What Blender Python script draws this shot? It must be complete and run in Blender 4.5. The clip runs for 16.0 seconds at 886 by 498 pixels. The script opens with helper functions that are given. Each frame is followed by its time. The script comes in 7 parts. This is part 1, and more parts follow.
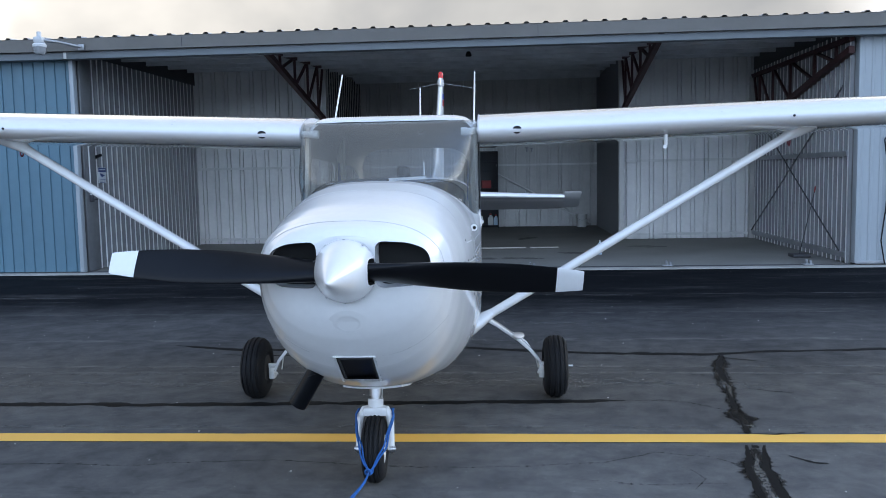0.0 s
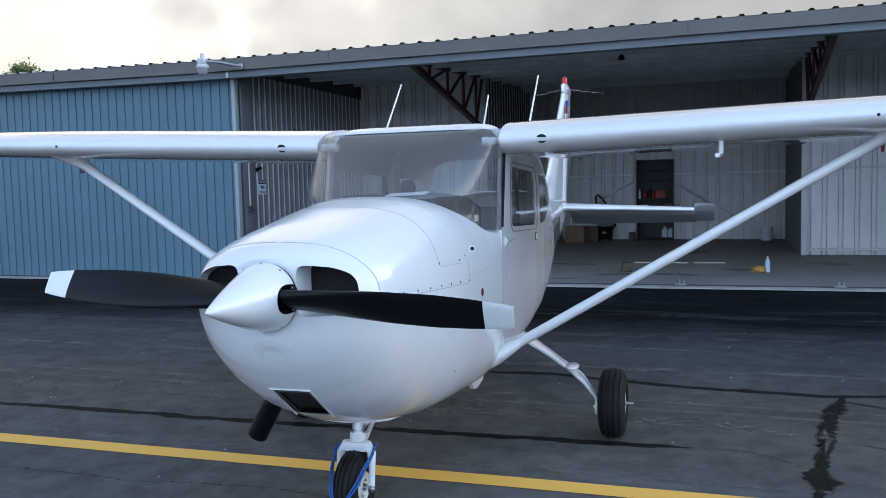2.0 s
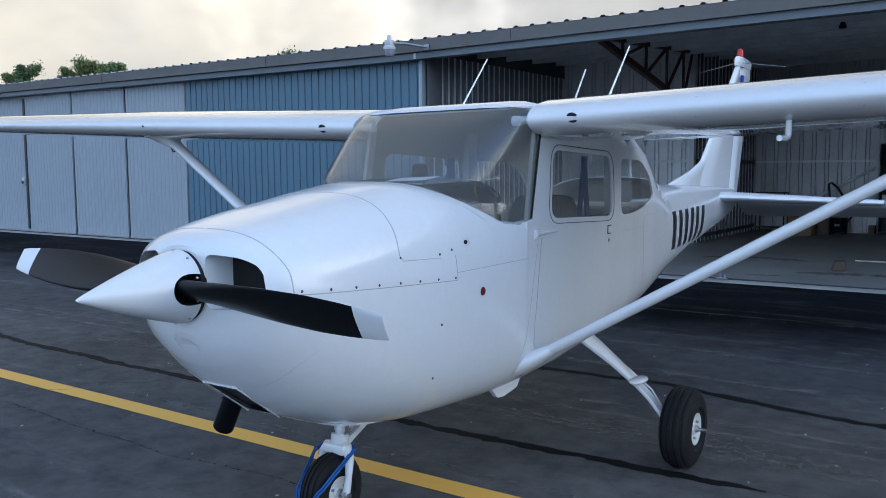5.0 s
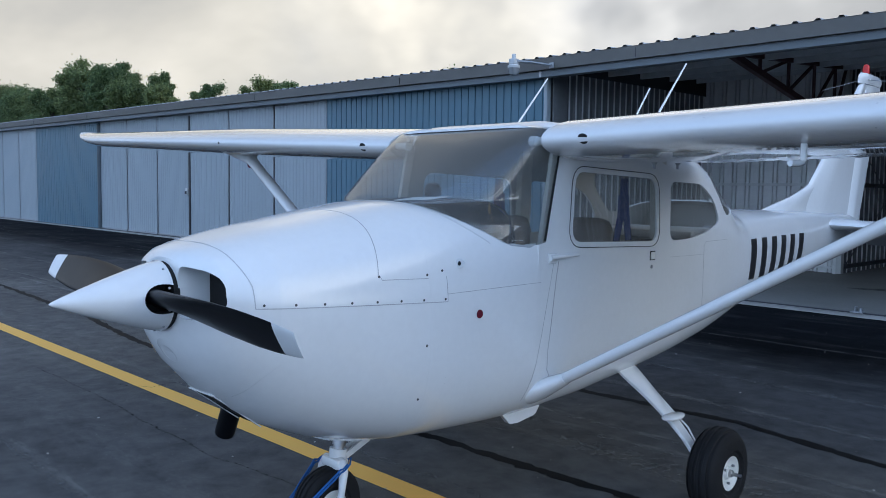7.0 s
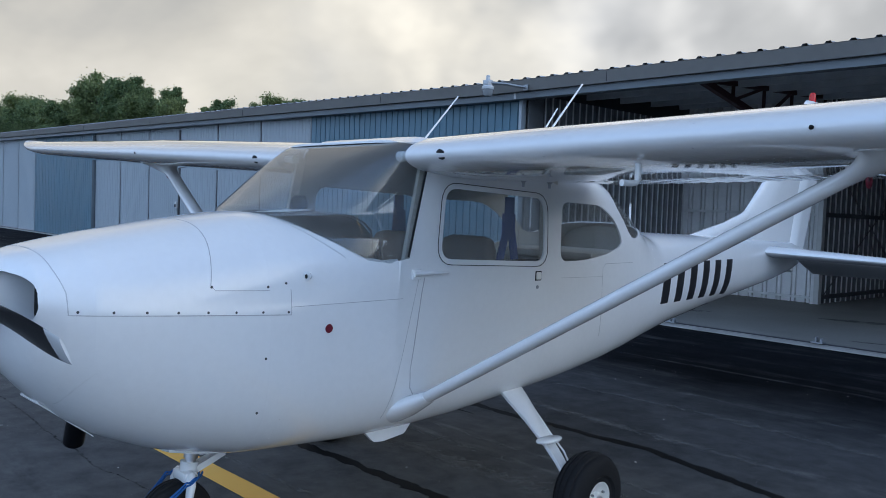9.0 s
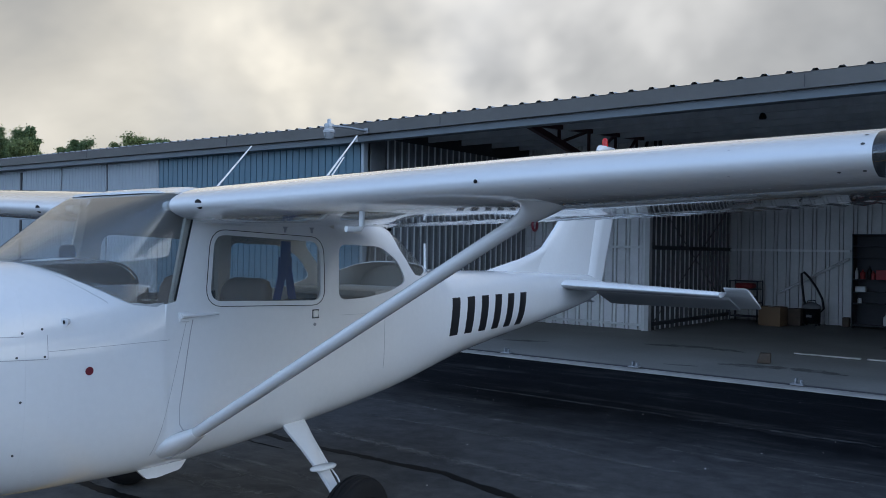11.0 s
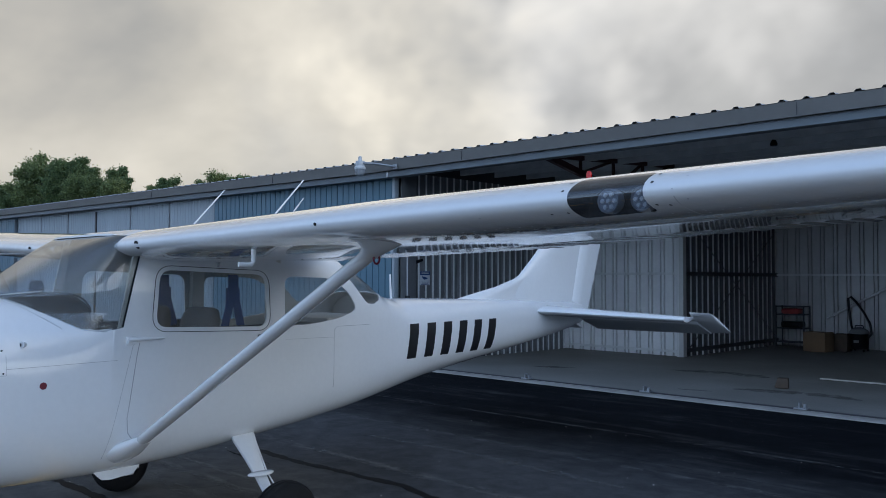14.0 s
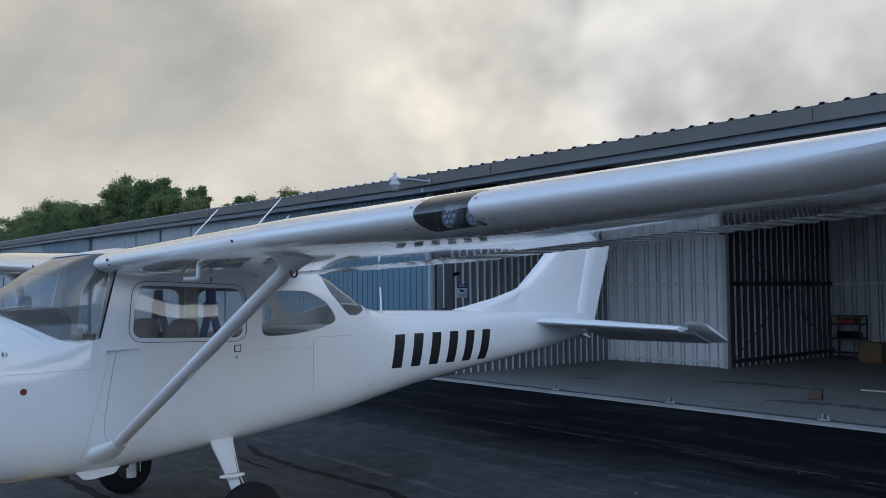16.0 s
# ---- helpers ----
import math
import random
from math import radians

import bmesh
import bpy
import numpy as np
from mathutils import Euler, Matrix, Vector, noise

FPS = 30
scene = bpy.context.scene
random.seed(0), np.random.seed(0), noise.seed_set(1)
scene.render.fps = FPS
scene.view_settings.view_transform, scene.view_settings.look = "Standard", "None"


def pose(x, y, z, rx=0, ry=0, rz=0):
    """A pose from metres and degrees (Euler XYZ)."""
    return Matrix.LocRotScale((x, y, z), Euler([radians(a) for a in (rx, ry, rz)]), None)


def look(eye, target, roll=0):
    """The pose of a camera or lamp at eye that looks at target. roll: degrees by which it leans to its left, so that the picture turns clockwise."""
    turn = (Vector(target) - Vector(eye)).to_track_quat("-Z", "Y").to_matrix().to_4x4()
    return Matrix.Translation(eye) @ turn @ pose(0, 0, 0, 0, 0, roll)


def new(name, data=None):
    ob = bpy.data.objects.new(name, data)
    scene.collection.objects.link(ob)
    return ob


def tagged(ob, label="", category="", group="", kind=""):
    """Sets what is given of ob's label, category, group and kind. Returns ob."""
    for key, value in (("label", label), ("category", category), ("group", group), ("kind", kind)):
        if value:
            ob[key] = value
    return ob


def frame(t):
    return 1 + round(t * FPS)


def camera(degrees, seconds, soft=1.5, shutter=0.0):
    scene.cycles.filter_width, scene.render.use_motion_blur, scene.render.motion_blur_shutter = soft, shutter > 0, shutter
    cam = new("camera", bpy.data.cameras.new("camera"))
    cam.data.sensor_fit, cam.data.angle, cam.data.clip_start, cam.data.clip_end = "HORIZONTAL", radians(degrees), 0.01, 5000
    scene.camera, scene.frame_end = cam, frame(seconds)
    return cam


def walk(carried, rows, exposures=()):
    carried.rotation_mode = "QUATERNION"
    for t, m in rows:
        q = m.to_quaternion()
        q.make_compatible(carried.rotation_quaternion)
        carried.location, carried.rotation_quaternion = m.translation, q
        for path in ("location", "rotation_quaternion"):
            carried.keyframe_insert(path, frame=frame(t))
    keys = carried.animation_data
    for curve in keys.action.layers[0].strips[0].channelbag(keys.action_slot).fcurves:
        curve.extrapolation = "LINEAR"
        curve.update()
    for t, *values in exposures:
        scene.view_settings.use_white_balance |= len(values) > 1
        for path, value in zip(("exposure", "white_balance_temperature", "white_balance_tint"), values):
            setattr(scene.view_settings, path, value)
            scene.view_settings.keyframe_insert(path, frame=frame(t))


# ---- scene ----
cam = camera(56.2, 16.0, 0.55)
PATH = [
    (0, (-0.076, 0.119, 1.615), (-0.231, 2.105, 1.432), -1.1),
    (0.5, (0.197, 0.204, 1.627), (-0.064, 2.179, 1.451), -1.2),
    (1, (0.422, 0.439, 1.613), (0.041, 2.395, 1.445), -1.3),
    (1.5, (0.638, 0.608, 1.624), (0.128, 2.536, 1.466), -1.4),
    (2, (0.908, 0.748, 1.622), (0.272, 2.638, 1.471), -1.4),
    (2.5, (1.064, 0.881, 1.61), (0.32, 2.731, 1.461), -1.2),
    (3, (1.183, 1.114, 1.62), (0.335, 2.919, 1.465), -1.0),
    (5.3, (1.848, 1.717, 1.62), (0.64, 3.301, 1.436), -0.3),
    (5.5, (1.905, 1.759, 1.616), (0.661, 3.315, 1.435), -0.2),
    (6, (2.085, 1.86, 1.621), (0.759, 3.347, 1.448), -0.1),
    (6.5, (2.198, 1.992, 1.619), (0.806, 3.419, 1.459), 0.2),
    (7, (2.286, 2.147, 1.635), (0.839, 3.52, 1.489), 0.7),
    (7.5, (2.379, 2.265, 1.643), (0.886, 3.589, 1.509), 1.2),
    (8, (2.521, 2.382, 1.634), (1.005, 3.68, 1.51), 1.6),
    (8.5, (2.636, 2.51, 1.626), (1.128, 3.818, 1.512), 2.0),
    (9, (2.733, 2.681, 1.622), (1.267, 4.038, 1.526), 2.2),
    (9.5, (2.867, 2.767, 1.651), (1.471, 4.196, 1.577), 2.2),
    (10, (3.056, 2.773, 1.662), (1.74, 4.279, 1.615), 2.0),
    (10.2, (3.124, 2.775, 1.659), (1.838, 4.307, 1.622), 1.8),
    (12.3, (3.877, 2.916, 1.673), (2.604, 4.458, 1.719), -0.0),
    (12.5, (3.946, 2.929, 1.671), (2.661, 4.46, 1.724), -0.1),
    (13, (4.114, 3.018, 1.671), (2.796, 4.521, 1.737), -0.1),
    (13.5, (4.312, 3.051, 1.687), (2.955, 4.517, 1.759), 0.0),
    (14, (4.529, 3.041, 1.68), (3.129, 4.468, 1.751), 0.2),
    (14.5, (4.685, 3.132, 1.666), (3.244, 4.517, 1.736), 0.4),
    (15, (4.846, 3.25, 1.685), (3.372, 4.6, 1.757), 0.4),
    (15.5, (5.071, 3.316, 1.681), (3.572, 4.638, 1.765), 0.1),
    (16, (5.234, 3.446, 1.668), (3.712, 4.739, 1.771), -0.4),
]
SKY, SUN, ZENITH = 1.0, 0.15, 0.55
# stretches of thin, bright or thick, grey cover: the way to them, their width in degrees and their tint
CLOUDS = [((-0.88, 0.44, 0.17), 28, (1.38, 1.31, 1.17)), ((-0.63, 0.74, 0.25), 16, (1.20, 1.19, 1.17)), ((-0.42, 0.84, 0.36), 17, (1.35, 1.34, 1.33)), ((-0.70, 0.60, 0.40), 18, (1.12, 1.12, 1.12)),
          ((-0.92, 0.28, 0.30), 18, (1.0, 1.0, 1.01)), ((0.08, 0.97, 0.19), 25, (0.70, 0.72, 0.75))]
# where the cover breaks low down: bright blue sky to the south, paler in the south-east, a pale dawn in the east
OPENINGS = [((0.87, 0.47, 0.13), (5.7, 6.0, 6.3), 0.755, 1.0), ((-0.12, -0.95, 0.26), (1.72, 2.42, 3.6), 0.2, 0.85), ((0.86, -0.40, 0.32), (1.40, 2.1, 3.3), -0.1, 0.78)]
EXPOSURES = [(0.0, 0.12, 6950, 11), (1.5, 0.02, 6850, 11), (3.0, -0.21, 6600, 10), (5.5, -0.41, 6400, 10), (7.0, -0.52, 6280, 10), (9.0, -0.62, 6300, 10), (12.5, -0.75, 6400, 10), (16.0, -0.79, 6430, 10)]
walk(cam, [(t, look(eye, target, roll)) for t, eye, target, roll in PATH], EXPOSURES)

# ---- sky and sun: broken overcast, brighter towards the zenith ----
world = bpy.data.worlds.new("overcast_sky")
scene.world = world
world.use_nodes = True
wn, wl = world.node_tree.nodes, world.node_tree.links
wn.clear()


def wmath(op, a, b=0.0):
    n = wn.new("ShaderNodeMath")
    n.operation = op
    for i, v in enumerate((a, b)):
        if isinstance(v, (int, float)):
            n.inputs[i].default_value = v
        else:
            wl.new(v, n.inputs[i])
    return n.outputs[0]


SUN_ELEV, SUN_AZ = radians(38), radians(150)
w_out = wn.new("ShaderNodeOutputWorld")
w_bg = wn.new("ShaderNodeBackground")
w_tc = wn.new("ShaderNodeTexCoord")
w_sep = wn.new("ShaderNodeSeparateXYZ")
wl.new(w_tc.outputs["Generated"], w_sep.inputs[0])
up = wmath("MAXIMUM", w_sep.outputs[2], 0.0)


def wvec(op, a, b=None, scale=None):
    n = wn.new("ShaderNodeVectorMath")
    n.operation = op
    for k, v in ((0, a), (1, b)):
        if v is None:
            continue
        if isinstance(v, tuple):
            n.inputs[k].default_value = v
        else:
            wl.new(v, n.inputs[k])
    if scale is not None:
        if isinstance(scale, (int, float)):
            n.inputs["Scale"].default_value = scale
        else:
            wl.new(scale, n.inputs["Scale"])
    return n.outputs["Value" if op == "DOT_PRODUCT" else "Vector"]


def wnoise(vec, scale, detail, rough, distort=0.0):
    n = wn.new("ShaderNodeTexNoise")
    n.inputs["Scale"].default_value, n.inputs["Detail"].default_value = scale, detail
    n.inputs["Roughness"].default_value, n.inputs["Distortion"].default_value = rough, distort
    wl.new(vec, n.inputs["Vector"])
    return n


def wsmooth(src, lo, hi, to=1.0):
    n = wn.new("ShaderNodeMapRange")
    n.interpolation_type = "SMOOTHSTEP"
    n.inputs["From Min"].default_value, n.inputs["From Max"].default_value, n.inputs["To Max"].default_value = lo, hi, to
    wl.new(src, n.inputs["Value"])
    return n.outputs[0]


def wmix(fac, a, b):
    n = wn.new("ShaderNodeMix")
    n.data_type = "RGBA"
    wl.new(fac, n.inputs[0])
    wl.new(a, n.inputs[6])
    wl.new(b, n.inputs[7])
    return n.outputs[2]


# puffs of cloud: soft heaps at two sizes, seen from below
flat = wmath("ADD", up, 0.55)
w_comb = wn.new("ShaderNodeCombineXYZ")
for k in (0, 1):
    wl.new(wmath("DIVIDE", w_sep.outputs[k], flat), w_comb.inputs[k])
w_heap = wnoise(w_comb.outputs[0], 2.3, 5.0, 0.52, 0.15)
w_ramp = wn.new("ShaderNodeValToRGB")
e = w_ramp.color_ramp.elements
e[0].position, e[0].color = 0.30, (0.50, 0.515, 0.54, 1)
e[1].position, e[1].color = 0.70, (0.98, 0.965, 0.93, 1)
m_ = e.new(0.5)
m_.color = (0.73, 0.725, 0.71, 1)
wl.new(w_heap.outputs[0], w_ramp.inputs[0])
cover = w_ramp.outputs[0]
# the ragged way that the thin and thick stretches of cover lie in
w_ragged = wnoise(w_tc.outputs["Generated"], 3.0, 4.0, 0.55)
w_warp = wvec("SCALE", wvec("SUBTRACT", w_ragged.outputs["Color"], (0.5, 0.5, 0.5)), scale=0.34)
w_way = wvec("ADD", w_tc.outputs["Generated"], w_warp)
for way, width, tint in CLOUDS:
    near = wsmooth(wvec("DOT_PRODUCT", w_way, tuple(Vector(way).normalized())), math.cos(radians(width)), 1.0)
    cover = wmix(near, cover, wvec("MULTIPLY", cover, tint))
# overhead the cover is thick and bluish; low in the south-east it breaks and blue sky shines through
w_thick = wn.new("ShaderNodeMapRange")
w_thick.inputs["From Min"].default_value, w_thick.inputs["From Max"].default_value = 0.32, 0.85
w_thick.inputs["To Min"].default_value, w_thick.inputs["To Max"].default_value = 1.0, ZENITH
wl.new(up, w_thick.inputs["Value"])
cover = wvec("SCALE", cover, scale=w_thick.outputs[0])
cover = wmix(wsmooth(up, 0.40, 0.85), cover, wvec("MULTIPLY", cover, (0.84, 1.0, 1.26)))
w_all = cover
for way, tint, low, high in OPENINGS[::-1]:
    w_all = wmix(wsmooth(wvec("DOT_PRODUCT", w_tc.outputs["Generated"], tuple(Vector(way).normalized())), low, high), w_all, wvec("MULTIPLY", cover, tint))
w_sky = wn.new("ShaderNodeTexSky")
w_sky.sky_type = "NISHITA"
w_sky.sun_disc = False
w_sky.sun_elevation, w_sky.sun_rotation = SUN_ELEV, SUN_AZ
w_add = wn.new("ShaderNodeVectorMath")
w_add.operation = "MULTIPLY_ADD"
wl.new(w_sky.outputs[0], w_add.inputs[0])
w_add.inputs[1].default_value = (0.008, 0.008, 0.008)
wl.new(w_all, w_add.inputs[2])
wl.new(w_add.outputs[0], w_bg.inputs[0])
w_bg.inputs[1].default_value = SKY
wl.new(w_bg.outputs[0], w_out.inputs[0])
sun = new("sun", bpy.data.lights.new("sun", "SUN"))
sun.data.energy, sun.data.angle, sun.data.color = SUN, radians(50), (0.95, 0.97, 1.0)
sun.matrix_world = look((0, 0, 30), Vector((0, 0, 30)) - 10 * Vector((math.sin(SUN_AZ) * math.cos(SUN_ELEV), math.cos(SUN_AZ) * math.cos(SUN_ELEV), math.sin(SUN_ELEV))))


# ---- materials ----
def material(name, base, rough=0.5, metal=0.0, vary=0.12, scale=3.0, fine=60.0, bump=0.0, bump_scale=200.0, coat=0.0, second=None, spec=0.5):
    """A surface with a broad and a fine variation in colour and roughness, and an optional bump."""
    m = bpy.data.materials.new(name)
    m.use_nodes = True
    n, l = m.node_tree.nodes, m.node_tree.links
    b = n["Principled BSDF"]
    tc = n.new("ShaderNodeTexCoord")
    big, small = n.new("ShaderNodeTexNoise"), n.new("ShaderNodeTexNoise")
    big.inputs["Scale"].default_value, small.inputs["Scale"].default_value = scale, fine
    big.inputs["Detail"].default_value = 5.0
    for t in (big, small):
        l.new(tc.outputs["Object"], t.inputs["Vector"])
    add = n.new("ShaderNodeMath")
    add.operation = "MULTIPLY_ADD"
    l.new(small.outputs[0], add.inputs[0])
    add.inputs[1].default_value = 0.35
    l.new(big.outputs[0], add.inputs[2])
    ramp = n.new("ShaderNodeValToRGB")
    c = Vector(base)
    d = Vector(second) if second else c * (1 - vary)
    ramp.color_ramp.elements[0].position, ramp.color_ramp.elements[0].color = 0.45, (*d, 1)
    ramp.color_ramp.elements[1].position, ramp.color_ramp.elements[1].color = 0.9, (*(c if second else c * (1 + vary * 0.5)), 1)
    l.new(add.outputs[0], ramp.inputs[0])
    l.new(ramp.outputs[0], b.inputs["Base Color"])
    rr = n.new("ShaderNodeMapRange")
    rr.inputs["To Min"].default_value, rr.inputs["To Max"].default_value = max(rough * 0.75, 0.02), min(rough * 1.3, 1)
    l.new(big.outputs[0], rr.inputs["Value"])
    l.new(rr.outputs[0], b.inputs["Roughness"])
    b.inputs["Metallic"].default_value = metal
    b.inputs["Coat Weight"].default_value = coat
    b.inputs["Coat Roughness"].default_value = 0.05
    b.inputs["Specular IOR Level"].default_value = spec
    if bump:
        bt, bn = n.new("ShaderNodeTexNoise"), n.new("ShaderNodeBump")
        bt.inputs["Scale"].default_value = bump_scale
        bt.inputs["Detail"].default_value = 3.0
        bn.inputs["Strength"].default_value = bump
        bn.inputs["Distance"].default_value = 0.01
        l.new(tc.outputs["Object"], bt.inputs["Vector"])
        l.new(bt.outputs[0], bn.inputs["Height"])
        l.new(bn.outputs[0], b.inputs["Normal"])
    return m


def glass(name, tint, rough=0.0, opacity=0.0, haze=(0.6, 0.6, 0.6), gloss=0.05):
    """Thin clear pane: see-through with a mirror-like surface, and a share of haze."""
    m = bpy.data.materials.new(name)
    m.use_nodes = True
    n, l = m.node_tree.nodes, m.node_tree.links
    n.clear()
    out, mix, mix2 = n.new("ShaderNodeOutputMaterial"), n.new("ShaderNodeMixShader"), n.new("ShaderNodeMixShader")
    tr, gl, di, fr = n.new("ShaderNodeBsdfTransparent"), n.new("ShaderNodeBsdfGlossy"), n.new("ShaderNodeBsdfDiffuse"), n.new("ShaderNodeLayerWeight")
    tr.inputs[0].default_value = (*tint, 1)
    gl.inputs["Roughness"].default_value = rough
    di.inputs[0].default_value = (*haze, 1)
    fr.inputs["Blend"].default_value = 0.5
    p5, ma = n.new("ShaderNodeMath"), n.new("ShaderNodeMath")
    p5.operation, ma.operation = "POWER", "MULTIPLY_ADD"
    l.new(fr.outputs["Facing"], p5.inputs[0])
    p5.inputs[1].default_value = 5.0
    l.new(p5.outputs[0], ma.inputs[0])
    ma.inputs[1].default_value, ma.inputs[2].default_value = 0.80, gloss
    mix2.inputs[0].default_value = opacity
    l.new(tr.outputs[0], mix2.inputs[1])
    l.new(di.outputs[0], mix2.inputs[2])
    l.new(ma.outputs[0], mix.inputs[0])
    l.new(mix2.outputs[0], mix.inputs[1])
    l.new(gl.outputs[0], mix.inputs[2])
    l.new(mix.outputs[0], out.inputs[0])
    return m


WHITE = material("aircraft_white_paint", (0.77, 0.77, 0.76), 0.18, vary=0.05, scale=1.2, fine=30, coat=0.5, bump=0.05, bump_scale=5.0)
WINGPAINT = material("wing_white_paint", (0.75, 0.75, 0.742), 0.06, vary=0.03, scale=1.2, fine=30, coat=1.0, bump=0.45, bump_scale=9.0)
CREAM = material("old_white_paint", (0.78, 0.77, 0.72), 0.3, vary=0.06, scale=2.0)
BLACK = material("matt_black_paint", (0.004, 0.0045, 0.006), 0.30, vary=0.3, scale=5, spec=0.20)
MARK = material("black_marking_film", (0.012, 0.012, 0.014), 0.4, vary=0.2)
DARK = material("dark_cavity", (0.005, 0.005, 0.005), 0.8)
RUBBER = material("tyre_rubber", (0.011, 0.011, 0.012), 0.75, spec=0.3, vary=0.35, scale=9, bump=0.15, bump_scale=120)
STEEL = material("bare_steel", (0.55, 0.55, 0.56), 0.3, metal=1.0, vary=0.2)
GREY = material("galvanised_steel", (0.35, 0.36, 0.37), 0.45, metal=0.6, vary=0.2)
BRAKE = material("rusty_brake_iron", (0.045, 0.038, 0.034), 0.6, vary=0.3, scale=20)
TRIM = material("taupe_headliner", (0.36, 0.345, 0.315), 0.8, vary=0.15)
PALETRIM = material("beige_cabin_trim", (0.52, 0.49, 0.43), 0.7, vary=0.12)
SEAT = material("brown_seat_leather", (0.15, 0.115, 0.09), 0.55, vary=0.25, bump=0.1)
BELT = material("blue_webbing", (0.014, 0.035, 0.15), 0.7, vary=0.2, fine=300)
PANEL = material("dark_instrument_panel", (0.014, 0.014, 0.016), 0.85, vary=0.2)
RED = material("red_lens", (0.6, 0.012, 0.012), 0.15, vary=0.1)
REDMARK = material("dark_red_cap", (0.15, 0.004, 0.018), 0.4)
ROPE = material("blue_rope", (0.010, 0.10, 0.32), 0.7, vary=0.35, fine=400, bump=0.3, bump_scale=500)
SEAM = material("panel_gap", (0.46, 0.46, 0.46), 0.7, vary=0.3)
PALESEAM = material("paint_seam", (0.55, 0.55, 0.55), 0.6)
GASKET = material("window_gasket_rubber", (0.06, 0.06, 0.06), 0.7)
PAPER = material("paper", (0.75, 0.75, 0.73), 0.8, vary=0.04)
WSGLASS = glass("windshield_acrylic", (0.86, 0.88, 0.89), 0.02, 0.065, (0.66, 0.64, 0.59), 0.045)
# side panes: the warm haze colour stands in for a veil of reflected sky
SIDEGLASS = glass("window_acrylic", (0.94, 0.95, 0.95), 0.005, 0.055, (0.62, 0.60, 0.56), 0.045)
LENS = glass("clear_lens", (0.58, 0.62, 0.68), 0.01, 0.03, gloss=0.12)


# ---- mesh helpers ----
def set_mesh(name, verts, faces, mat, sharp=35):
    me = bpy.data.meshes.new(name)
    me.from_pydata([tuple(v) for v in verts], [], faces)
    me.materials.append(mat)
    return smooth(me, sharp)


def smooth(me, sharp=35):
    bm = bmesh.new()
    bm.from_mesh(me)
    bmesh.ops.recalc_face_normals(bm, faces=bm.faces)
    for f in bm.faces:
        f.smooth = True
    lim = radians(sharp)
    for ed in bm.edges:
        ed.smooth = not (len(ed.link_faces) == 2 and ed.calc_face_angle(0) > lim)
    bm.to_mesh(me)
    bm.free()
    return me


def part(name, me, parent, label="", m=None):
    """One mesh as ONE object under a thing or a part."""
    ob = new(name, me)
    ob.parent = parent
    if m is not None:
        ob.matrix_basis = m
    if label:
        ob["label"] = label
    return ob


def thing(name, me, label, category, m=None, group="", kind=""):
    ob = new(name, me)
    if m is not None:
        ob.matrix_basis = m
    return tagged(ob, label, category, group, kind)


def loft(rings, caps=True, closed=True):
    """Vertices and faces through rings of equal length."""
    verts = [v for r in rings for v in r]
    n = len(rings[0])
    faces = []
    for i in range(len(rings) - 1):
        for j in range(n if closed else n - 1):
            a, b = i * n + j, i * n + (j + 1) % n
            faces.append((a, b, b + n, a + n))
    if caps:
        faces.append(tuple(range(n))[::-1])
        faces.append(tuple((len(rings) - 1) * n + j for j in range(n)))
    return verts, faces


def bevel_box(size, r=0.01, seg=2, centre=(0, 0, 0)):
    bm = bmesh.new()
    bmesh.ops.create_cube(bm, size=1)
    bmesh.ops.scale(bm, vec=size, verts=bm.verts)
    if r > 0:
        bmesh.ops.bevel(bm, geom=bm.edges[:], offset=r, segments=seg, affect="EDGES", profile=0.5)
    bmesh.ops.translate(bm, vec=centre, verts=bm.verts)
    return bm


def bm_mesh(name, bm, mat, sharp=35):
    me = bpy.data.meshes.new(name)
    bm.to_mesh(me)
    bm.free()
    me.materials.append(mat)
    return smooth(me, sharp)


def box(name, size, mat, r=0.01, centre=(0, 0, 0), seg=2):
    return bm_mesh(name, bevel_box(size, r, seg, centre), mat)


def joined(name, bms, mat, sharp=35):
    """Several bmeshes of one piece joined into one mesh."""
    me, out = bpy.data.meshes.new(name), bmesh.new()
    for b in bms:
        t = bpy.data.meshes.new("t")
        b.to_mesh(t)
        b.free()
        out.from_mesh(t)
        bpy.data.meshes.remove(t)
    out.to_mesh(me)
    out.free()
    me.materials.append(mat)
    return smooth(me, sharp)


def tube_bm(points, radius, n=10, caps=True):
    """A round bar along points; radius may be a list."""
    pts = [Vector(p) for p in points]
    rs = radius if isinstance(radius, (list, tuple)) else [radius] * len(pts)
    rings, side = [], None
    for i, p in enumerate(pts):
        d = (pts[min(i + 1, len(pts) - 1)] - pts[max(i - 1, 0)]).normalized()
        side = d.orthogonal().normalized() if side is None else (side - d * side.dot(d)).normalized()
        o = d.cross(side)
        rings.append([p + rs[i] * (math.cos(2 * math.pi * k / n) * side + math.sin(2 * math.pi * k / n) * o) for k in range(n)])
    v, f = loft(rings, caps)
    bm = bmesh.new()
    vs = [bm.verts.new(q) for q in v]
    for q in f:
        bm.faces.new([vs[k] for k in q])
    return bm


def tube(name, points, radius, mat, n=10):
    return bm_mesh(name, tube_bm(points, radius, n), mat)


def turned(name, profile, mat, n=32, sharp=35):
    """Turned about z from (radius, z) pairs."""
    rings = [[(r * math.cos(2 * math.pi * k / n), r * math.sin(2 * math.pi * k / n), z) for k in range(n)] for r, z in profile]
    return set_mesh(name, *loft(rings, caps=profile[0][0] < 0.01), mat, sharp)


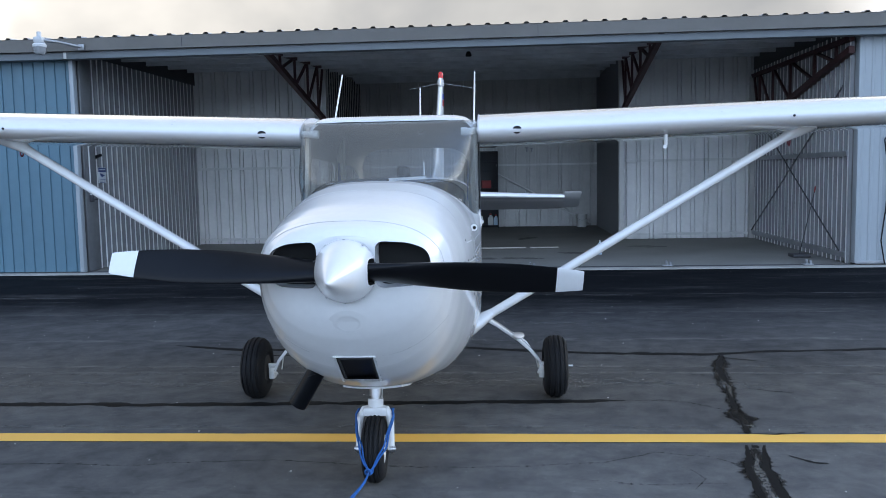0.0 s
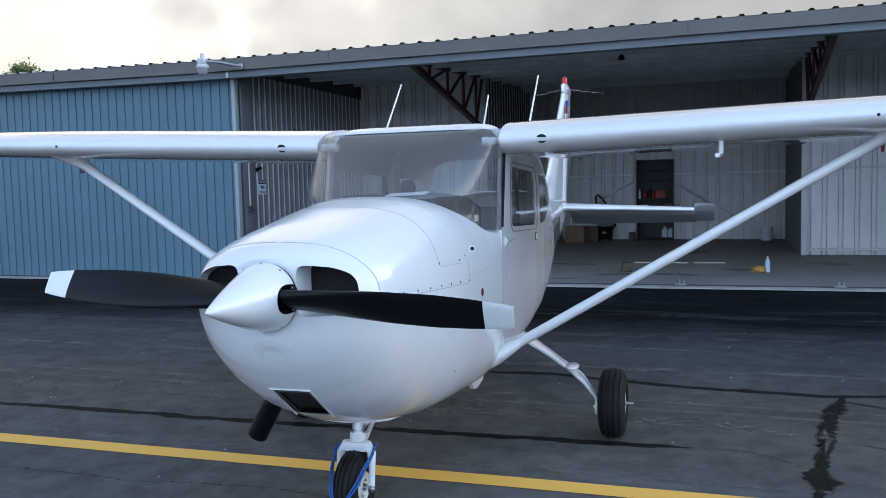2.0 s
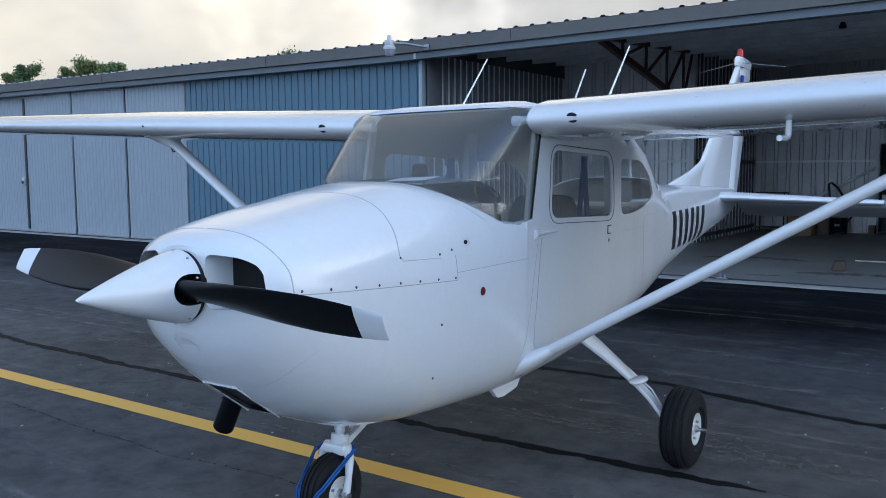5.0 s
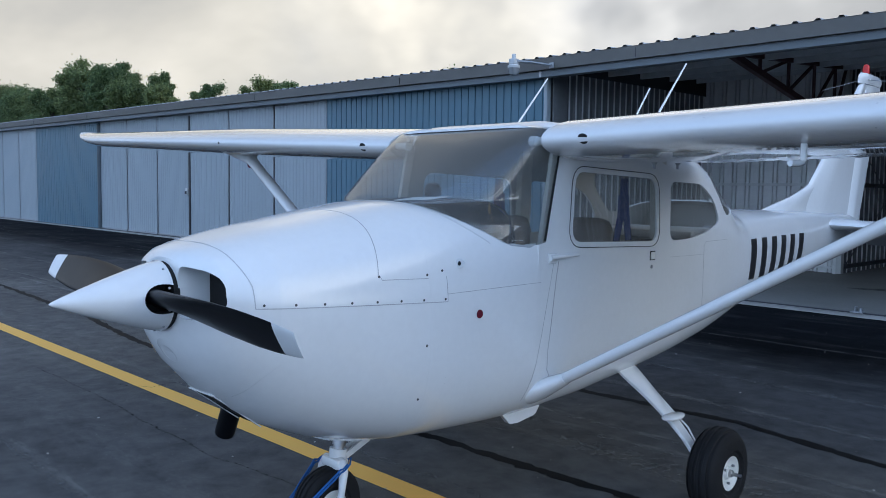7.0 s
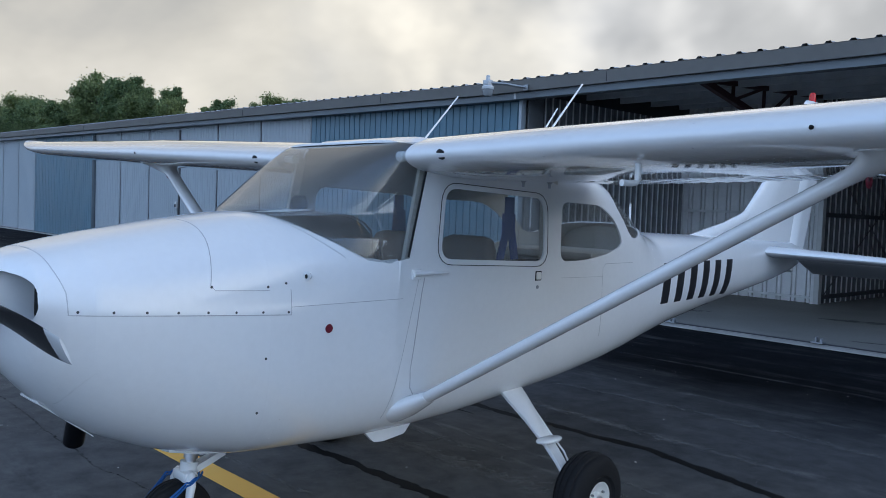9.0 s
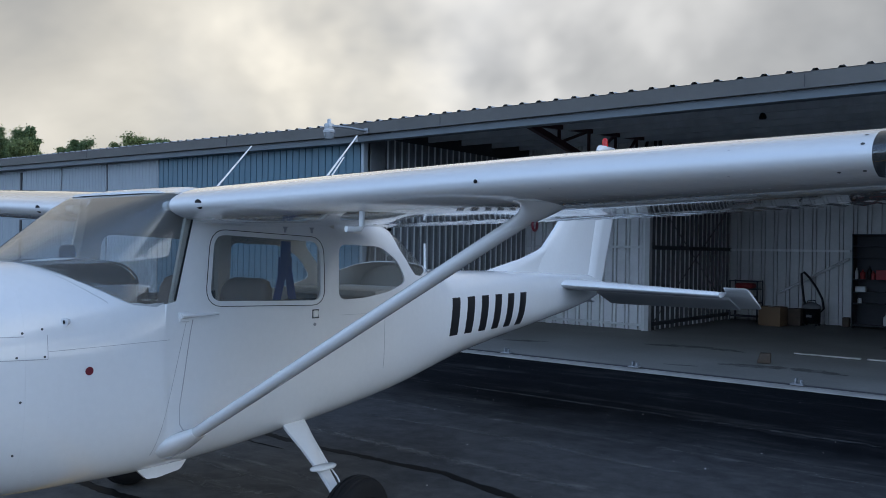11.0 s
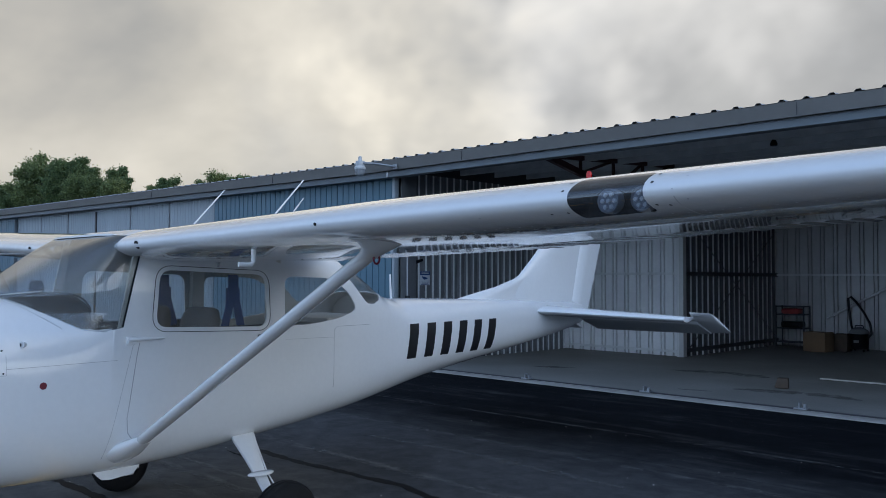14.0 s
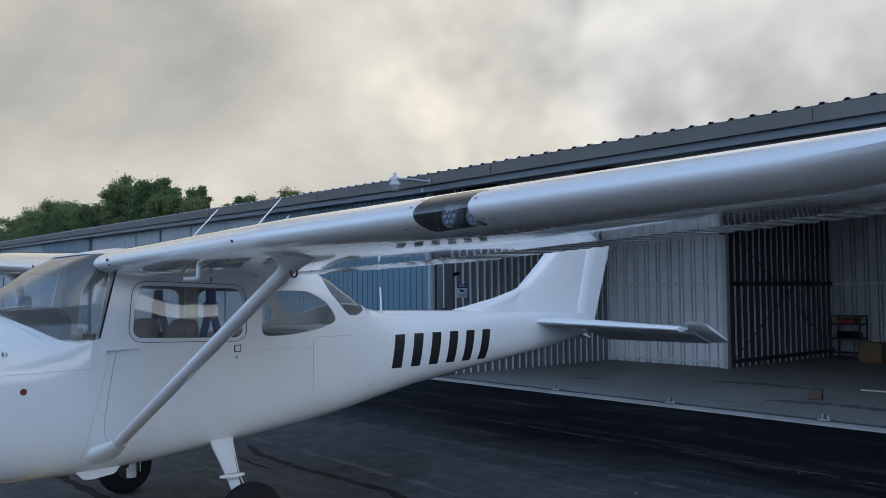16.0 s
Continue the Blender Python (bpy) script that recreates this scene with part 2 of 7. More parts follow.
def bar_bm(a, b, w, h, up=(0, 0, 1)):
    """A rectangular bar from a to b."""
    a, b, up = Vector(a), Vector(b), Vector(up)
    d = (b - a).normalized()
    s = d.cross(up).normalized() * w / 2
    u = s.normalized().cross(d) * h / 2
    rings = [[p + s + u, p - s + u, p - s - u, p + s - u] for p in (a, b)]
    v, f = loft(rings)
    bm = bmesh.new()
    vs = [bm.verts.new(q) for q in v]
    for q in f:
        bm.faces.new([vs[k] for k in q])
    return bm


def boolean(me, cutter, op):
    """The mesh me combined with the mesh cutter; faces keep their materials."""
    a, b = new("a", me), new("b", cutter)
    mod = a.modifiers.new("cut", "BOOLEAN")
    mod.operation, mod.solver, mod.object = op, "EXACT", b
    mod.material_mode = "TRANSFER"
    out = bpy.data.meshes.new_from_object(a.evaluated_get(bpy.context.evaluated_depsgraph_get()))
    bpy.data.objects.remove(a)
    bpy.data.objects.remove(b)
    return out


def round_poly(pts, r, seg=5):
    """A polygon with its corners rounded by about r."""
    out, n = [], len(pts)
    for i in range(n):
        p, a, b = Vector(pts[i]), Vector(pts[i - 1]), Vector(pts[(i + 1) % n])
        ra = min(r, (a - p).length * 0.45, (b - p).length * 0.45)
        s, e_ = p + (a - p).normalized() * ra, p + (b - p).normalized() * ra
        for k in range(seg + 1):
            t = k / seg
            out.append(s * (1 - t) ** 2 + p * 2 * t * (1 - t) + e_ * t * t)
    return out


def prism(pts, axis, lo, hi, mat):
    """A polygon drawn out along an axis: X takes (y, z), Y takes (x, z), Z takes (x, y)."""
    put = {"X": lambda p, d: (d, p[0], p[1]), "Y": lambda p, d: (p[0], d, p[1]), "Z": lambda p, d: (p[0], p[1], d)}[axis]
    return set_mesh("prism", *loft([[put(p, lo) for p in pts], [put(p, hi) for p in pts]]), mat)


def grow(pts, d):
    """The polygon moved outwards by d (inwards if negative)."""
    c = sum((Vector(p) for p in pts), Vector((0, 0))) / len(pts)
    area = sum(pts[i - 1][0] * pts[i][1] - pts[i][0] * pts[i - 1][1] for i in range(len(pts)))
    s = 1 if area > 0 else -1
    out = []
    for i in range(len(pts)):
        a, p, b = Vector(pts[i - 1]), Vector(pts[i]), Vector(pts[(i + 1) % len(pts)])
        t = ((p - a).normalized() + (b - p).normalized())
        t = t.normalized() if t.length > 1e-6 else (b - p).normalized()
        out.append(p + s * d * Vector((t[1], -t[0])))
    return out


# ---- the aeroplane, in its own frame: x to its left wing, y aft, z up from the ground ----
plane = new("airplane")
plane.matrix_basis = pose(-0.790, 5.175, 0, 0, 0, 1.2)
tagged(plane, "white high-wing single-engine light aeroplane parked on asphalt", "airplane")

# y, bottom, top, half width, height of the greatest width, squareness above and below
SECTIONS = [
    (-1.625, 1.040, 1.360, 0.200, 1.20, 2.4, 2.2), (-1.605, 0.985, 1.382, 0.285, 1.20, 2.5, 2.2), (-1.56, 0.910, 1.402, 0.355, 1.19, 2.6, 2.2),
    (-1.48, 0.820, 1.424, 0.405, 1.17, 2.7, 2.2), (-1.38, 0.730, 1.446, 0.440, 1.15, 2.8, 2.2), (-1.25, 0.645, 1.474, 0.465, 1.12, 2.8, 2.3),
    (-1.05, 0.560, 1.508, 0.493, 1.10, 2.8, 2.4), (-0.90, 0.520, 1.535, 0.508, 1.08, 2.8, 2.5), (-0.70, 0.485, 1.566, 0.524, 1.05, 2.9, 2.7),
    (-0.66, 0.484, 1.572, 0.527, 1.05, 2.9, 2.8), (-0.55, 0.482, 1.578, 0.533, 1.05, 2.9, 3.0), (-0.40, 0.480, 1.575, 0.540, 1.05, 2.9, 3.2),
    (-0.20, 0.480, 1.562, 0.548, 1.05, 3.3, 3.5), (-0.06, 0.480, 1.550, 0.553, 1.05, 4.6, 3.6), (-0.025, 0.482, 1.548, 0.555, 1.05, 5.2, 3.6), (-0.005, 0.483, 1.945, 0.552, 1.05, 10.0, 3.7),
    (0.125, 0.486, 1.950, 0.552, 1.05, 10.0, 3.7), (0.20, 0.490, 1.978, 0.552, 1.05, 10.0, 3.8), (0.50, 0.512, 1.986, 0.551, 1.05, 6.5, 4.0), (1.00, 0.562, 1.978, 0.546, 1.07, 6.5, 4.0),
    (1.40, 0.600, 1.945, 0.528, 1.09, 6.0, 3.8), (1.62, 0.622, 1.895, 0.510, 1.10, 6.0, 3.6), (1.90, 0.654, 1.800, 0.482, 1.11, 5.5, 3.4),
    (2.15, 0.690, 1.665, 0.452, 1.12, 4.4, 3.2), (2.32, 0.717, 1.562, 0.432, 1.13, 3.4, 3.0), (2.55, 0.758, 1.510, 0.404, 1.14, 2.8, 2.8),
    (2.90, 0.820, 1.505, 0.358, 1.16, 2.7, 2.7), (3.60, 0.910, 1.490, 0.268, 1.21, 2.6, 2.6), (4.30, 0.992, 1.470, 0.192, 1.25, 2.5, 2.5),
    (5.00, 1.082, 1.448, 0.122, 1.28, 2.4, 2.4), (5.40, 1.150, 1.430, 0.080, 1.30, 2.3, 2.3), (5.62, 1.205, 1.410, 0.045, 1.31, 2.2, 2.2),
]


def section(y):
    """The section at y, blended smoothly between the given ones."""
    ys = [s[0] for s in SECTIONS]
    i = max(0, min(len(ys) - 2, int(np.searchsorted(ys, y)) - 1))
    t = (y - ys[i]) / (ys[i + 1] - ys[i])
    return [a + (b - a) * t for a, b in zip(SECTIONS[i], SECTIONS[i + 1])]


def hull(name, y0, y1, inset, mat, n=72, step=0.05):
    ys = sorted({round(y0 + (y1 - y0) * k / max(1, round((y1 - y0) / step)), 4) for k in range(round((y1 - y0) / step) + 1)} | {s[0] for s in SECTIONS if y0 < s[0] < y1 and (s[0] < -1.3 or -0.03 < s[0] < 0.21)})
    rings = []
    for y in ys:
        _, zb, zt, w, zm, nt, nb = section(y)
        zb, zt, w = zb + inset, zt - inset, w - inset
        ring = []
        for k in range(n):
            a = 2 * math.pi * (k + 0.5) / n
            c, s = math.cos(a), math.sin(a)
            p = nt if s > 0 else nb
            ring.append((math.copysign(w * abs(c) ** (2 / p), c), y, zm + math.copysign((zt - zm if s > 0 else zm - zb) * abs(s) ** (2 / p), s)))
        rings.append(ring)
    return set_mesh(name, *loft(rings), mat, 40)


def decal(pts, axis, lo, hi, mat, lift=0.0022, y0=-0.69, y1=5.6):
    """A patch of the body's own skin, a hair proud of it, in the outline given."""
    cut = boolean(hull("skin", y0, y1, -lift, mat), prism(pts, axis, lo, hi, mat), "INTERSECT")
    cut = boolean(cut, hull("core", y0 - 0.2 if y0 > -1 else y0, y1, -0.0004, mat), "DIFFERENCE")
    cut.materials.clear()
    cut.materials.append(mat)
    return smooth(cut, 40)


DOOR_WIN = round_poly([(0.262, 1.727), (1.030, 1.700), (1.045, 1.352), (0.238, 1.378)], 0.075)
REAR_WIN = round_poly([(1.195, 1.690), (1.62, 1.680), (1.80, 1.590), (1.908, 1.443), (1.72, 1.385), (1.45, 1.352), (1.195, 1.348)], 0.07)
WS = [(0.034, 1.384), (0.144, 1.87), (0.147, 1.931), (-0.2, 1.931), (-0.2, 1.60), (-0.03, 1.59), (-0.03, 1.372)]


def bow(j, n, p=2.1):
    """Across and forward shares of a level curve of the windshield, from post to post; fuller with p."""
    a = math.pi * (j / n - 0.5)
    return math.copysign(abs(math.sin(a)) ** (2 / p), a), max(0.0, math.cos(a)) ** (2 / p)


COAMING = [(0.544 * bow(j, 24)[0], 0.060 - 0.640 * bow(j, 24)[1]) for j in range(25)]
BACK_WIN = [(1.80, 2.0), (1.80, 1.75), (1.845, 1.665), (1.99, 1.515), (2.03, 1.486), (2.11, 1.480), (2.19, 1.508), (2.29, 1.562), (2.32, 1.60), (2.32, 2.0)]

body = hull("fuselage", -0.695, 5.62, 0.0, WHITE)
body = boolean(body, hull("cabin", -0.60, 2.36, 0.012, TRIM), "DIFFERENCE")
for pts, axis, lo, hi in ((WS, "X", -1, 1), (COAMING, "Z", 1.37, 1.75), (DOOR_WIN, "X", -1, 1), (REAR_WIN, "X", -1, 1), (BACK_WIN, "X", -1, 1)):
    body = boolean(body, prism(pts, axis, lo, hi, WHITE), "DIFFERENCE")
HEAD = [(0.56 * bow(j, 24, 3.9)[0], 0.145 - 0.142 * bow(j, 24, 3.9)[1]) for j in range(25)]
body = boolean(body, prism(HEAD + [(0.57, 0.145), (0.57, -0.2), (-0.57, -0.2), (-0.57, 0.145)], "Z", 1.92, 2.0, WHITE), "DIFFERENCE")
fuselage = part("fuselage", smooth(body, 32), plane, "glossy white riveted metal fuselage")


def pane(name, pts, axis, lo, hi, mat, label):
    g = boolean(hull("skin", -0.68, 2.6, 0.006, mat), prism(grow(pts, 0.006), axis, lo, hi, mat), "INTERSECT")
    g = boolean(g, hull("core", -0.70, 2.62, 0.010, mat), "DIFFERENCE")
    g.materials.clear()
    g.materials.append(mat)
    ob = part(name, smooth(g, 40), plane, label)
    ob.visible_shadow = False
    return ob


# the windshield: level curves that bulge forward from post to post
def screen():
    rings = []
    for k in range(29):
        z = 1.36 + (1.934 - 1.36) * k / 28
        yp = 0.058 + 0.155 * (z - 1.386)
        yc = -0.595 + max(0.0, z - 1.575) * 1.56 + 0.045 * (max(0.0, z - 1.82) / 0.114) ** 2
        w = 0.547 - 0.004 * (z - 1.36)
        out_, in_ = [], []
        for j in range(37):
            bx, by = bow(j, 36, 2.1 + 1.8 * max(0.0, (z - 1.5) / 0.43))
            x, y = w * bx, yp - (yp - yc) * by
            out_.append((x, y, z))
            in_.append((x * (1 - 0.004 / w), y + 0.004, z))
        rings.append(out_ + in_[::-1])
    return set_mesh("screen", *loft(rings), WSGLASS, 60)


ws_mesh = boolean(screen(), hull("deck", -0.70, -0.026, -0.001, WSGLASS), "DIFFERENCE")
ws_mesh.materials.clear()
ws_mesh.materials.append(WSGLASS)
part("windshield", smooth(ws_mesh, 60), plane, "smoky curved acrylic windshield").visible_shadow = False
for s in (1, -1):
    lo, hi = (0.2, 1) if s > 0 else (-1, -0.2)
    pane("door_window", DOOR_WIN, "X", lo, hi, SIDEGLASS, "clear side window in the cabin door")
    pane("rear_side_window", REAR_WIN, "X", lo, hi, SIDEGLASS, "clear tapering rear side window")
pane("rear_window", BACK_WIN, "X", -1, 1, SIDEGLASS, "clear wraparound rear window")


def ring_decal(outline, width, axis, lo, hi, mat):
    """The line round an outline."""
    a = decal(outline, axis, lo, hi, mat, y0=-0.69, y1=3.4)
    return boolean(a, prism(grow(outline, -width), axis, -2, 2, mat), "DIFFERENCE")


retainer = boolean(decal(grow(COAMING, 0.032), "Z", 1.3, 1.7, PALESEAM, 0.0012, -0.69, -0.30), prism(grow(COAMING, 0.0295), "Z", 1.0, 2.0, PALESEAM), "DIFFERENCE")
part("windshield_retainer", retainer, plane, "thin seam of the windshield retainer")
for s in (1, -1):
    lo, hi = (0.2, 1) if s > 0 else (-1, -0.2)
    part("window_gasket", ring_decal(grow(DOOR_WIN, 0.03), 0.004, "X", lo, hi, GASKET), plane, "dark gasket round the door window")

# the cowling with its two air inlets and the square opening below
INLET = round_poly([(0.125, 1.336), (0.262, 1.326), (0.345, 1.290), (0.362, 1.19), (0.30, 1.143), (0.125, 1.136)], 0.04)
cowl = hull("cowling", -1.625, -0.6952, 0.0, WHITE, step=0.04)
for s in (1, -1):
    pts = [(s * p[0], p[1]) for p in INLET]
    cowl = boolean(cowl, prism(pts, "Y", -1.8, -1.39, WHITE), "DIFFERENCE")
CHIN = round_poly([(-0.088, 0.803), (0.082, 0.803), (0.082, 0.655), (-0.088, 0.655)], 0.008, 2)
cowl = boolean(cowl, prism(CHIN, "Y", -1.8, -1.14, DARK), "DIFFERENCE")
cowling = part("cowling", smooth(cowl, 32), plane, "smooth white engine cowling")
for s in (1, -1):
    part("inlet_screen", prism([(s * p[0], p[1]) for p in grow(INLET, 0.004)], "Y", -1.495, -1.48, DARK), plane, "black cooling inlet screen")

for a, b in (((-0.096, -1.468, 0.808), (0.090, -1.468, 0.808)), ((-0.092, -1.466, 0.806), (-0.092, -1.248, 0.640)), ((0.086, -1.466, 0.806), (0.086, -1.248, 0.640))):
    part("chin_inlet_frame", bm_mesh("frame", bar_bm(a, b, 0.005, 0.010, (0, 1, 0) if a[0] != b[0] else (1, 0, 0)), WHITE), cowling, "white rim of the square inlet")
part("chin_screen", bm_mesh("screen", bar_bm((-0.003, -1.438, 0.800), (-0.003, -1.225, 0.650), 0.17, 0.01, (0, 1, 1.4)), BLACK), cowling, "black filter screen")
for a, b in (((-0.078, -1.446, 0.794), (0.072, -1.446, 0.794)), ((-0.078, -1.446, 0.794), (-0.078, -1.236, 0.646)), ((0.072, -1.446, 0.794), (0.072, -1.236, 0.646))):
    part("chin_screen_frame", bm_mesh("frame", bar_bm(a, b, 0.008, 0.006, (0, 1, 1.4)), GASKET), cowling, "dark grey frame of the filter screen")
part("exhaust_pipe", joined("exhaust", [tube_bm([(-0.205, -1.190, 0.73), (-0.235, -1.185, 0.675), (-0.335, -1.172, 0.509)], [0.046, 0.046, 0.046], 24)], BLACK), plane, "sooty black exhaust pipe")
EXD = Vector((-0.100, 0.013, -0.166)).normalized()
part("exhaust_mouth", turned("mouth", [(0.001, 0), (0.041, 0)], DARK, 16), plane, "", Matrix.Translation(Vector((-0.335, -1.172, 0.509)) + EXD * 0.001) @ EXD.to_track_quat("Z", "Y").to_matrix().to_4x4())
part("exhaust_hole", turned("hole", [(0.001, 0.0), (0.9, 0.0), (1.0, -0.1)], DARK, 24), cowling, "", Matrix.Translation((-0.222, -1.187, 0.668)) @ pose(0, 0, 0, 172, -20, 0) @ Matrix.Diagonal((0.055, 0.075, 0.02, 1)))
# dished knockout under the spinner
part("cowl_dimple", turned("dimple", [(0.001, 0.0012), (0.034, 0.0012), (0.042, 0.0014), (0.050, 0.0026), (0.056, 0.0026), (0.085, -0.003)], WHITE, 40, 80), cowling, "", Matrix.Translation((0.0, -1.601, 0.983)) @ pose(0, 0, 0, 121, 0, 0) @ Matrix.Diagonal((1.0, 0.8, 1, 1)))
part("cowl_lip", set_mesh("lip", *loft([[(x, y, z0 - 0.028 * math.cos(x * 6.0) + dz) for x, dz in ([(w * (k / 8 - 1), 0.0) for k in range(17)] + [(w * (1 - k / 8), 0.010) for k in range(17)])] for y, z0, w in ((-0.95, 0.552, 0.15), (-0.85, 0.530, 0.18), (-0.66, 0.506, 0.20))]), WHITE), cowling, "white cowl outlet lip")


# spinner and propeller
AXIS = Matrix.Translation((0, 0, 1.212)) @ pose(0, 0, 0, 90, 0, 0)
spinner_profile = [(0.001, 0.415), (0.008, 0.406), (0.022, 0.372), (0.052, 0.292), (0.081, 0.208), (0.106, 0.130), (0.126, 0.06), (0.135, 0.018), (0.1355, 0.012), (0.001, 0.012)]
spin = turned("spinner", spinner_profile, WHITE, 48, 40)
for s in (1, -1):
    rings = [[(s * x, 0.056 * math.cos(2 * math.pi * k / 28), 0.050 + 0.066 * math.sin(2 * math.pi * k / 28) * (1.0 if math.sin(2 * math.pi * k / 28) > 0 else 1.6)) for k in range(28)] for x in (0.05, 0.2)]
    spin = boolean(spin, set_mesh("slot", *loft(rings), DARK), "DIFFERENCE")
spinner = part("spinner", smooth(spin, 40), plane, "pointed white propeller spinner", Matrix.Translation((0, -1.632, 0)) @ AXIS)
part("spinner_backplate", turned("backplate", [(0.001, 0.0115), (0.131, 0.0115), (0.131, -0.012), (0.001, -0.012)], DARK, 48), spinner)
for k in range(10):
    a = 2 * math.pi * (k + 0.5) / 10
    part("screw", turned("screw", [(0.001, 0.0035), (0.0045, 0.003), (0.005, 0)], GREY, 8), spinner, "", Matrix.Translation((0.1335 * math.cos(a), 0.1335 * math.sin(a), 0.03)) @ Vector((math.cos(a), math.sin(a), 0.12)).to_track_quat("Z", "Y").to_matrix().to_4x4())


def blade_mesh(r0, r1, mat, steps=14):
    """A twisted propeller blade from radius r0 to r1, along +x, axis along y."""
    rings = []
    for k in range(steps + 1):
        r = r0 + (r1 - r0) * k / steps
        u = r / 0.988
        c = float(np.interp(u, (0.05, 0.15, 0.30, 0.50, 0.70, 0.85, 1.0), (0.110, 0.126, 0.150, 0.166, 0.156, 0.131, 0.094)))
        th = 0.055 * (1 - u) ** 1.5 + 0.008
        tw = radians(66 - 41 * u ** 0.6)
        if u > 0.985:
            c *= 0.96
        ring = []
        for j in range(16):
            a = 2 * math.pi * j / 16
            x, t = 0.5 * c * math.cos(a), 0.5 * th * math.sin(a) * (1 + 0.3 * math.cos(a))
            ring.append((r, -(x * math.sin(tw) + t * math.cos(tw)), x * math.cos(tw) - t * math.sin(tw)))
        rings.append(ring)
    return set_mesh("blade", *loft(rings), mat, 50)


for s in (0, 180):
    m = Matrix.Translation((0, -1.682, 1.214)) @ pose(0, 0, 0, 0, 2.9 + s, 0)
    blade = part("propeller_blade", blade_mesh(0.055, 0.878, BLACK), plane, "matt black propeller blade with a white tip", m)
    part("blade_tip", blade_mesh(0.8785, 0.988, WHITE, 4), blade, "white painted tip")


# ---- wings ----
def airfoil(n=26, x0=0.0, x1=1.0, thick=0.13):
    """Points round an airfoil between two stations of the chord, from the upper rear forwards and back below."""
    def y_t(x):
        return 5 * thick * (0.2969 * math.sqrt(x) - 0.1260 * x - 0.3516 * x * x + 0.2843 * x ** 3 - 0.1030 * x ** 4)

    def cam_(x):
        return 0.02 / 0.16 * (0.8 * x - x * x) if x < 0.4 else 0.02 / 0.36 * (0.2 + 0.8 * x - x * x)
    xs = [x0 + (x1 - x0) * (1 - math.cos(math.pi * k / n / (1 if x0 == 0 else 1))) / 2 for k in range(n + 1)]
    if x0 == 0:
        xs = [x1 * (k / n) ** 1.7 for k in range(n + 1)]
    top = [(x, cam_(x) + y_t(x)) for x in reversed(xs)]
    low = [(x, cam_(x) - y_t(x)) for x in (xs[1:] if x0 == 0 else xs)]
    return top + low


def wing_at(x):
    """Leading edge y, chord, height and thickness factor of the wing at distance x from the centre."""
    z = 1.872 + 0.0255 * (x - 0.78)
    if x < 2.6:
        return -0.012, 1.63, z, 1.0
    t = (x - 2.6) / 2.7
    y, c = -0.012 + 0.12 * t, 1.63 - 0.5 * t
    if x > 4.95:
        u = min(1, (x - 4.95) / 0.55)
        k = math.sqrt(max(0.0, 1 - u * u))
        return y + 0.10 * (1 - k), c * (0.84 + 0.16 * k), z + 0.085 * (1 - k), 0.10 + 0.90 * k
    return y, c, z, 1.0


def wing_mesh(name, xs, s, mat, x0=0.0, x1=1.0, ripple=0.0, n=26, droop=0.0):
    rings = []
    prof = airfoil(n, x0, x1)
    for x in xs:
        y, c, z, th = wing_at(x)
        ring = []
        for px, pz in prof:
            rp = ripple * math.sin(2 * math.pi * x / 0.095) * (1 if x0 > 0.5 else 0)
            ring.append((s * x, y + c * px, z + c * pz * th - 0.026 * c * px - droop * max(0, px - 0.75) * c + rp))
        rings.append(ring)
    return set_mesh(name, *loft(rings), mat, 40)


def spread(a, b, step):
    k = max(1, round((b - a) / step))
    return [a + (b - a) * i / k for i in range(k + 1)]


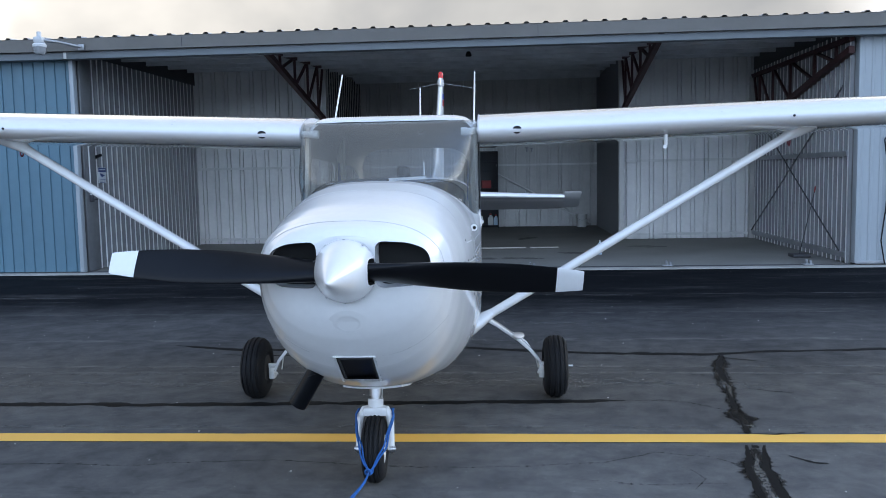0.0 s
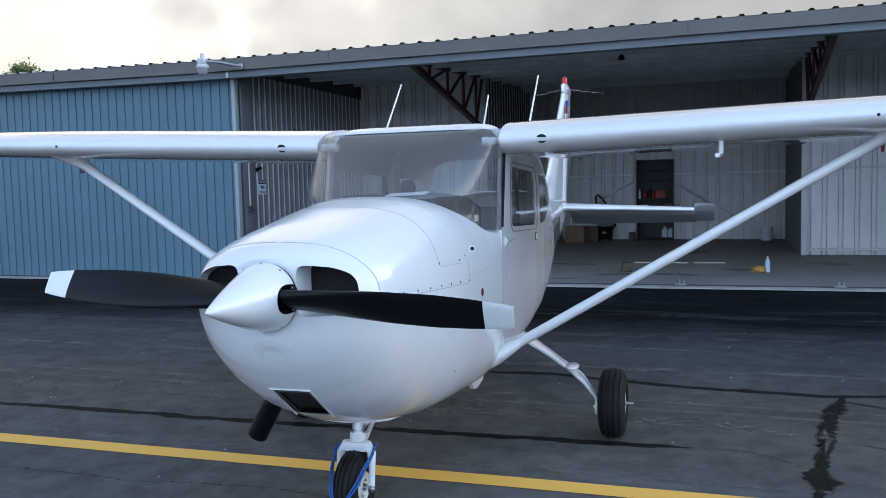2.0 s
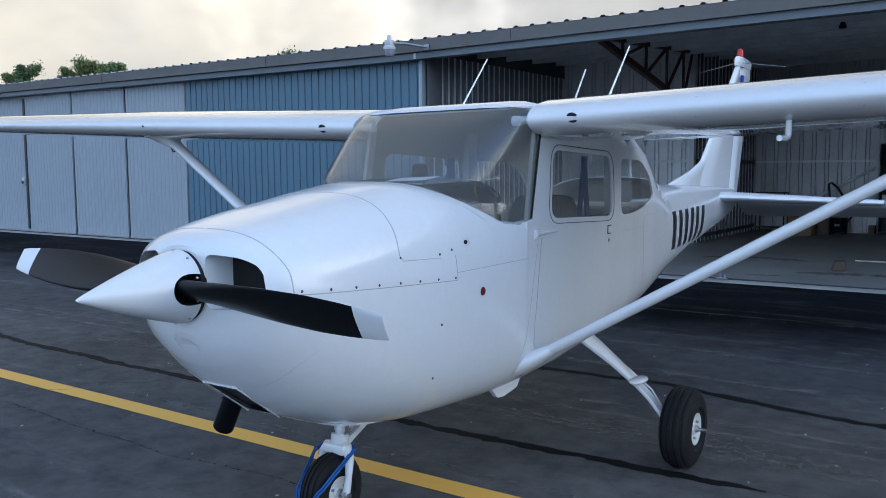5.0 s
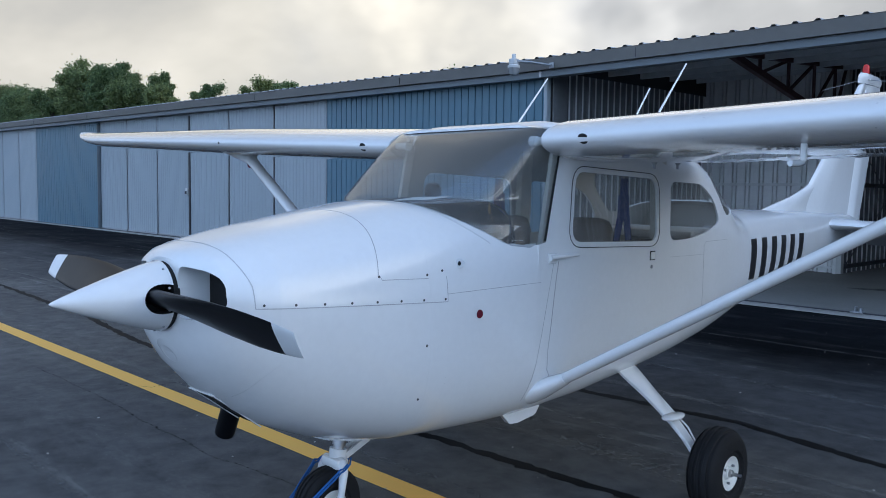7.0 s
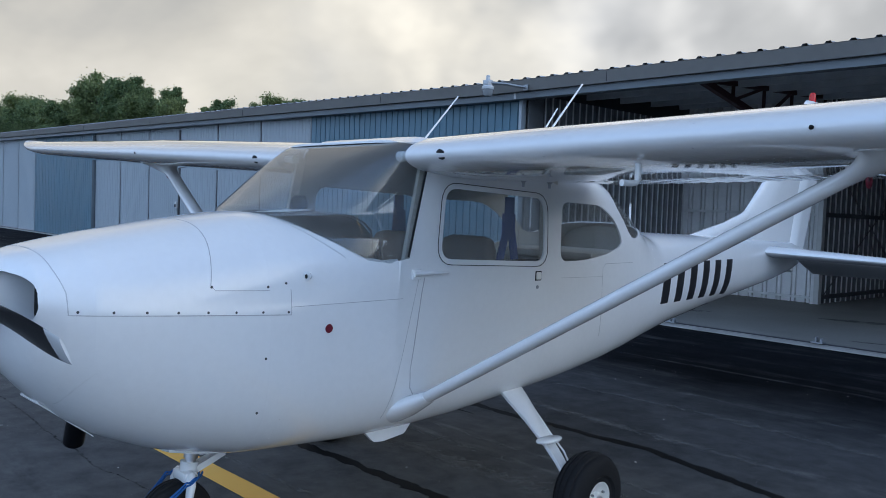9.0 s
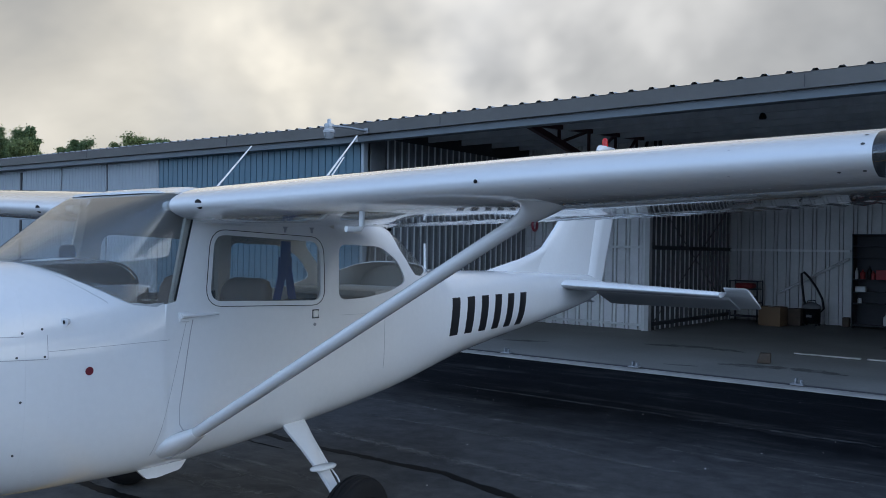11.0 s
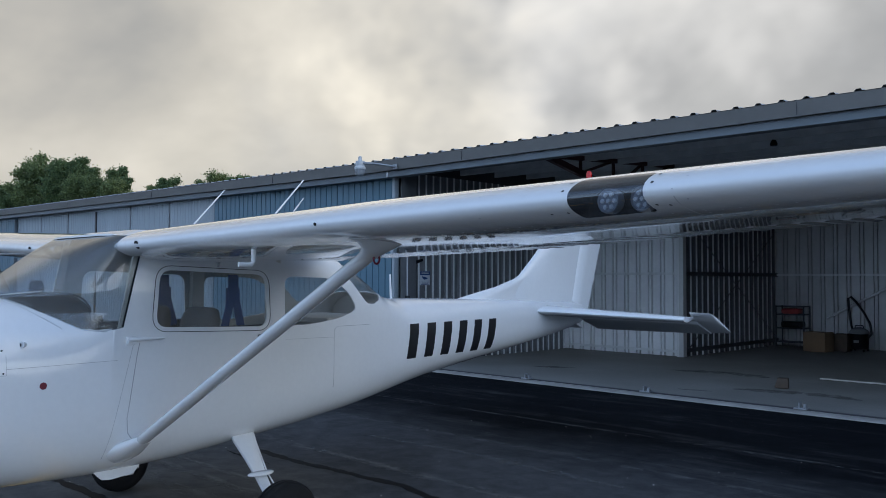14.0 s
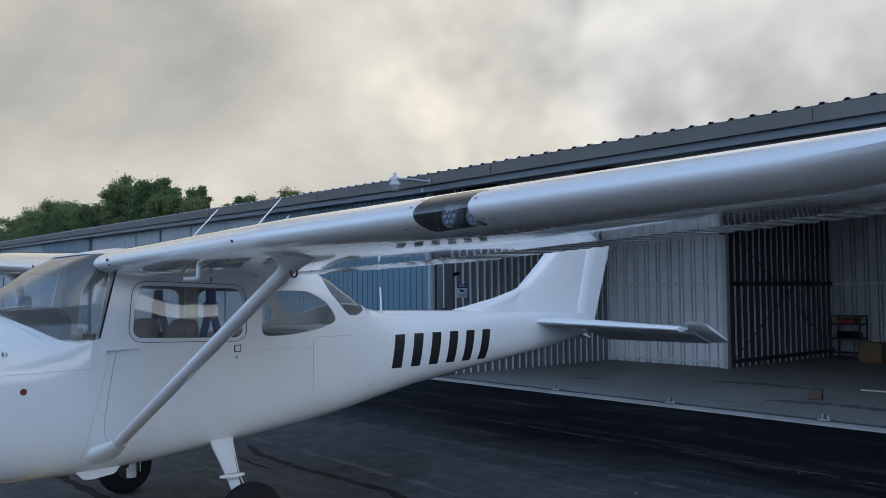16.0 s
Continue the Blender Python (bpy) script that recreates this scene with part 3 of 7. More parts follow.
for s in (1, -1):
    xs = spread(0.548, 5.2, 0.16) + [5.26, 5.32, 5.38, 5.43, 5.465, 5.485, 5.497]
    main = wing_mesh("wing", [x for x in xs if x <= 5.2], s, WINGPAINT, 0.0, 0.735)
    if s > 0:
        lens_box = round_poly([(3.69, -0.3), (3.965, -0.3), (3.965, 0.15), (3.69, 0.15)], 0.02)
        whole = wing_mesh("skin", [x for x in xs if x <= 5.2], s, LENS, 0.0, 0.735)
        lens = boolean(whole, prism(lens_box, "Z", 1.884, 2.3, LENS), "INTERSECT")
        main = boolean(main, prism(lens_box, "Z", 1.884, 2.3, DARK), "DIFFERENCE")
    wing = part("wing", smooth(main, 32), plane, "long white strut-braced metal wing")
    part("wing_tip", wing_mesh("tip", [x for x in xs if x >= 5.2], s, WINGPAINT, 0.0, 1.0), wing, "white rounded wing tip")
    part("flap", wing_mesh("flap", spread(0.60, 2.58, 0.016), s, WINGPAINT, 0.738, 1.0, 0.0026, 8, 0.045), wing, "white corrugated wing flap")
    part("aileron", wing_mesh("aileron", spread(2.60, 5.19, 0.016), s, WINGPAINT, 0.738, 1.0, 0.0036, 8, 0.03), wing, "white corrugated aileron")
    # small openings and vents on the leading edge
    for hx, hz, w, h in ((0.78, 1.877, 0.030, 0.018), (2.412, 1.925, 0.008, 0.0055)):
        y, c, z, th = wing_at(hx)
        part("wing_inlet", turned("hole", [(0.001, 0.003), (0.9, 0.003), (1.0, 0.0)], DARK, 20), wing, "", Matrix.Translation((s * hx, y + 0.004 + (0.002 if hx < 1 else -0.005), hz - 0.012)) @ pose(0, 0, 0, 112, 0, 0) @ Matrix.Diagonal((w, h * 1.4, 1, 1)))
    # root fairing and cabin air vent
    part("root_fairing", wing_mesh("root", [0.542, 0.545, 0.552], s, PALESEAM, 0.0, 0.98, 0, 26), wing)
    part("cabin_vent", tube("vent", [(s * 0.44, 0.045, 1.865), (s * 0.475, 0.045, 1.865), (s * 0.48, 0.045, 1.865), (s * 0.545, 0.05, 1.868)], [0.025, 0.025, 0.020, 0.020], CREAM, 18), plane, "white round cabin air vent")
    # the bracing strut, an airfoil bar, with its fairings
    a, b = Vector((s * 0.485, 0.130, 0.650)), Vector((s * 2.496, 0.280, 1.818))
    d = (b - a).normalized()
    chordwise = (Vector((0, 1, 0)) - d * d.y).normalized()
    flat_ = d.cross(chordwise)
    rings = []
    for t in (0, 0.05, 0.5, 0.93, 0.98):
        k = 1.0
        p = a + (b - a) * t
        rings.append([p + chordwise * (0.049 * k * math.cos(2 * math.pi * j / 24)) + flat_ * (0.0245 * math.sin(2 * math.pi * j / 24) * (1.12 - 0.25 * math.cos(2 * math.pi * j / 24))) for j in range(24)])
    strut = part("wing_strut", set_mesh("strut", *loft(rings), WHITE, 50), plane, "white streamlined wing strut")
    rings = []
    cuff_foot, cuff_head = a + (b - a) * 0.925, b + (b - a).normalized() * 0.055
    for t in (0, 0.2, 0.4, 0.55, 0.68, 0.78, 0.86, 0.93, 0.98, 1.0):
        p = cuff_foot + (cuff_head - cuff_foot) * t + Vector((0, -0.05, 0)) * t ** 3
        wide, deep = 0.0495 + 0.105 * t ** 4, 0.0255 + 0.06 * t ** 4
        level = min(1.0, t ** 3)
        along = (chordwise * (1 - level) + Vector((0, 1, -0.05)) * level).normalized()
        across = (flat_ * (1 if flat_.x > 0 else -1) * (1 - level) + Vector((1, 0, 0.03 * s)) * level).normalized()
        rings.append([p + along * (wide * math.cos(2 * math.pi * j / 24)) + across * (deep * math.sin(2 * math.pi * j / 24)) for j in range(24)])
    part("fairing_rim", tube("rim", [*rings[-2], rings[-2][0]], 0.0035, PALESEAM, 8), strut)
    part("strut_fairing", set_mesh("cuff", *loft(rings), WHITE, 50), strut, "white flared strut cuff")
    rings = []
    for t, w, k, y in ((-0.075, 0.03, 0.010, -0.075), (-0.062, 0.085, 0.030, -0.07), (-0.035, 0.122, 0.048, -0.058), (0.0, 0.125, 0.050, -0.048), (0.028, 0.098, 0.042, -0.03), (0.05, 0.07, 0.034, -0.01), (0.066, 0.055, 0.028, 0.0)):
        p = a + (b - a) * t + Vector((0, y, 0))
        rings.append([p + chordwise * (w * math.cos(2 * math.pi * j / 24)) + flat_ * (k * math.sin(2 * math.pi * j / 24)) for j in range(24)])
    part("strut_foot", set_mesh("foot", *loft(rings), WHITE, 50), strut, "white strut foot fairing")
    ring_c = a + (b - a) * 0.995 + Vector((0, 0, -0.046))
    part("tie_down_ring", tube("ring", [ring_c + Vector((0.0, 0.018 * math.cos(k * math.pi / 6), 0.022 * math.sin(k * math.pi / 6))) for k in range(13)], 0.005, REDMARK, 8), strut, "dark red tie-down ring")
# fuel vent pipe under the left wing only
part("fuel_vent", tube("fuel_vent", [(1.70, 0.155, 1.83), (1.70, 0.155, 1.762), (1.697, 0.148, 1.750), (1.690, 0.125, 1.746), (1.680, 0.080, 1.747)], 0.013, WHITE, 12), plane, "white bent fuel vent pipe")
for x, y in ((0.86, 0.47), (0.9, 0.62)):
    part("fuel_drain", turned("drain", [(0.001, -0.03), (0.006, -0.03), (0.007, -0.01), (0.016, 0)], GREY, 10), plane, "", Matrix.Translation((x, y, 1.772)))


def on_wing(x, px, upper):
    """A point of the wing's skin at span x and chord share px, and the way out of it."""
    y, c, z, th = wing_at(x)
    full = airfoil(60)
    side = full[:61] if upper else full[60:]
    k = min(range(len(side)), key=lambda q: abs(side[q][0] - px))
    a, b = side[max(0, k - 1)], side[min(len(side) - 1, k + 1)]
    t = Vector((0, b[0] - a[0], (b[1] - a[1]) * th - 0.026 * (b[0] - a[0]))).normalized()
    out_ = Vector((0, -t.z, t.y)) if not upper else Vector((0, t.z, -t.y))
    p = Vector((0, y + c * side[k][0], z + c * side[k][1] * th - 0.026 * c * side[k][0]))
    centre = Vector((0, y + c * 0.35, z))
    if out_.dot(p - centre) < 0:
        out_ = -out_
    return Vector((x, p.y, p.z)), out_


def studs(spots, r, mat, s):
    """Flat round heads on the skin of a wing."""
    v, f = [], []
    for p, out_ in spots:
        q = out_.to_track_quat("Z", "Y").to_matrix()
        n0 = len(v)
        for k in range(7):
            w = p + out_ * 0.0012 + q @ Vector((r * math.cos(k * math.pi / 3.5), r * math.sin(k * math.pi / 3.5), 0))
            v.append((s * w.x, w.y, w.z))
        f.append(tuple(range(n0, n0 + 7)) if s > 0 else tuple(range(n0 + 6, n0 - 1, -1)))
    me = bpy.data.meshes.new("studs")
    me.from_pydata(v, [], f)
    me.materials.append(mat)
    return me


RIVET = material("dull_rivet_head", (0.42, 0.42, 0.43), 0.5, vary=0.2)
for s in (1, -1):
    wing = [ob for ob in plane.children if ob.name.split(".")[0] == "wing" and (ob.data.vertices[0].co.x > 0) == (s > 0)][0]
    for px, x0, x1 in ((0.11, 0.62, 5.15), (0.30, 0.62, 5.15), (0.68, 0.62, 5.15)):
        tagged(part("rivet_row", studs([on_wing(x, px, False) for x in spread(x0, x1, 0.055)], 0.0042, RIVET, s), wing), kind="stuff")
    for x0 in (1.35, 2.0, 2.7, 3.3, 4.10, 4.7):
        tagged(part("rivet_row", studs([on_wing(x0, px, False) for px in spread(0.02, 0.70, 0.035)] + [on_wing(x0, px, True) for px in spread(0.02, 0.3, 0.03)], 0.0042, RIVET, s), wing), kind="stuff")
    # the joint of the outer leading edge
    for xj in (4.06,):
        v, f = [], []
        for x in (xj, xj + 0.004):
            for p, out_ in [on_wing(x, px, True) for px in spread(0.30, 0.0, 0.01)] + [on_wing(x, px, False) for px in spread(0.0, 0.16, 0.01)]:
                q = p + out_ * 0.0008
                v.append((s * q.x, q.y, q.z))
        n = len(v) // 2
        f = [(k, k + 1, n + k + 1, n + k) for k in range(n - 1)]
        part("leading_edge_joint", set_mesh("joint", v, f, SEAM), wing)
# screws round the cover of the landing lights
wing = [ob for ob in plane.children if ob.name.split(".")[0] == "wing" and ob.data.vertices[0].co.x > 0][0]
for x, px, up_side in ((3.665, 0.012, True), (3.665, 0.03, False), (3.665, 0.05, True), (3.72, 0.075, False), (3.85, 0.078, False), (3.95, 0.072, False), (3.99, 0.012, True), (3.99, 0.03, False), (3.99, 0.05, True), (3.60, 0.03, False), (4.03, 0.04, False)):
    part("cover_screw", studs([on_wing(x, px, up_side)], 0.006, GASKET, 1), wing)
# landing lamps behind the clear lens of the left wing
y, c, z, th = wing_at(3.8)
part("lamp_lens", smooth(lens, 32), plane, "clear landing light cover")
for x in (3.80, 3.925):
    lamp = part("landing_light", turned("lamp", [(0.001, 0.02), (0.034, 0.02), (0.039, 0.027), (0.042, 0.022), (0.042, -0.01), (0.001, -0.012)], GREY, 32), plane, "round landing light with a ring of small diodes", Matrix.Translation((x, 0.138, 1.937)) @ pose(0, 0, 0, 90, 0, 0))
    for k in range(7):
        aa = 2 * math.pi * k / 6
        rr = 0.023 if k < 6 else 0.0
        part("diode", turned("diode", [(0.001, 0.006), (0.007, 0.0055), (0.0085, 0)], PAPER, 10), lamp, "", Matrix.Translation((rr * math.cos(aa), rr * math.sin(aa), 0.021)))


# the parked aeroplane sits unevenly: its right wing rides higher
for ob in plane.children:
    kind = ob.name.split(".")[0]
    if kind in ("wing", "wing_strut") and ob.data.vertices[0].co.x < 0:
        hinge = Vector((-0.55, 0, 1.87)) if kind == "wing" else Vector((-0.485, 0.13, 0.65))
        ob.matrix_basis = Matrix.Translation(hinge) @ pose(0, 0, 0, 0, 0.88, 0) @ Matrix.Translation(-hinge)


# ---- tail ----
def slab(name, sections, mat, n=12):
    """A fin or plane: (origin along span, leading edge, trailing edge, half thickness, height) for each section, span along x."""
    rings = []
    for x, le, te, h, z in sections:
        c = te - le
        up_, dn = [], []
        for k in range(n + 1):
            u = (k / n) ** 1.6
            t = h * min(1, 1.9 * math.sqrt(u)) * (1 - max(0, (u - 0.35) / 0.65) * 0.72)
            up_.append((x, le + c * u, z + t))
            dn.append((x, le + c * u, z - t))
        rings.append(up_[::-1] + dn[1:])
    return set_mesh(name, *loft(rings), mat, 50)


def upright(me):
    """Turn a slab's span from x to z."""
    me.transform(Matrix(((0, 0, 1, 0), (0, 1, 0, 0), (1, 0, 0, 0), (0, 0, 0, 1))))
    return smooth(me, 50)


fin = part("fin", upright(slab("fin", [(1.40, 4.25, 5.42, 0.055, 0), (1.60, 4.37, 5.47, 0.055, 0), (1.72, 4.50, 5.50, 0.053, 0), (1.90, 4.72, 5.55, 0.050, 0), (2.68, 5.61, 5.79, 0.030, 0), (2.72, 5.66, 5.80, 0.028, 0)], WHITE)), plane, "white swept tail fin")
part("rudder", upright(slab("rudder", [(1.26, 5.40, 5.72, 0.035, 0), (1.45, 5.435, 5.79, 0.036, 0), (2.10, 5.615, 6.02, 0.030, 0), (2.66, 5.79, 6.20, 0.026, 0), (2.72, 5.80, 6.20, 0.022, 0)], WHITE)), fin, "white rudder")
part("dorsal_fillet", upright(slab("dorsal", [(1.44, 3.35, 4.75, 0.06, 0), (1.50, 3.60, 4.75, 0.045, 0), (1.60, 4.12, 4.80, 0.035, 0), (1.68, 4.42, 4.80, 0.03, 0), (1.74, 4.55, 4.8, 0.02, 0)], WHITE)), fin, "white dorsal fillet")
part("fin_cap", upright(slab("cap", [(2.72, 5.60, 6.20, 0.036, 0), (2.76, 5.60, 6.23, 0.045, 0), (2.80, 5.62, 6.22, 0.044, 0), (2.825, 5.66, 6.12, 0.03, 0)], WHITE)), fin, "white rounded fin cap")
beacon = part("beacon", turned("beacon", [(0.001, 0.105), (0.018, 0.10), (0.030, 0.08), (0.033, 0.05), (0.033, 0.0), (0.001, 0.0)], RED, 20), fin, "red beacon lamp on the fin", Matrix.Translation((0, 5.80, 2.815)))
part("beacon_base", turned("base", [(0.001, 0.0), (0.036, 0.0), (0.042, -0.03), (0.05, -0.06), (0.001, -0.06)], CREAM, 20), beacon)
for s in (1, -1):
    part("nav_antenna", tube("whisker", [(s * 0.03, 5.75, 2.76), (s * 0.45, 5.88, 2.70)], [0.004, 0.0025], GREY, 6), fin, "thin whisker antenna")
    stab = part("stabilizer", slab("stab", [(s * 0.05, 4.57, 5.33, 0.055, 1.350), (s * 0.2, 4.63, 5.325, 0.052, 1.346), (s * 1.48, 5.06, 5.27, 0.030, 1.296), (s * 1.52, 5.085, 5.27, 0.027, 1.294)], WHITE), plane, "white tapering horizontal stabilizer")
    hinge = Matrix.Translation((0, 5.31, 1.31)) @ pose(0, 0, 0, -24, 0, 0) @ Matrix.Translation((0, -5.31, -1.31))
    part("elevator", slab("elevator", [(s * 0.10, 5.335, 5.84, 0.032, 1.348), (s * 0.20, 5.332, 5.84, 0.032, 1.344), (s * 1.528, 5.275, 5.70, 0.024, 1.296), (s * 1.53, 5.175, 5.70, 0.026, 1.308), (s * 1.725, 5.18, 5.68, 0.024, 1.306), (s * 1.742, 5.20, 5.66, 0.012, 1.306)], WHITE), stab, "white drooping elevator with a balance horn", hinge)
# markings: a block of slanted bars on each flank, and a small emblem on the fin
for s in (1, -1):
    lo, hi = (0.02, 1) if s > 0 else (-1, -0.02)
    for k in range(6):
        y0 = 2.50 + 0.235 * k
        part("marking_bar", decal([(y0, 1.022), (y0 + 0.118, 1.022), (y0 + 0.173, 1.305), (y0 + 0.055, 1.305)], "X", lo, hi, MARK, y0=2.2, y1=4.4), fuselage, "black slanted marking bar")
    BLUEM, REDM = (material("blue_emblem", (0.02, 0.07, 0.45), 0.4), material("red_emblem", (0.5, 0.02, 0.03), 0.4)) if s > 0 else (BLUEM, REDM)
    for y0, y1, z0, z1, mm in ((5.72, 5.80, 2.56, 2.63, BLUEM), (5.69, 5.75, 2.47, 2.55, REDM)):
        part("emblem", prism(round_poly([(y0 + 0.03, z0), (y1 + 0.03, z0), (y1 + 0.06, z1), (y0 + 0.04, z1)], 0.015), "X", s * 0.022, s * 0.036, mm), fin, "small coloured emblem")
# antennas
for x, y, z, dy, dx in ((-0.515, 0.96, 1.975, 0.40, 0.006), (0.505, 0.965, 1.975, 0.40, 0.004), (0.085, 1.36, 1.945, 0.345, -0.023)):
    top = 2.377 if abs(x) > 0.1 else 2.30
    ant = part("antenna", tube("rod", [(x, y, z - 0.03), (x + dx, y + dy, top)], [0.0075, 0.005], WHITE, 8), plane, "white slanted antenna rod")
    part("antenna_base", turned("foot", [(0.001, 0.012), (0.018, 0.012), (0.026, 0.0)], WHITE, 14), ant, "", Matrix.Translation((x, y, z - 0.012)))
part("antenna", tube("rod", [(0.0, 2.70, 1.50), (0.0, 2.69, 1.715)], [0.010, 0.008], WHITE, 8), plane, "white upright antenna stub")


# ---- undercarriage ----
def wheel(name, r, w, rim_r, parent, centre):
    hubm = part(name, turned(name, [(0.001, -w * 0.30), (rim_r * 0.55, -w * 0.30), (rim_r * 0.75, -w * 0.36), (rim_r * 0.92, -w * 0.42), (rim_r * 1.02, -w * 0.42), (rim_r * 1.0, -w * 0.30), (rim_r * 0.9, 0.0), (rim_r * 1.0, w * 0.30), (rim_r * 1.02, w * 0.42), (rim_r * 0.92, w * 0.42), (rim_r * 0.72, w * 0.34), (rim_r * 0.40, w * 0.30), (rim_r * 0.34, w * 0.40), (0.001, w * 0.40)], CREAM, 32), parent, "white painted wheel rim", Matrix.Translation(centre) @ pose(0, 0, 0, 0, 90, 0))
    prof = []
    for k in range(81):
        a = math.pi * (1.12 * k / 80 - 0.06)
        rr = rim_r + (r - rim_r) * max(0, math.sin(a)) ** 0.55
        zz = -w / 2 * math.copysign(abs(math.cos(a)) ** 0.8, math.cos(a)) * (0.86 if rr < rim_r + 0.02 else 1)
        if rr > r * 0.93:
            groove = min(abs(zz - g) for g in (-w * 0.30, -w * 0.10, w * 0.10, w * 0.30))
            rr -= 0.008 if groove < 0.005 else 0
        prof.append((rr, zz))
    part("tyre", turned("tyre", prof, RUBBER, 48, 28), hubm, "black ribbed rubber tyre")
    part("brake_disc", turned("disc", [(0.001, -w * 0.40), (rim_r * 1.05, -w * 0.40), (rim_r * 1.05, -w * 0.44), (rim_r * 0.5, -w * 0.45), (0.001, -w * 0.45)], BRAKE, 32), hubm, "dark brake disc")
    part("axle_nut", turned("nut", [(0.001, w * 0.75), (0.008, w * 0.75), (0.009, w * 0.5), (0.018, w * 0.48), (0.02, w * 0.40)], STEEL, 12), hubm)
    for k in range(3):
        a = 2 * math.pi * k / 3
        part("wheel_bolt", turned("bolt", [(0.001, w * 0.40), (0.007, w * 0.40), (0.007, w * 0.33)], GREY, 8), hubm, "", Matrix.Translation((rim_r * 0.6 * math.cos(a), rim_r * 0.6 * math.sin(a), 0)))
    return hubm


for s in (1, -1):
    rings = []
    for x, y, z, wd, th in ((0.34, 0.965, 0.670, 0.190, 0.020), (0.50, 0.908, 0.598, 0.165, 0.019), (0.65, 0.868, 0.515, 0.115, 0.018), (0.80, 0.836, 0.417, 0.080, 0.018), (0.88, 0.828, 0.347, 0.068, 0.017), (0.945, 0.828, 0.268, 0.060, 0.017), (0.975, 0.838, 0.200, 0.058, 0.017)):
        rings.append([(s * (x + th * 0.4 * q), y + wd / 2 * p, z + th * 0.5 * q) for p, q in ((-1, -0.6), (-0.9, -1), (0.9, -1), (1, -0.6), (1, 0.6), (0.9, 1), (-0.9, 1), (-1, 0.6))])
    leg = part("main_gear_leg", set_mesh("leg", *loft(rings), WHITE, 40), plane, "white flat spring undercarriage leg")
    part("gear_step", turned("step", [(0.001, 0.008), (0.85, 0.008), (0.97, 0.004), (1.0, 0.0), (0.95, -0.006), (0.001, -0.008)], WHITE, 28), leg, "white oval step plate on the leg", Matrix.Translation((s * 0.802, 0.830, 0.442)) @ Matrix.Diagonal((0.045, 0.095, 1.2, 1)))
    part("brake_line", tube("line", [(s * 0.50, 0.99, 0.59), (s * 0.78, 0.892, 0.44), (s * 0.86, 0.885, 0.385), (s * 0.925, 0.885, 0.29), (s * 0.945, 0.895, 0.19)], 0.005, WHITE, 6), leg)
    part("brake_caliper", joined("caliper", [bevel_box((0.042, 0.075, 0.085), 0.008, 2), bevel_box((0.07, 0.03, 0.035), 0.006, 2, (s * 0.01, 0.02, 0.045)), tube_bm([(-s * 0.03, -0.025, 0.01), (s * 0.02, -0.025, 0.01)], 0.009, 8), tube_bm([(-s * 0.03, 0.025, -0.015), (s * 0.02, 0.025, -0.015)], 0.009, 8)], CREAM), leg, "", Matrix.Translation((s * 0.968 - (0.03 if s < 0 else 0), 0.84, 0.180)))
    w_ = wheel("main_wheel", 0.222, 0.170, 0.088, leg, (s * 1.062 - (0.045 if s < 0 else 0), 0.825, 0.219))
    if s < 0:
        w_.matrix_basis = Matrix.Translation((s * 1.107, 0.825, 0.219)) @ pose(0, 0, 0, 0, -90, 0)
nose = part("nose_gear_strut", joined("nose_strut", [tube_bm([(0, -0.745, 0.56), (0, -0.765, 0.44)], 0.032, 20), tube_bm([(0, -0.762, 0.46), (0, -0.775, 0.36)], 0.026, 20)], STEEL), plane, "bright steel nose gear oleo", pose(-0.012, 0, 0))
part("fork_head", joined("head", [tube_bm([(0, -0.768, 0.425), (0, -0.78, 0.345)], 0.042, 20), bevel_box((0.13, 0.07, 0.05), 0.015, 2, (0, -0.79, 0.365))], WHITE), nose, "white nose gear fork head")
for s in (1, -1):
    part("fork_arm", joined("arm", [tube_bm([(s * 0.02, -0.785, 0.375), (s * 0.058, -0.79, 0.37), (s * 0.080, -0.80, 0.335), (s * 0.086, -0.815, 0.25), (s * 0.085, -0.835, 0.165)], [0.022, 0.024, 0.022, 0.016, 0.020], 12)], WHITE), nose, "white nose gear fork arm")
    part("axle_end", turned("axle", [(0.001, 0.012), (0.012, 0.012), (0.014, 0.0), (0.022, 0.0), (0.022, -0.02), (0.001, -0.02)], STEEL, 14), nose, "", Matrix.Translation((s * 0.098, -0.835, 0.172)) @ pose(0, 0, 0, 0, s * 90, 0))
part("torque_link", joined("links", [bar_bm((-0.03, -0.735, 0.47), (-0.012, -0.60, 0.455), 0.012, 0.03), bar_bm((0.03, -0.735, 0.47), (0.012, -0.60, 0.455), 0.012, 0.03), bar_bm((-0.03, -0.75, 0.39), (-0.012, -0.60, 0.44), 0.012, 0.03), bar_bm((0.03, -0.75, 0.39), (0.012, -0.60, 0.44), 0.012, 0.03), tube_bm([(-0.025, -0.60, 0.447), (0.025, -0.60, 0.447)], 0.012, 10)], WHITE), nose, "white scissor link")
wheel("nose_wheel", 0.177, 0.118, 0.075, nose, (0, -0.835, 0.175))

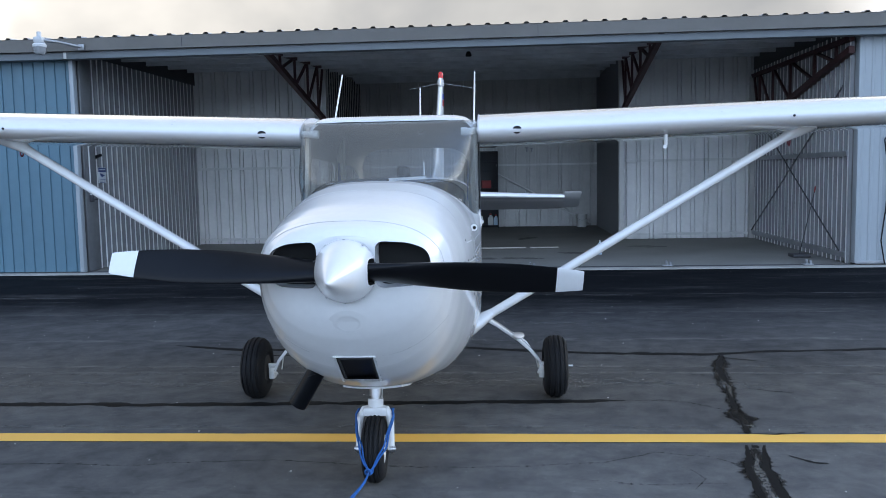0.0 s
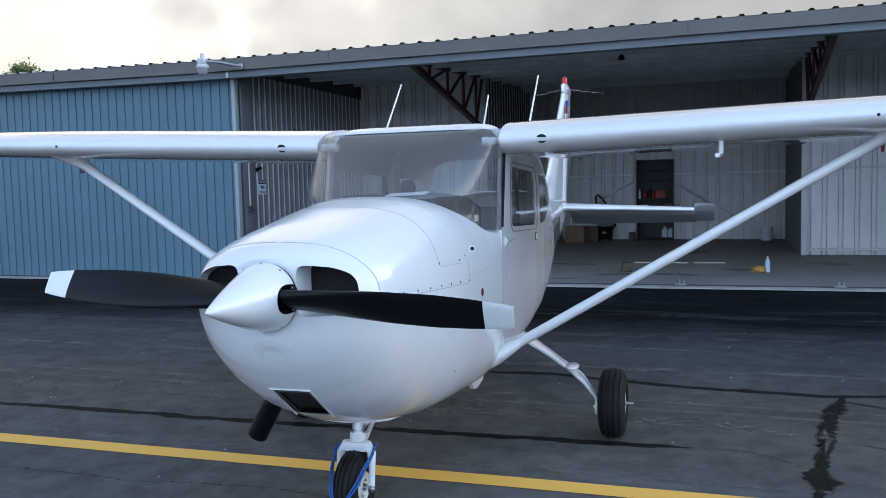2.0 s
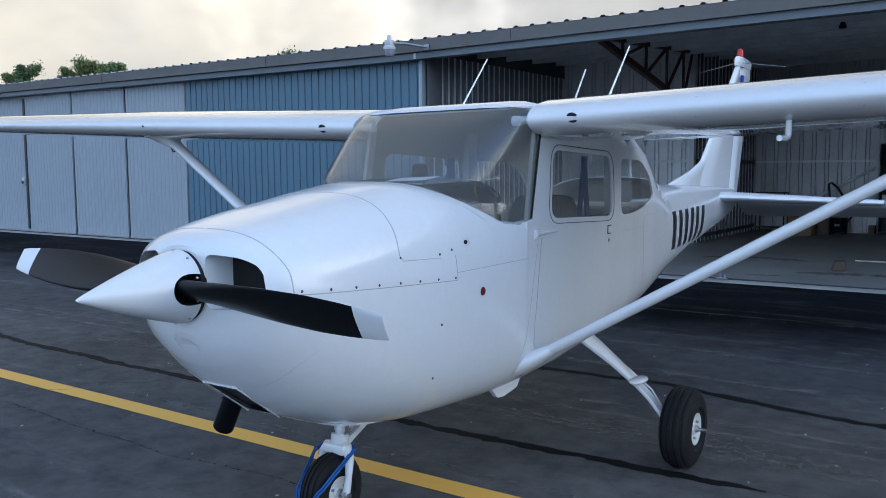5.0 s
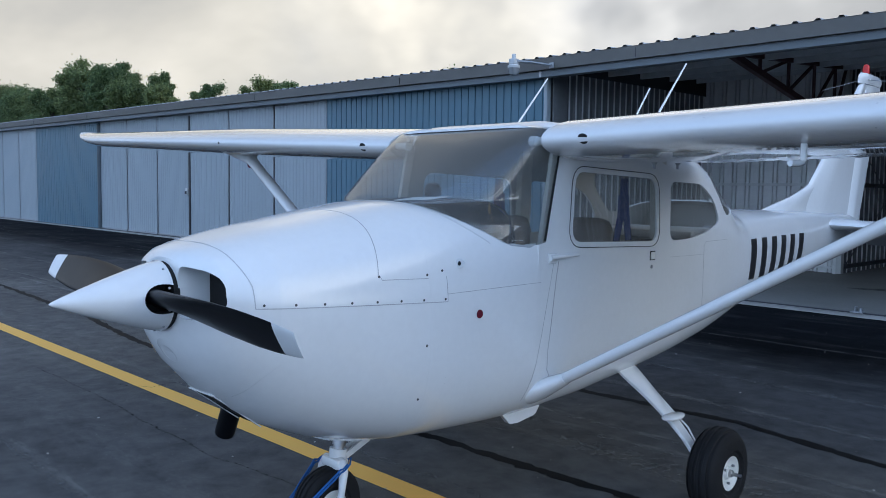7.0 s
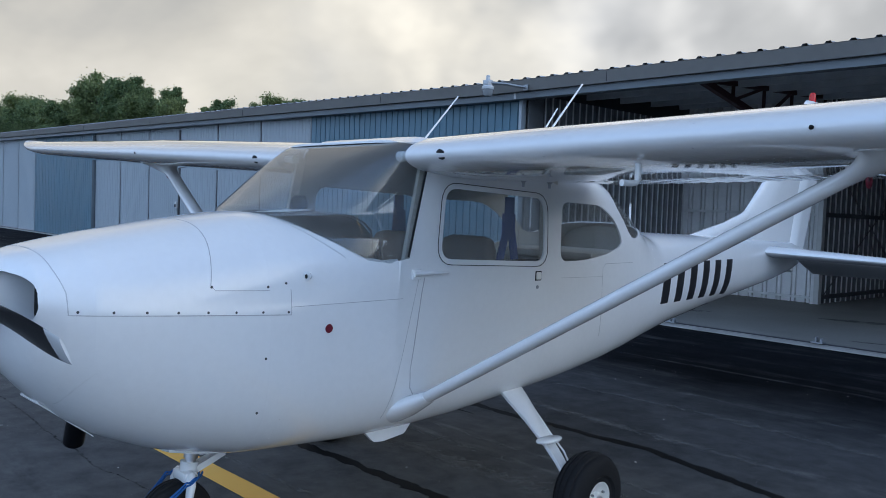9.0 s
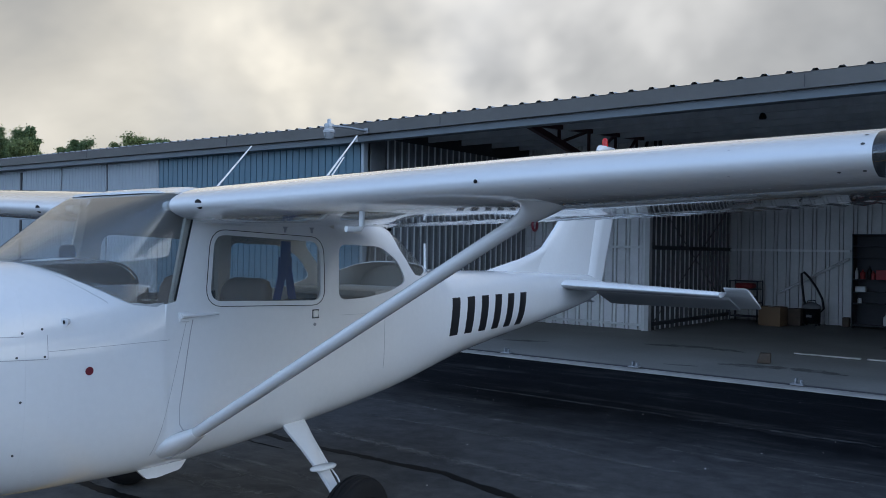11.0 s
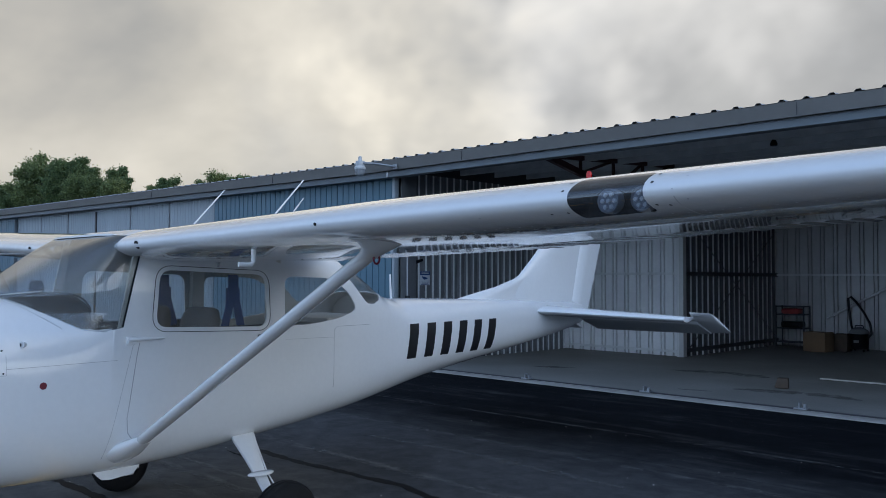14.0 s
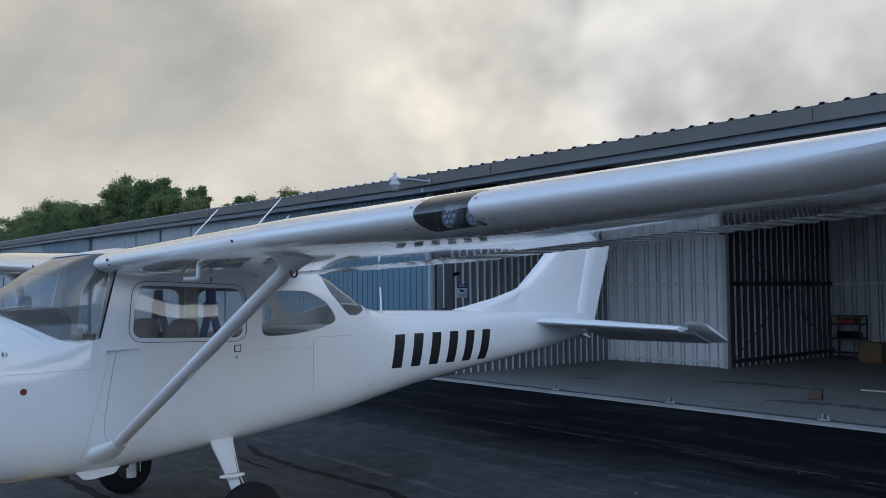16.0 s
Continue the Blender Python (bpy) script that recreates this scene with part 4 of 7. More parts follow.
# ---- cabin ----
for x in (0.26, -0.26):
    rings = []
    for z, hw, hy, y in ((z_, hw_, hy_, y_ - (0.07 if x < 0 else 0)) for z_, hw_, hy_, y_ in ((0.85, 0.20, 0.045, 0.62), (1.0, 0.215, 0.055, 0.64), (1.27, 0.215, 0.055, 0.69), (1.41, 0.205, 0.052, 0.71), (1.465, 0.175, 0.038, 0.722), (1.482, 0.12, 0.018, 0.726))):
        rings.append([(x + hw * math.copysign(abs(math.cos(a)) ** 0.5, math.cos(a)), y + hy * math.copysign(abs(math.sin(a)) ** 0.6, math.sin(a)), z) for a in (2 * math.pi * j / 24 for j in range(24))])
    seat = part("front_seat", set_mesh("seat_back", *loft(rings), SEAT, 50), plane, "brown leather front seat")
    part("seat_cushion", box("cushion", (0.43, 0.46, 0.14), SEAT, 0.04, (x, 0.42, 0.86), 3), seat)
part("rear_seat", box("bench", (0.84, 0.14, 0.54), SEAT, 0.05, (0, 1.62, 1.03), 3), plane, "brown leather rear bench")
part("rear_shelf", box("shelf", (0.82, 0.62, 0.05), PALETRIM, 0.02, (0, 1.98, 1.36), 2), plane, "beige rear shelf")
for s in (1, -1):
    part("door_post", bm_mesh("post", bar_bm((s * 0.505, 1.12, 1.30), (s * 0.49, 1.12, 1.92), 0.045, 0.10, (0, 1, 0)), PALETRIM), fuselage, "beige cabin door post")
    part("windshield_seal", tube("seal", [(s * 0.5475, 0.030, 1.388), (s * 0.547, 0.085, 1.63), (s * 0.546, 0.138, 1.86)], 0.0055, BLACK, 8), fuselage, "black rubber seal at the windshield edge")
    part("windshield_post", bm_mesh("post", bar_bm((s * 0.527, 0.030, 1.34), (s * 0.522, 0.143, 1.91), 0.022, 0.05, (0, 1, 0)), PALETRIM), fuselage, "beige windshield post")
    part("side_lining", box("lining", (0.012, 1.16, 0.46), PANEL, 0.004, (s * 0.512, 0.52, 1.135)), fuselage, "dark cabin side lining below the window")
    part("shoulder_belt", joined("belt", [bar_bm((s * 0.46, 0.83, 1.70), (s * 0.46, 0.83, 1.58), 0.004, 0.075, (0, 1, 0)), bar_bm((s * 0.46, 0.83, 1.60), (s * 0.45, 0.77, 1.33), 0.004, 0.058, (0, 1, 0)), bar_bm((s * 0.46, 0.835, 1.60), (s * 0.45, 0.905, 1.33), 0.004, 0.058, (0, 1, 0)), bar_bm((s * 0.458, 0.83, 1.61), (s * 0.456, 0.83, 1.50), 0.004, 0.105, (0, 1, 0))], BELT), plane, "blue shoulder belt hanging from the cabin roof")


def deck_z(x, y):
    """Height of the hull's upper skin above the point x, y."""
    _, zb, zt, w, zm, nt, nb = section(y)
    return zm + (zt - zm) * max(0.0, 1 - abs(x / w) ** nt) ** (1 / nt)


def shield_z(x, y, z):
    """Height of the glareshield, held under the skin ahead of the windshield's foot."""
    rim = 0.060 - 0.640 * max(0.0, 1 - (x / 0.544) ** 2) ** 0.46
    return z if y > rim + 0.07 else min(z, deck_z(x, y) - 0.014)


rings = []
for yy, zz, hw in ((-0.595, 1.545, 0.18), (-0.52, 1.558, 0.29), (-0.40, 1.566, 0.375), (-0.28, 1.568, 0.43), (-0.19, 1.562, 0.455), (-0.165, 1.54, 0.455)):
    xs_ = [hw * (k / 10 - 1) for k in range(21)]
    rings.append([(x, yy + 0.05 * (x / hw) ** 2 * (yy > -0.25), shield_z(x, yy + 0.05 * (x / hw) ** 2 * (yy > -0.25), zz + 0.02 * (1 - (x / hw) ** 2) - 0.06 * abs(x / hw) ** 8)) for x in xs_] + [(hw, yy, 1.30), (-hw, yy, 1.30)])
part("glareshield", set_mesh("glareshield", *loft(rings), PANEL, 40), plane, "dark instrument panel and glareshield")
edge = [(0.456 * u, -0.176 + 0.05 * u * u, 1.584 - 0.02 * u * u - 0.06 * abs(u) ** 8) for u in (k / 12 - 1 for k in range(25))]
part("glareshield_trim", tube("trim", [(-0.462, -0.126, 1.40), (-0.461, -0.126, 1.47)] + edge + [(0.461, -0.126, 1.47), (0.462, -0.126, 1.40)], 0.005, PANEL, 6), plane, "dark rolled edge of the glareshield")
part("compass", turned("compass", [(0.001, 0.09), (0.03, 0.085), (0.042, 0.06), (0.042, 0.03), (0.03, 0.01), (0.022, 0.0), (0.001, 0.0)], BLACK, 20), plane, "black compass on the glareshield", Matrix.Translation((0.115, -0.30, 1.572)))
part("paper", box("paper", (0.21, 0.15, 0.003), PAPER, 0), plane, "white paper on the glareshield", pose(0.15, -0.41, 1.586, 5, -2, 8))
for x in (0.25, -0.25):
    yoke = part("control_yoke", tube("yoke", [(x - 0.14, -0.04, 1.45), (x - 0.145, -0.03, 1.36), (x - 0.10, -0.02, 1.29), (x, -0.02, 1.27), (x + 0.10, -0.02, 1.29), (x + 0.145, -0.03, 1.36), (x + 0.14, -0.04, 1.45)], 0.018, BLACK, 10), plane, "black control yoke")
    part("yoke_shaft", tube("shaft", [(x, -0.02, 1.28), (x, -0.22, 1.30)], 0.014, STEEL, 10), yoke)

# ---- small fittings on the skin of the body ----
def side_x(y, z, lift=0.0):
    """Half width of the body at y and height z."""
    _, zb, zt, w, zm, nt, nb = section(y)
    u = (z - zm) / (zt - zm) if z > zm else (zm - z) / (zm - zb)
    return w * (1 - min(0.999, abs(u)) ** (nt if z > zm else nb)) ** (1 / (nt if z > zm else nb)) + lift


for s in (1, -1):
    part("marker_cap", turned("cap", [(0.001, 0.003), (0.018, 0.003), (0.020, 0.0)], REDMARK, 20), fuselage, "dark red round cap", Matrix.Translation((s * side_x(-0.412, 1.082, 0.001), -0.412, 1.082)) @ pose(0, 0, 0, 0, s * 90, 0))
    hy, hz = 0.995, 1.274
    handle = part("door_handle", box("handle", (0.012, 0.040, 0.042), CREAM, 0.006), fuselage, "small flush door handle", Matrix.Translation((s * side_x(hy, hz, 0.003), hy, hz)))
    part("handle_recess", box("recess", (0.006, 0.050, 0.052), DARK, 0.001), handle, "", Matrix.Translation((-s * 0.003, 0, 0)))
    part("key_lock", turned("lock", [(0.001, 0.003), (0.010, 0.003), (0.011, 0)], GREY, 12), fuselage, "", Matrix.Translation((s * side_x(0.99, 1.212, 0.001), 0.99, 1.212)) @ pose(0, 0, 0, 0, s * 90, 0))
    part("door_hinge", joined("hinge", [tube_bm([(s * side_x(0.06, 1.31, 0.008), 0.06, 1.308), (s * side_x(0.3, 1.31, 0.006), 0.29, 1.312)], [0.013, 0.007], 10), bevel_box((0.012, 0.06, 0.05), 0.004, 2, (s * side_x(0.08, 1.3, 0.002), 0.08, 1.305))], WHITE), fuselage, "white door hinge arm")
    part("air_scoop", joined("scoop", [tube_bm([(s * side_x(-0.512, 1.312, 0.001), -0.50, 1.312), (s * side_x(-0.512, 1.312, 0.012), -0.525, 1.312)], [0.012, 0.020], 14)], WHITE), fuselage, "small white air scoop")
    part("scoop_mouth", turned("mouth", [(0.001, 0.001), (0.009, 0.001), (0.010, 0)], DARK, 14), fuselage, "", Matrix.Translation((s * side_x(-0.53, 1.312, 0.014), -0.5275, 1.312)) @ pose(0, 0, 0, 90, 0, 0))
    part("belly_fairing", prism(round_poly([(-0.06, 0.53), (0.24, 0.53), (0.20, 0.482), (0.06, 0.464), (0.0, 0.470)], 0.012), "X", s * 0.36 - 0.012, s * 0.36 + 0.012, WHITE), fuselage, "thin white fairing under the strut foot")
    # cowl fasteners along the split line, latch, and rivet lines
    for k in range(8):
        y, z = -1.44 + 0.118 * k, 1.199 - 0.005 * k
        part("cowl_fastener", turned("fastener", [(0.001, 0.0025), (0.0048, 0.002), (0.0056, 0)], GASKET, 10), cowling, "", Matrix.Translation((s * side_x(y, z, 0.0), y, z)) @ pose(0, 0, 0, 0, s * 90, 0))
    for y, z in ((-0.949, 1.278), (-0.705, 1.272), (-0.62, 1.285), (-0.715, 0.975), (-0.725, 0.74)):
        part("screw", turned("screw", [(0.001, 0.0025), (0.0052, 0.002), (0.006, 0)], GASKET, 10), cowling, "", Matrix.Translation((s * side_x(y, z, 0.0), y, z)) @ pose(0, 0, 0, 0, s * 90, 0))


def seam(pts, width, y0, y1, s, parent, name="panel_seam", mat=SEAM):
    """A narrow seam along a line of (y, z) on one flank."""
    left_, right_ = [], []
    for i, p in enumerate(pts):
        a, b = Vector(pts[max(0, i - 1)]), Vector(pts[min(len(pts) - 1, i + 1)])
        t = (b - a).normalized()
        nrm = Vector((-t[1], t[0])) * width / 2
        left_.append(Vector(p) + nrm)
        right_.append(Vector(p) - nrm)
    lo, hi = (0.01, 1) if s > 0 else (-1, -0.01)
    part(name, decal(left_ + right_[::-1], "X", lo, hi, mat, 0.0012, y0, y1), parent)


for s in (1, -1):
    seam([(-1.47, 1.188), (-1.1, 1.173), (-0.60, 1.152)], 0.0035, -1.55, -0.5, s, fuselage)
    seam([(-0.60, 1.152), (-0.60, 1.26)], 0.0025, -0.69, -0.5, s, fuselage)
    seam([(-0.90, 1.545), (-0.915, 1.46), (-0.935, 1.37), (-0.952, 1.285), (-0.935, 1.264), (-0.70, 1.257)], 0.003, -1.3, -0.6, s, fuselage)
    seam([(-1.47, 1.188), (-1.475, 1.27), (-1.50, 1.35), (-1.52, 1.45)], 0.0035, -1.58, -1.3, s, fuselage)
    if s > 0:
        for sx in (-1, 1):
            top_ = [(sx * (0.086 + 0.022 * k), 0.806 + 0.165 * (k / 15) ** 2.1) for k in range(16)]
            part("nose_bowl_seam", decal([(x, z + 0.0016) for x, z in top_] + [(x, z - 0.0016) for x, z in reversed(top_)], "Y", -1.7, -1.05, WHITE, 0.0012, -1.60, -0.8), cowling)
    seam([(-0.60, 1.185), (0.0, 1.195)], 0.0025, -0.69, 0.4, s, fuselage)
    seam([(1.21, 1.255), (1.66, 1.248)], 0.002, 1.0, 2.6, s, fuselage)
    seam([(1.66, 0.88), (1.66, 1.30), (1.69, 1.325), (2.05, 1.325)], 0.003, 1.0, 2.6, s, fuselage)
    seam([(0.10, 1.30), (-0.02, 0.80), (-0.06, 0.62)], 0.002, -0.6, 0.6, s, fuselage)
    seam([(0.135, 1.29), (0.12, 1.22), (0.065, 0.85), (0.075, 0.76), (0.13, 0.69)], 0.005, -0.6, 0.6, s, fuselage, "door_seam")
    for a, b, k in (((-0.57, 1.16), (0.02, 1.17), 26), ((-0.62, 0.60), (-0.57, 1.12), 22), ((-0.56, 1.24), (-0.12, 1.255), 18), ((-0.02, 0.70), (0.07, 1.15), 16), ((2.36, 1.02), (2.40, 1.40), 14)):
        rv = []
        for i in range(k):
            y, z = a[0] + (b[0] - a[0]) * i / (k - 1), a[1] + (b[1] - a[1]) * i / (k - 1)
            r = bmesh.new()
            bmesh.ops.create_uvsphere(r, u_segments=6, v_segments=4, radius=0.0036)
            bmesh.ops.translate(r, vec=(s * side_x(y, z, -0.0026), y, z), verts=r.verts)
            rv.append(r)
        tagged(part("rivet_row", joined("rivets", rv, WHITE), fuselage), kind="stuff")

# ---- ground ----
ASPHALT = bpy.data.materials.new("sealed_asphalt")
ASPHALT.use_nodes = True
gn, gl = ASPHALT.node_tree.nodes, ASPHALT.node_tree.links
gb = gn["Principled BSDF"]
gtc = gn.new("ShaderNodeTexCoord")


def gnoise(scale, detail=4.0, stretch=None, rough=0.55):
    t = gn.new("ShaderNodeTexNoise")
    t.inputs["Scale"].default_value, t.inputs["Detail"].default_value, t.inputs["Roughness"].default_value = scale, detail, rough
    if stretch:
        mp = gn.new("ShaderNodeMapping")
        mp.inputs["Scale"].default_value = stretch
        gl.new(gtc.outputs["Object"], mp.inputs[0])
        gl.new(mp.outputs[0], t.inputs["Vector"])
    else:
        gl.new(gtc.outputs["Object"], t.inputs["Vector"])
    return t.outputs[0]


def gramp(src, p0, c0, p1, c1):
    r = gn.new("ShaderNodeValToRGB")
    r.color_ramp.elements[0].position, r.color_ramp.elements[0].color = p0, (*c0, 1)
    r.color_ramp.elements[1].position, r.color_ramp.elements[1].color = p1, (*c1, 1)
    gl.new(src, r.inputs[0])
    return r.outputs[0]


def gmix(fac, a, b, mode="MIX"):
    m = gn.new("ShaderNodeMix")
    m.data_type, m.blend_type = "RGBA", mode
    for k, v in ((0, fac), (6, a), (7, b)):
        if isinstance(v, (int, float)):
            m.inputs[k].default_value = v
        elif isinstance(v, tuple):
            m.inputs[k].default_value = (*v, 1)
        else:
            gl.new(v, m.inputs[k])
    return m.outputs[2]


gsep = gn.new("ShaderNodeSeparateXYZ")
gl.new(gtc.outputs["Object"], gsep.inputs[0])
gedge = gn.new("ShaderNodeMath")
gedge.operation = "MULTIPLY_ADD"
gl.new(gnoise(0.5, 6), gedge.inputs[0])
gedge.inputs[1].default_value = 2.6
gl.new(gsep.outputs[1], gedge.inputs[2])
older = gramp(gnoise(0.35, 5), 0.35, (0.090, 0.088, 0.086), 0.7, (0.138, 0.135, 0.130))
middle = gramp(gnoise(0.4, 5), 0.35, (0.052, 0.053, 0.055), 0.7, (0.088, 0.088, 0.088))
fresh = gramp(gnoise(0.3, 5), 0.35, (0.0055, 0.0064, 0.0082), 0.7, (0.0098, 0.0108, 0.0128))
gfac = gn.new("ShaderNodeMapRange")
gfac.inputs["From Min"].default_value, gfac.inputs["From Max"].default_value = 10.0, 11.9
gl.new(gedge.outputs[0], gfac.inputs["Value"])
gfac2 = gn.new("ShaderNodeMapRange")
gfac2.inputs["From Min"].default_value, gfac2.inputs["From Max"].default_value = 7.6, 9.4
gl.new(gedge.outputs[0], gfac2.inputs["Value"])
broad = gmix(gfac.outputs[0], gmix(gfac2.outputs[0], older, middle), fresh)
# the open apron, made paler south-eastwards to bounce light onto the aeroplane's flank
gopen = gn.new("ShaderNodeVectorMath")
gopen.operation = "DOT_PRODUCT"
gl.new(gtc.outputs["Object"], gopen.inputs[0])
gopen.inputs[1].default_value = (0.8, -0.6, 0)
gbounce = gn.new("ShaderNodeMapRange")
gbounce.inputs["From Min"].default_value, gbounce.inputs["From Max"].default_value = -2.2, 3.5
gl.new(gopen.outputs["Value"], gbounce.inputs["Value"])
broad = gmix(gbounce.outputs[0], broad, (0.21, 0.204, 0.195))
streak = gramp(gnoise(1.0, 10, (0.35, 2.2, 1), 0.75), 0.52, (0, 0, 0), 0.68, (0.6, 0.6, 0.6))
# pale lines that wheels have worn along the apron
gwob = gn.new("ShaderNodeMath")
gwob.operation = "MULTIPLY_ADD"
gl.new(gnoise(1.6, 5), gwob.inputs[0])
gwob.inputs[1].default_value = 0.10
gl.new(gsep.outputs[1], gwob.inputs[2])
bands = None
for y_, w_, k_ in ((6.98, 0.045, 1.0), (6.76, 0.05, 0.9), (6.38, 0.22, 0.35), (3.79, 0.06, 0.8), (8.09, 0.10, 0.7), (5.27, 0.05, 0.5), (4.2, 0.3, 0.3), (11.0, 0.05, 0.5), (9.6, 0.08, 0.4)):
    a_, b_, c_ = gn.new("ShaderNodeMath"), gn.new("ShaderNodeMath"), gn.new("ShaderNodeMapRange")
    a_.operation, b_.operation = "SUBTRACT", "ABSOLUTE"
    gl.new(gwob.outputs[0], a_.inputs[0])
    a_.inputs[1].default_value = y_
    gl.new(a_.outputs[0], b_.inputs[0])
    c_.interpolation_type = "SMOOTHSTEP"
    c_.inputs["From Min"].default_value, c_.inputs["From Max"].default_value = w_, 0.0
    c_.inputs["To Min"].default_value, c_.inputs["To Max"].default_value = 0.0, k_
    gl.new(b_.outputs[0], c_.inputs["Value"])
    bands = c_.outputs[0] if bands is None else gmix(1.0, bands, c_.outputs[0], "LIGHTEN")
bands = gmix(1.0, bands, gramp(gnoise(1.0, 8, (2.5, 9.0, 1), 0.8), 0.46, (0, 0, 0), 0.58, (0.7, 0.7, 0.7)), "MULTIPLY")
blotch = gramp(gnoise(2.2, 8, None, 0.7), 0.50, (0, 0, 0), 0.60, (1, 1, 1))
speck = gramp(gnoise(70, 3, None, 0.7), 0.48, (0, 0, 0), 0.58, (1, 1, 1))
scuff = gmix(1.0, gmix(1.0, streak, gmix(0.6, blotch, (1.0, 1.0, 1.0)), "MULTIPLY"), gmix(0.45, speck, (1.0, 1.0, 1.0)), "MULTIPLY")
worn = gmix(scuff, broad, (0.125, 0.122, 0.116))
worn = gmix(bands, worn, (0.20, 0.195, 0.185))
worn = gmix(1.0, worn, gramp(gnoise(4.5, 8, None, 0.7), 0.36, (0.78, 0.78, 0.79), 0.64, (1.25, 1.24, 1.22)), "MULTIPLY")
grain = gramp(gnoise(320, 3, None, 0.75), 0.36, (0.75, 0.75, 0.75), 0.64, (1.3, 1.3, 1.29))
worn = gmix(1.0, worn, grain, "MULTIPLY")
grit = gmix(gramp(gnoise(75, 1), 0.765, (0, 0, 0), 0.80, (1, 1, 1)), worn, (0.42, 0.41, 0.39))
gl.new(grit, gb.inputs["Base Color"])
gb.inputs["Specular IOR Level"].default_value = 0.04
rgh = gramp(gnoise(0.6, 5), 0.3, (0.7, 0.7, 0.7), 0.7, (0.95, 0.95, 0.95))
gl.new(rgh, gb.inputs["Roughness"])
gbump = gn.new("ShaderNodeBump")
gbump.inputs["Strength"].default_value, gbump.inputs["Distance"].default_value = 0.25, 0.004
gl.new(gnoise(420, 3), gbump.inputs["Height"])
gl.new(gbump.outputs[0], gb.inputs["Normal"])
thing("ground", set_mesh("ground", [(-1500, -1500, 0), (1500, -1500, 0), (1500, 1500, 0), (-1500, 1500, 0)], [(0, 1, 2, 3)], ASPHALT), "dark sealed asphalt apron with pale scuffs", "apron", kind="structure")

YELLOW = material("worn_yellow_paint", (0.97, 0.53, 0.10), 0.6, vary=0.06, scale=2.5, fine=180, second=(0.93, 0.50, 0.09))


def ragged(name, base, rough, edge, fine, cover=1.0, patchy=0.0):
    """A thin worn layer whose edge frays: v of the mesh's own coordinates runs from -1 to 1 across it."""
    m = bpy.data.materials.new(name)
    m.use_nodes = True
    n, l = m.node_tree.nodes, m.node_tree.links
    b, out = n["Principled BSDF"], n["Material Output"]
    b.inputs["Base Color"].default_value, b.inputs["Roughness"].default_value, b.inputs["Specular IOR Level"].default_value = (*base, 1), rough, 0.12
    tc, sep, ab = n.new("ShaderNodeTexCoord"), n.new("ShaderNodeSeparateXYZ"), n.new("ShaderNodeMath")
    l.new(tc.outputs["UV"], sep.inputs[0])
    ab.operation = "ABSOLUTE"
    l.new(sep.outputs[1], ab.inputs[0])
    total = ab.outputs[0]
    for sc, amp in ((fine, edge), (fine * 0.22, edge * 0.8)):
        t, a = n.new("ShaderNodeTexNoise"), n.new("ShaderNodeMath")
        t.inputs["Scale"].default_value, t.inputs["Detail"].default_value = sc, 5
        l.new(tc.outputs["Object"], t.inputs["Vector"])
        a.operation = "MULTIPLY_ADD"
        l.new(t.outputs[0], a.inputs[0])
        a.inputs[1].default_value = amp * 2
        l.new(total, a.inputs[2])
        total = a.outputs[0]
    mr, tr, mx = n.new("ShaderNodeMapRange"), n.new("ShaderNodeBsdfTransparent"), n.new("ShaderNodeMixShader")
    mr.inputs["From Min"].default_value, mr.inputs["From Max"].default_value = 0.50 + edge * 1.8, 0.72 + edge * 1.8
    l.new(total, mr.inputs["Value"])
    # patchy: the layer is worn through in spots
    t, pr, keep, inv = n.new("ShaderNodeTexNoise"), n.new("ShaderNodeMapRange"), n.new("ShaderNodeMath"), n.new("ShaderNodeMath")
    t.inputs["Scale"].default_value, t.inputs["Detail"].default_value, t.inputs["Roughness"].default_value = fine * 1.5, 8, 0.75
    l.new(tc.outputs["Object"], t.inputs["Vector"])
    pr.inputs["From Min"].default_value, pr.inputs["From Max"].default_value = patchy - 0.06, patchy + 0.08
    pr.inputs["To Max"].default_value = cover
    l.new(t.outputs[0], pr.inputs["Value"])
    inv.operation, inv.inputs[0].default_value = "SUBTRACT", 1.0
    l.new(mr.outputs[0], inv.inputs[1])
    keep.operation = "MULTIPLY"
    l.new(inv.outputs[0], keep.inputs[0])
    l.new(pr.outputs[0], keep.inputs[1])
    inv2 = n.new("ShaderNodeMath")
    inv2.operation, inv2.inputs[0].default_value = "SUBTRACT", 1.0
    l.new(keep.outputs[0], inv2.inputs[1])
    l.new(inv2.outputs[0], mx.inputs[0])
    l.new(b.outputs[0], mx.inputs[1])
    l.new(tr.outputs[0], mx.inputs[2])
    l.new(mx.outputs[0], out.inputs[0])
    return m


SEALER = ragged("black_crack_sealer", (0.008, 0.008, 0.008), 0.7, 0.28, 22.0)
STAIN = ragged("old_sealer_stain", (0.018, 0.016, 0.014), 0.85, 0.45, 14.0, 0.85, 0.40)
CRACK = ragged("open_crack", (0.010, 0.010, 0.010), 0.9, 0.6, 30.0, 0.85, 0.53)
BARED = ragged("bared_aggregate", (0.15, 0.14, 0.125), 0.9, 0.60, 35.0, 0.8, 0.44)
OIL = ragged("dark_oil_stain", (0.09, 0.082, 0.07), 0.5, 0.6, 3.0, 0.45, 0.42)
SCUFF = ragged("pale_scuff", (0.20, 0.195, 0.18), 0.9, 0.5, 9.0, 0.55, 0.54)


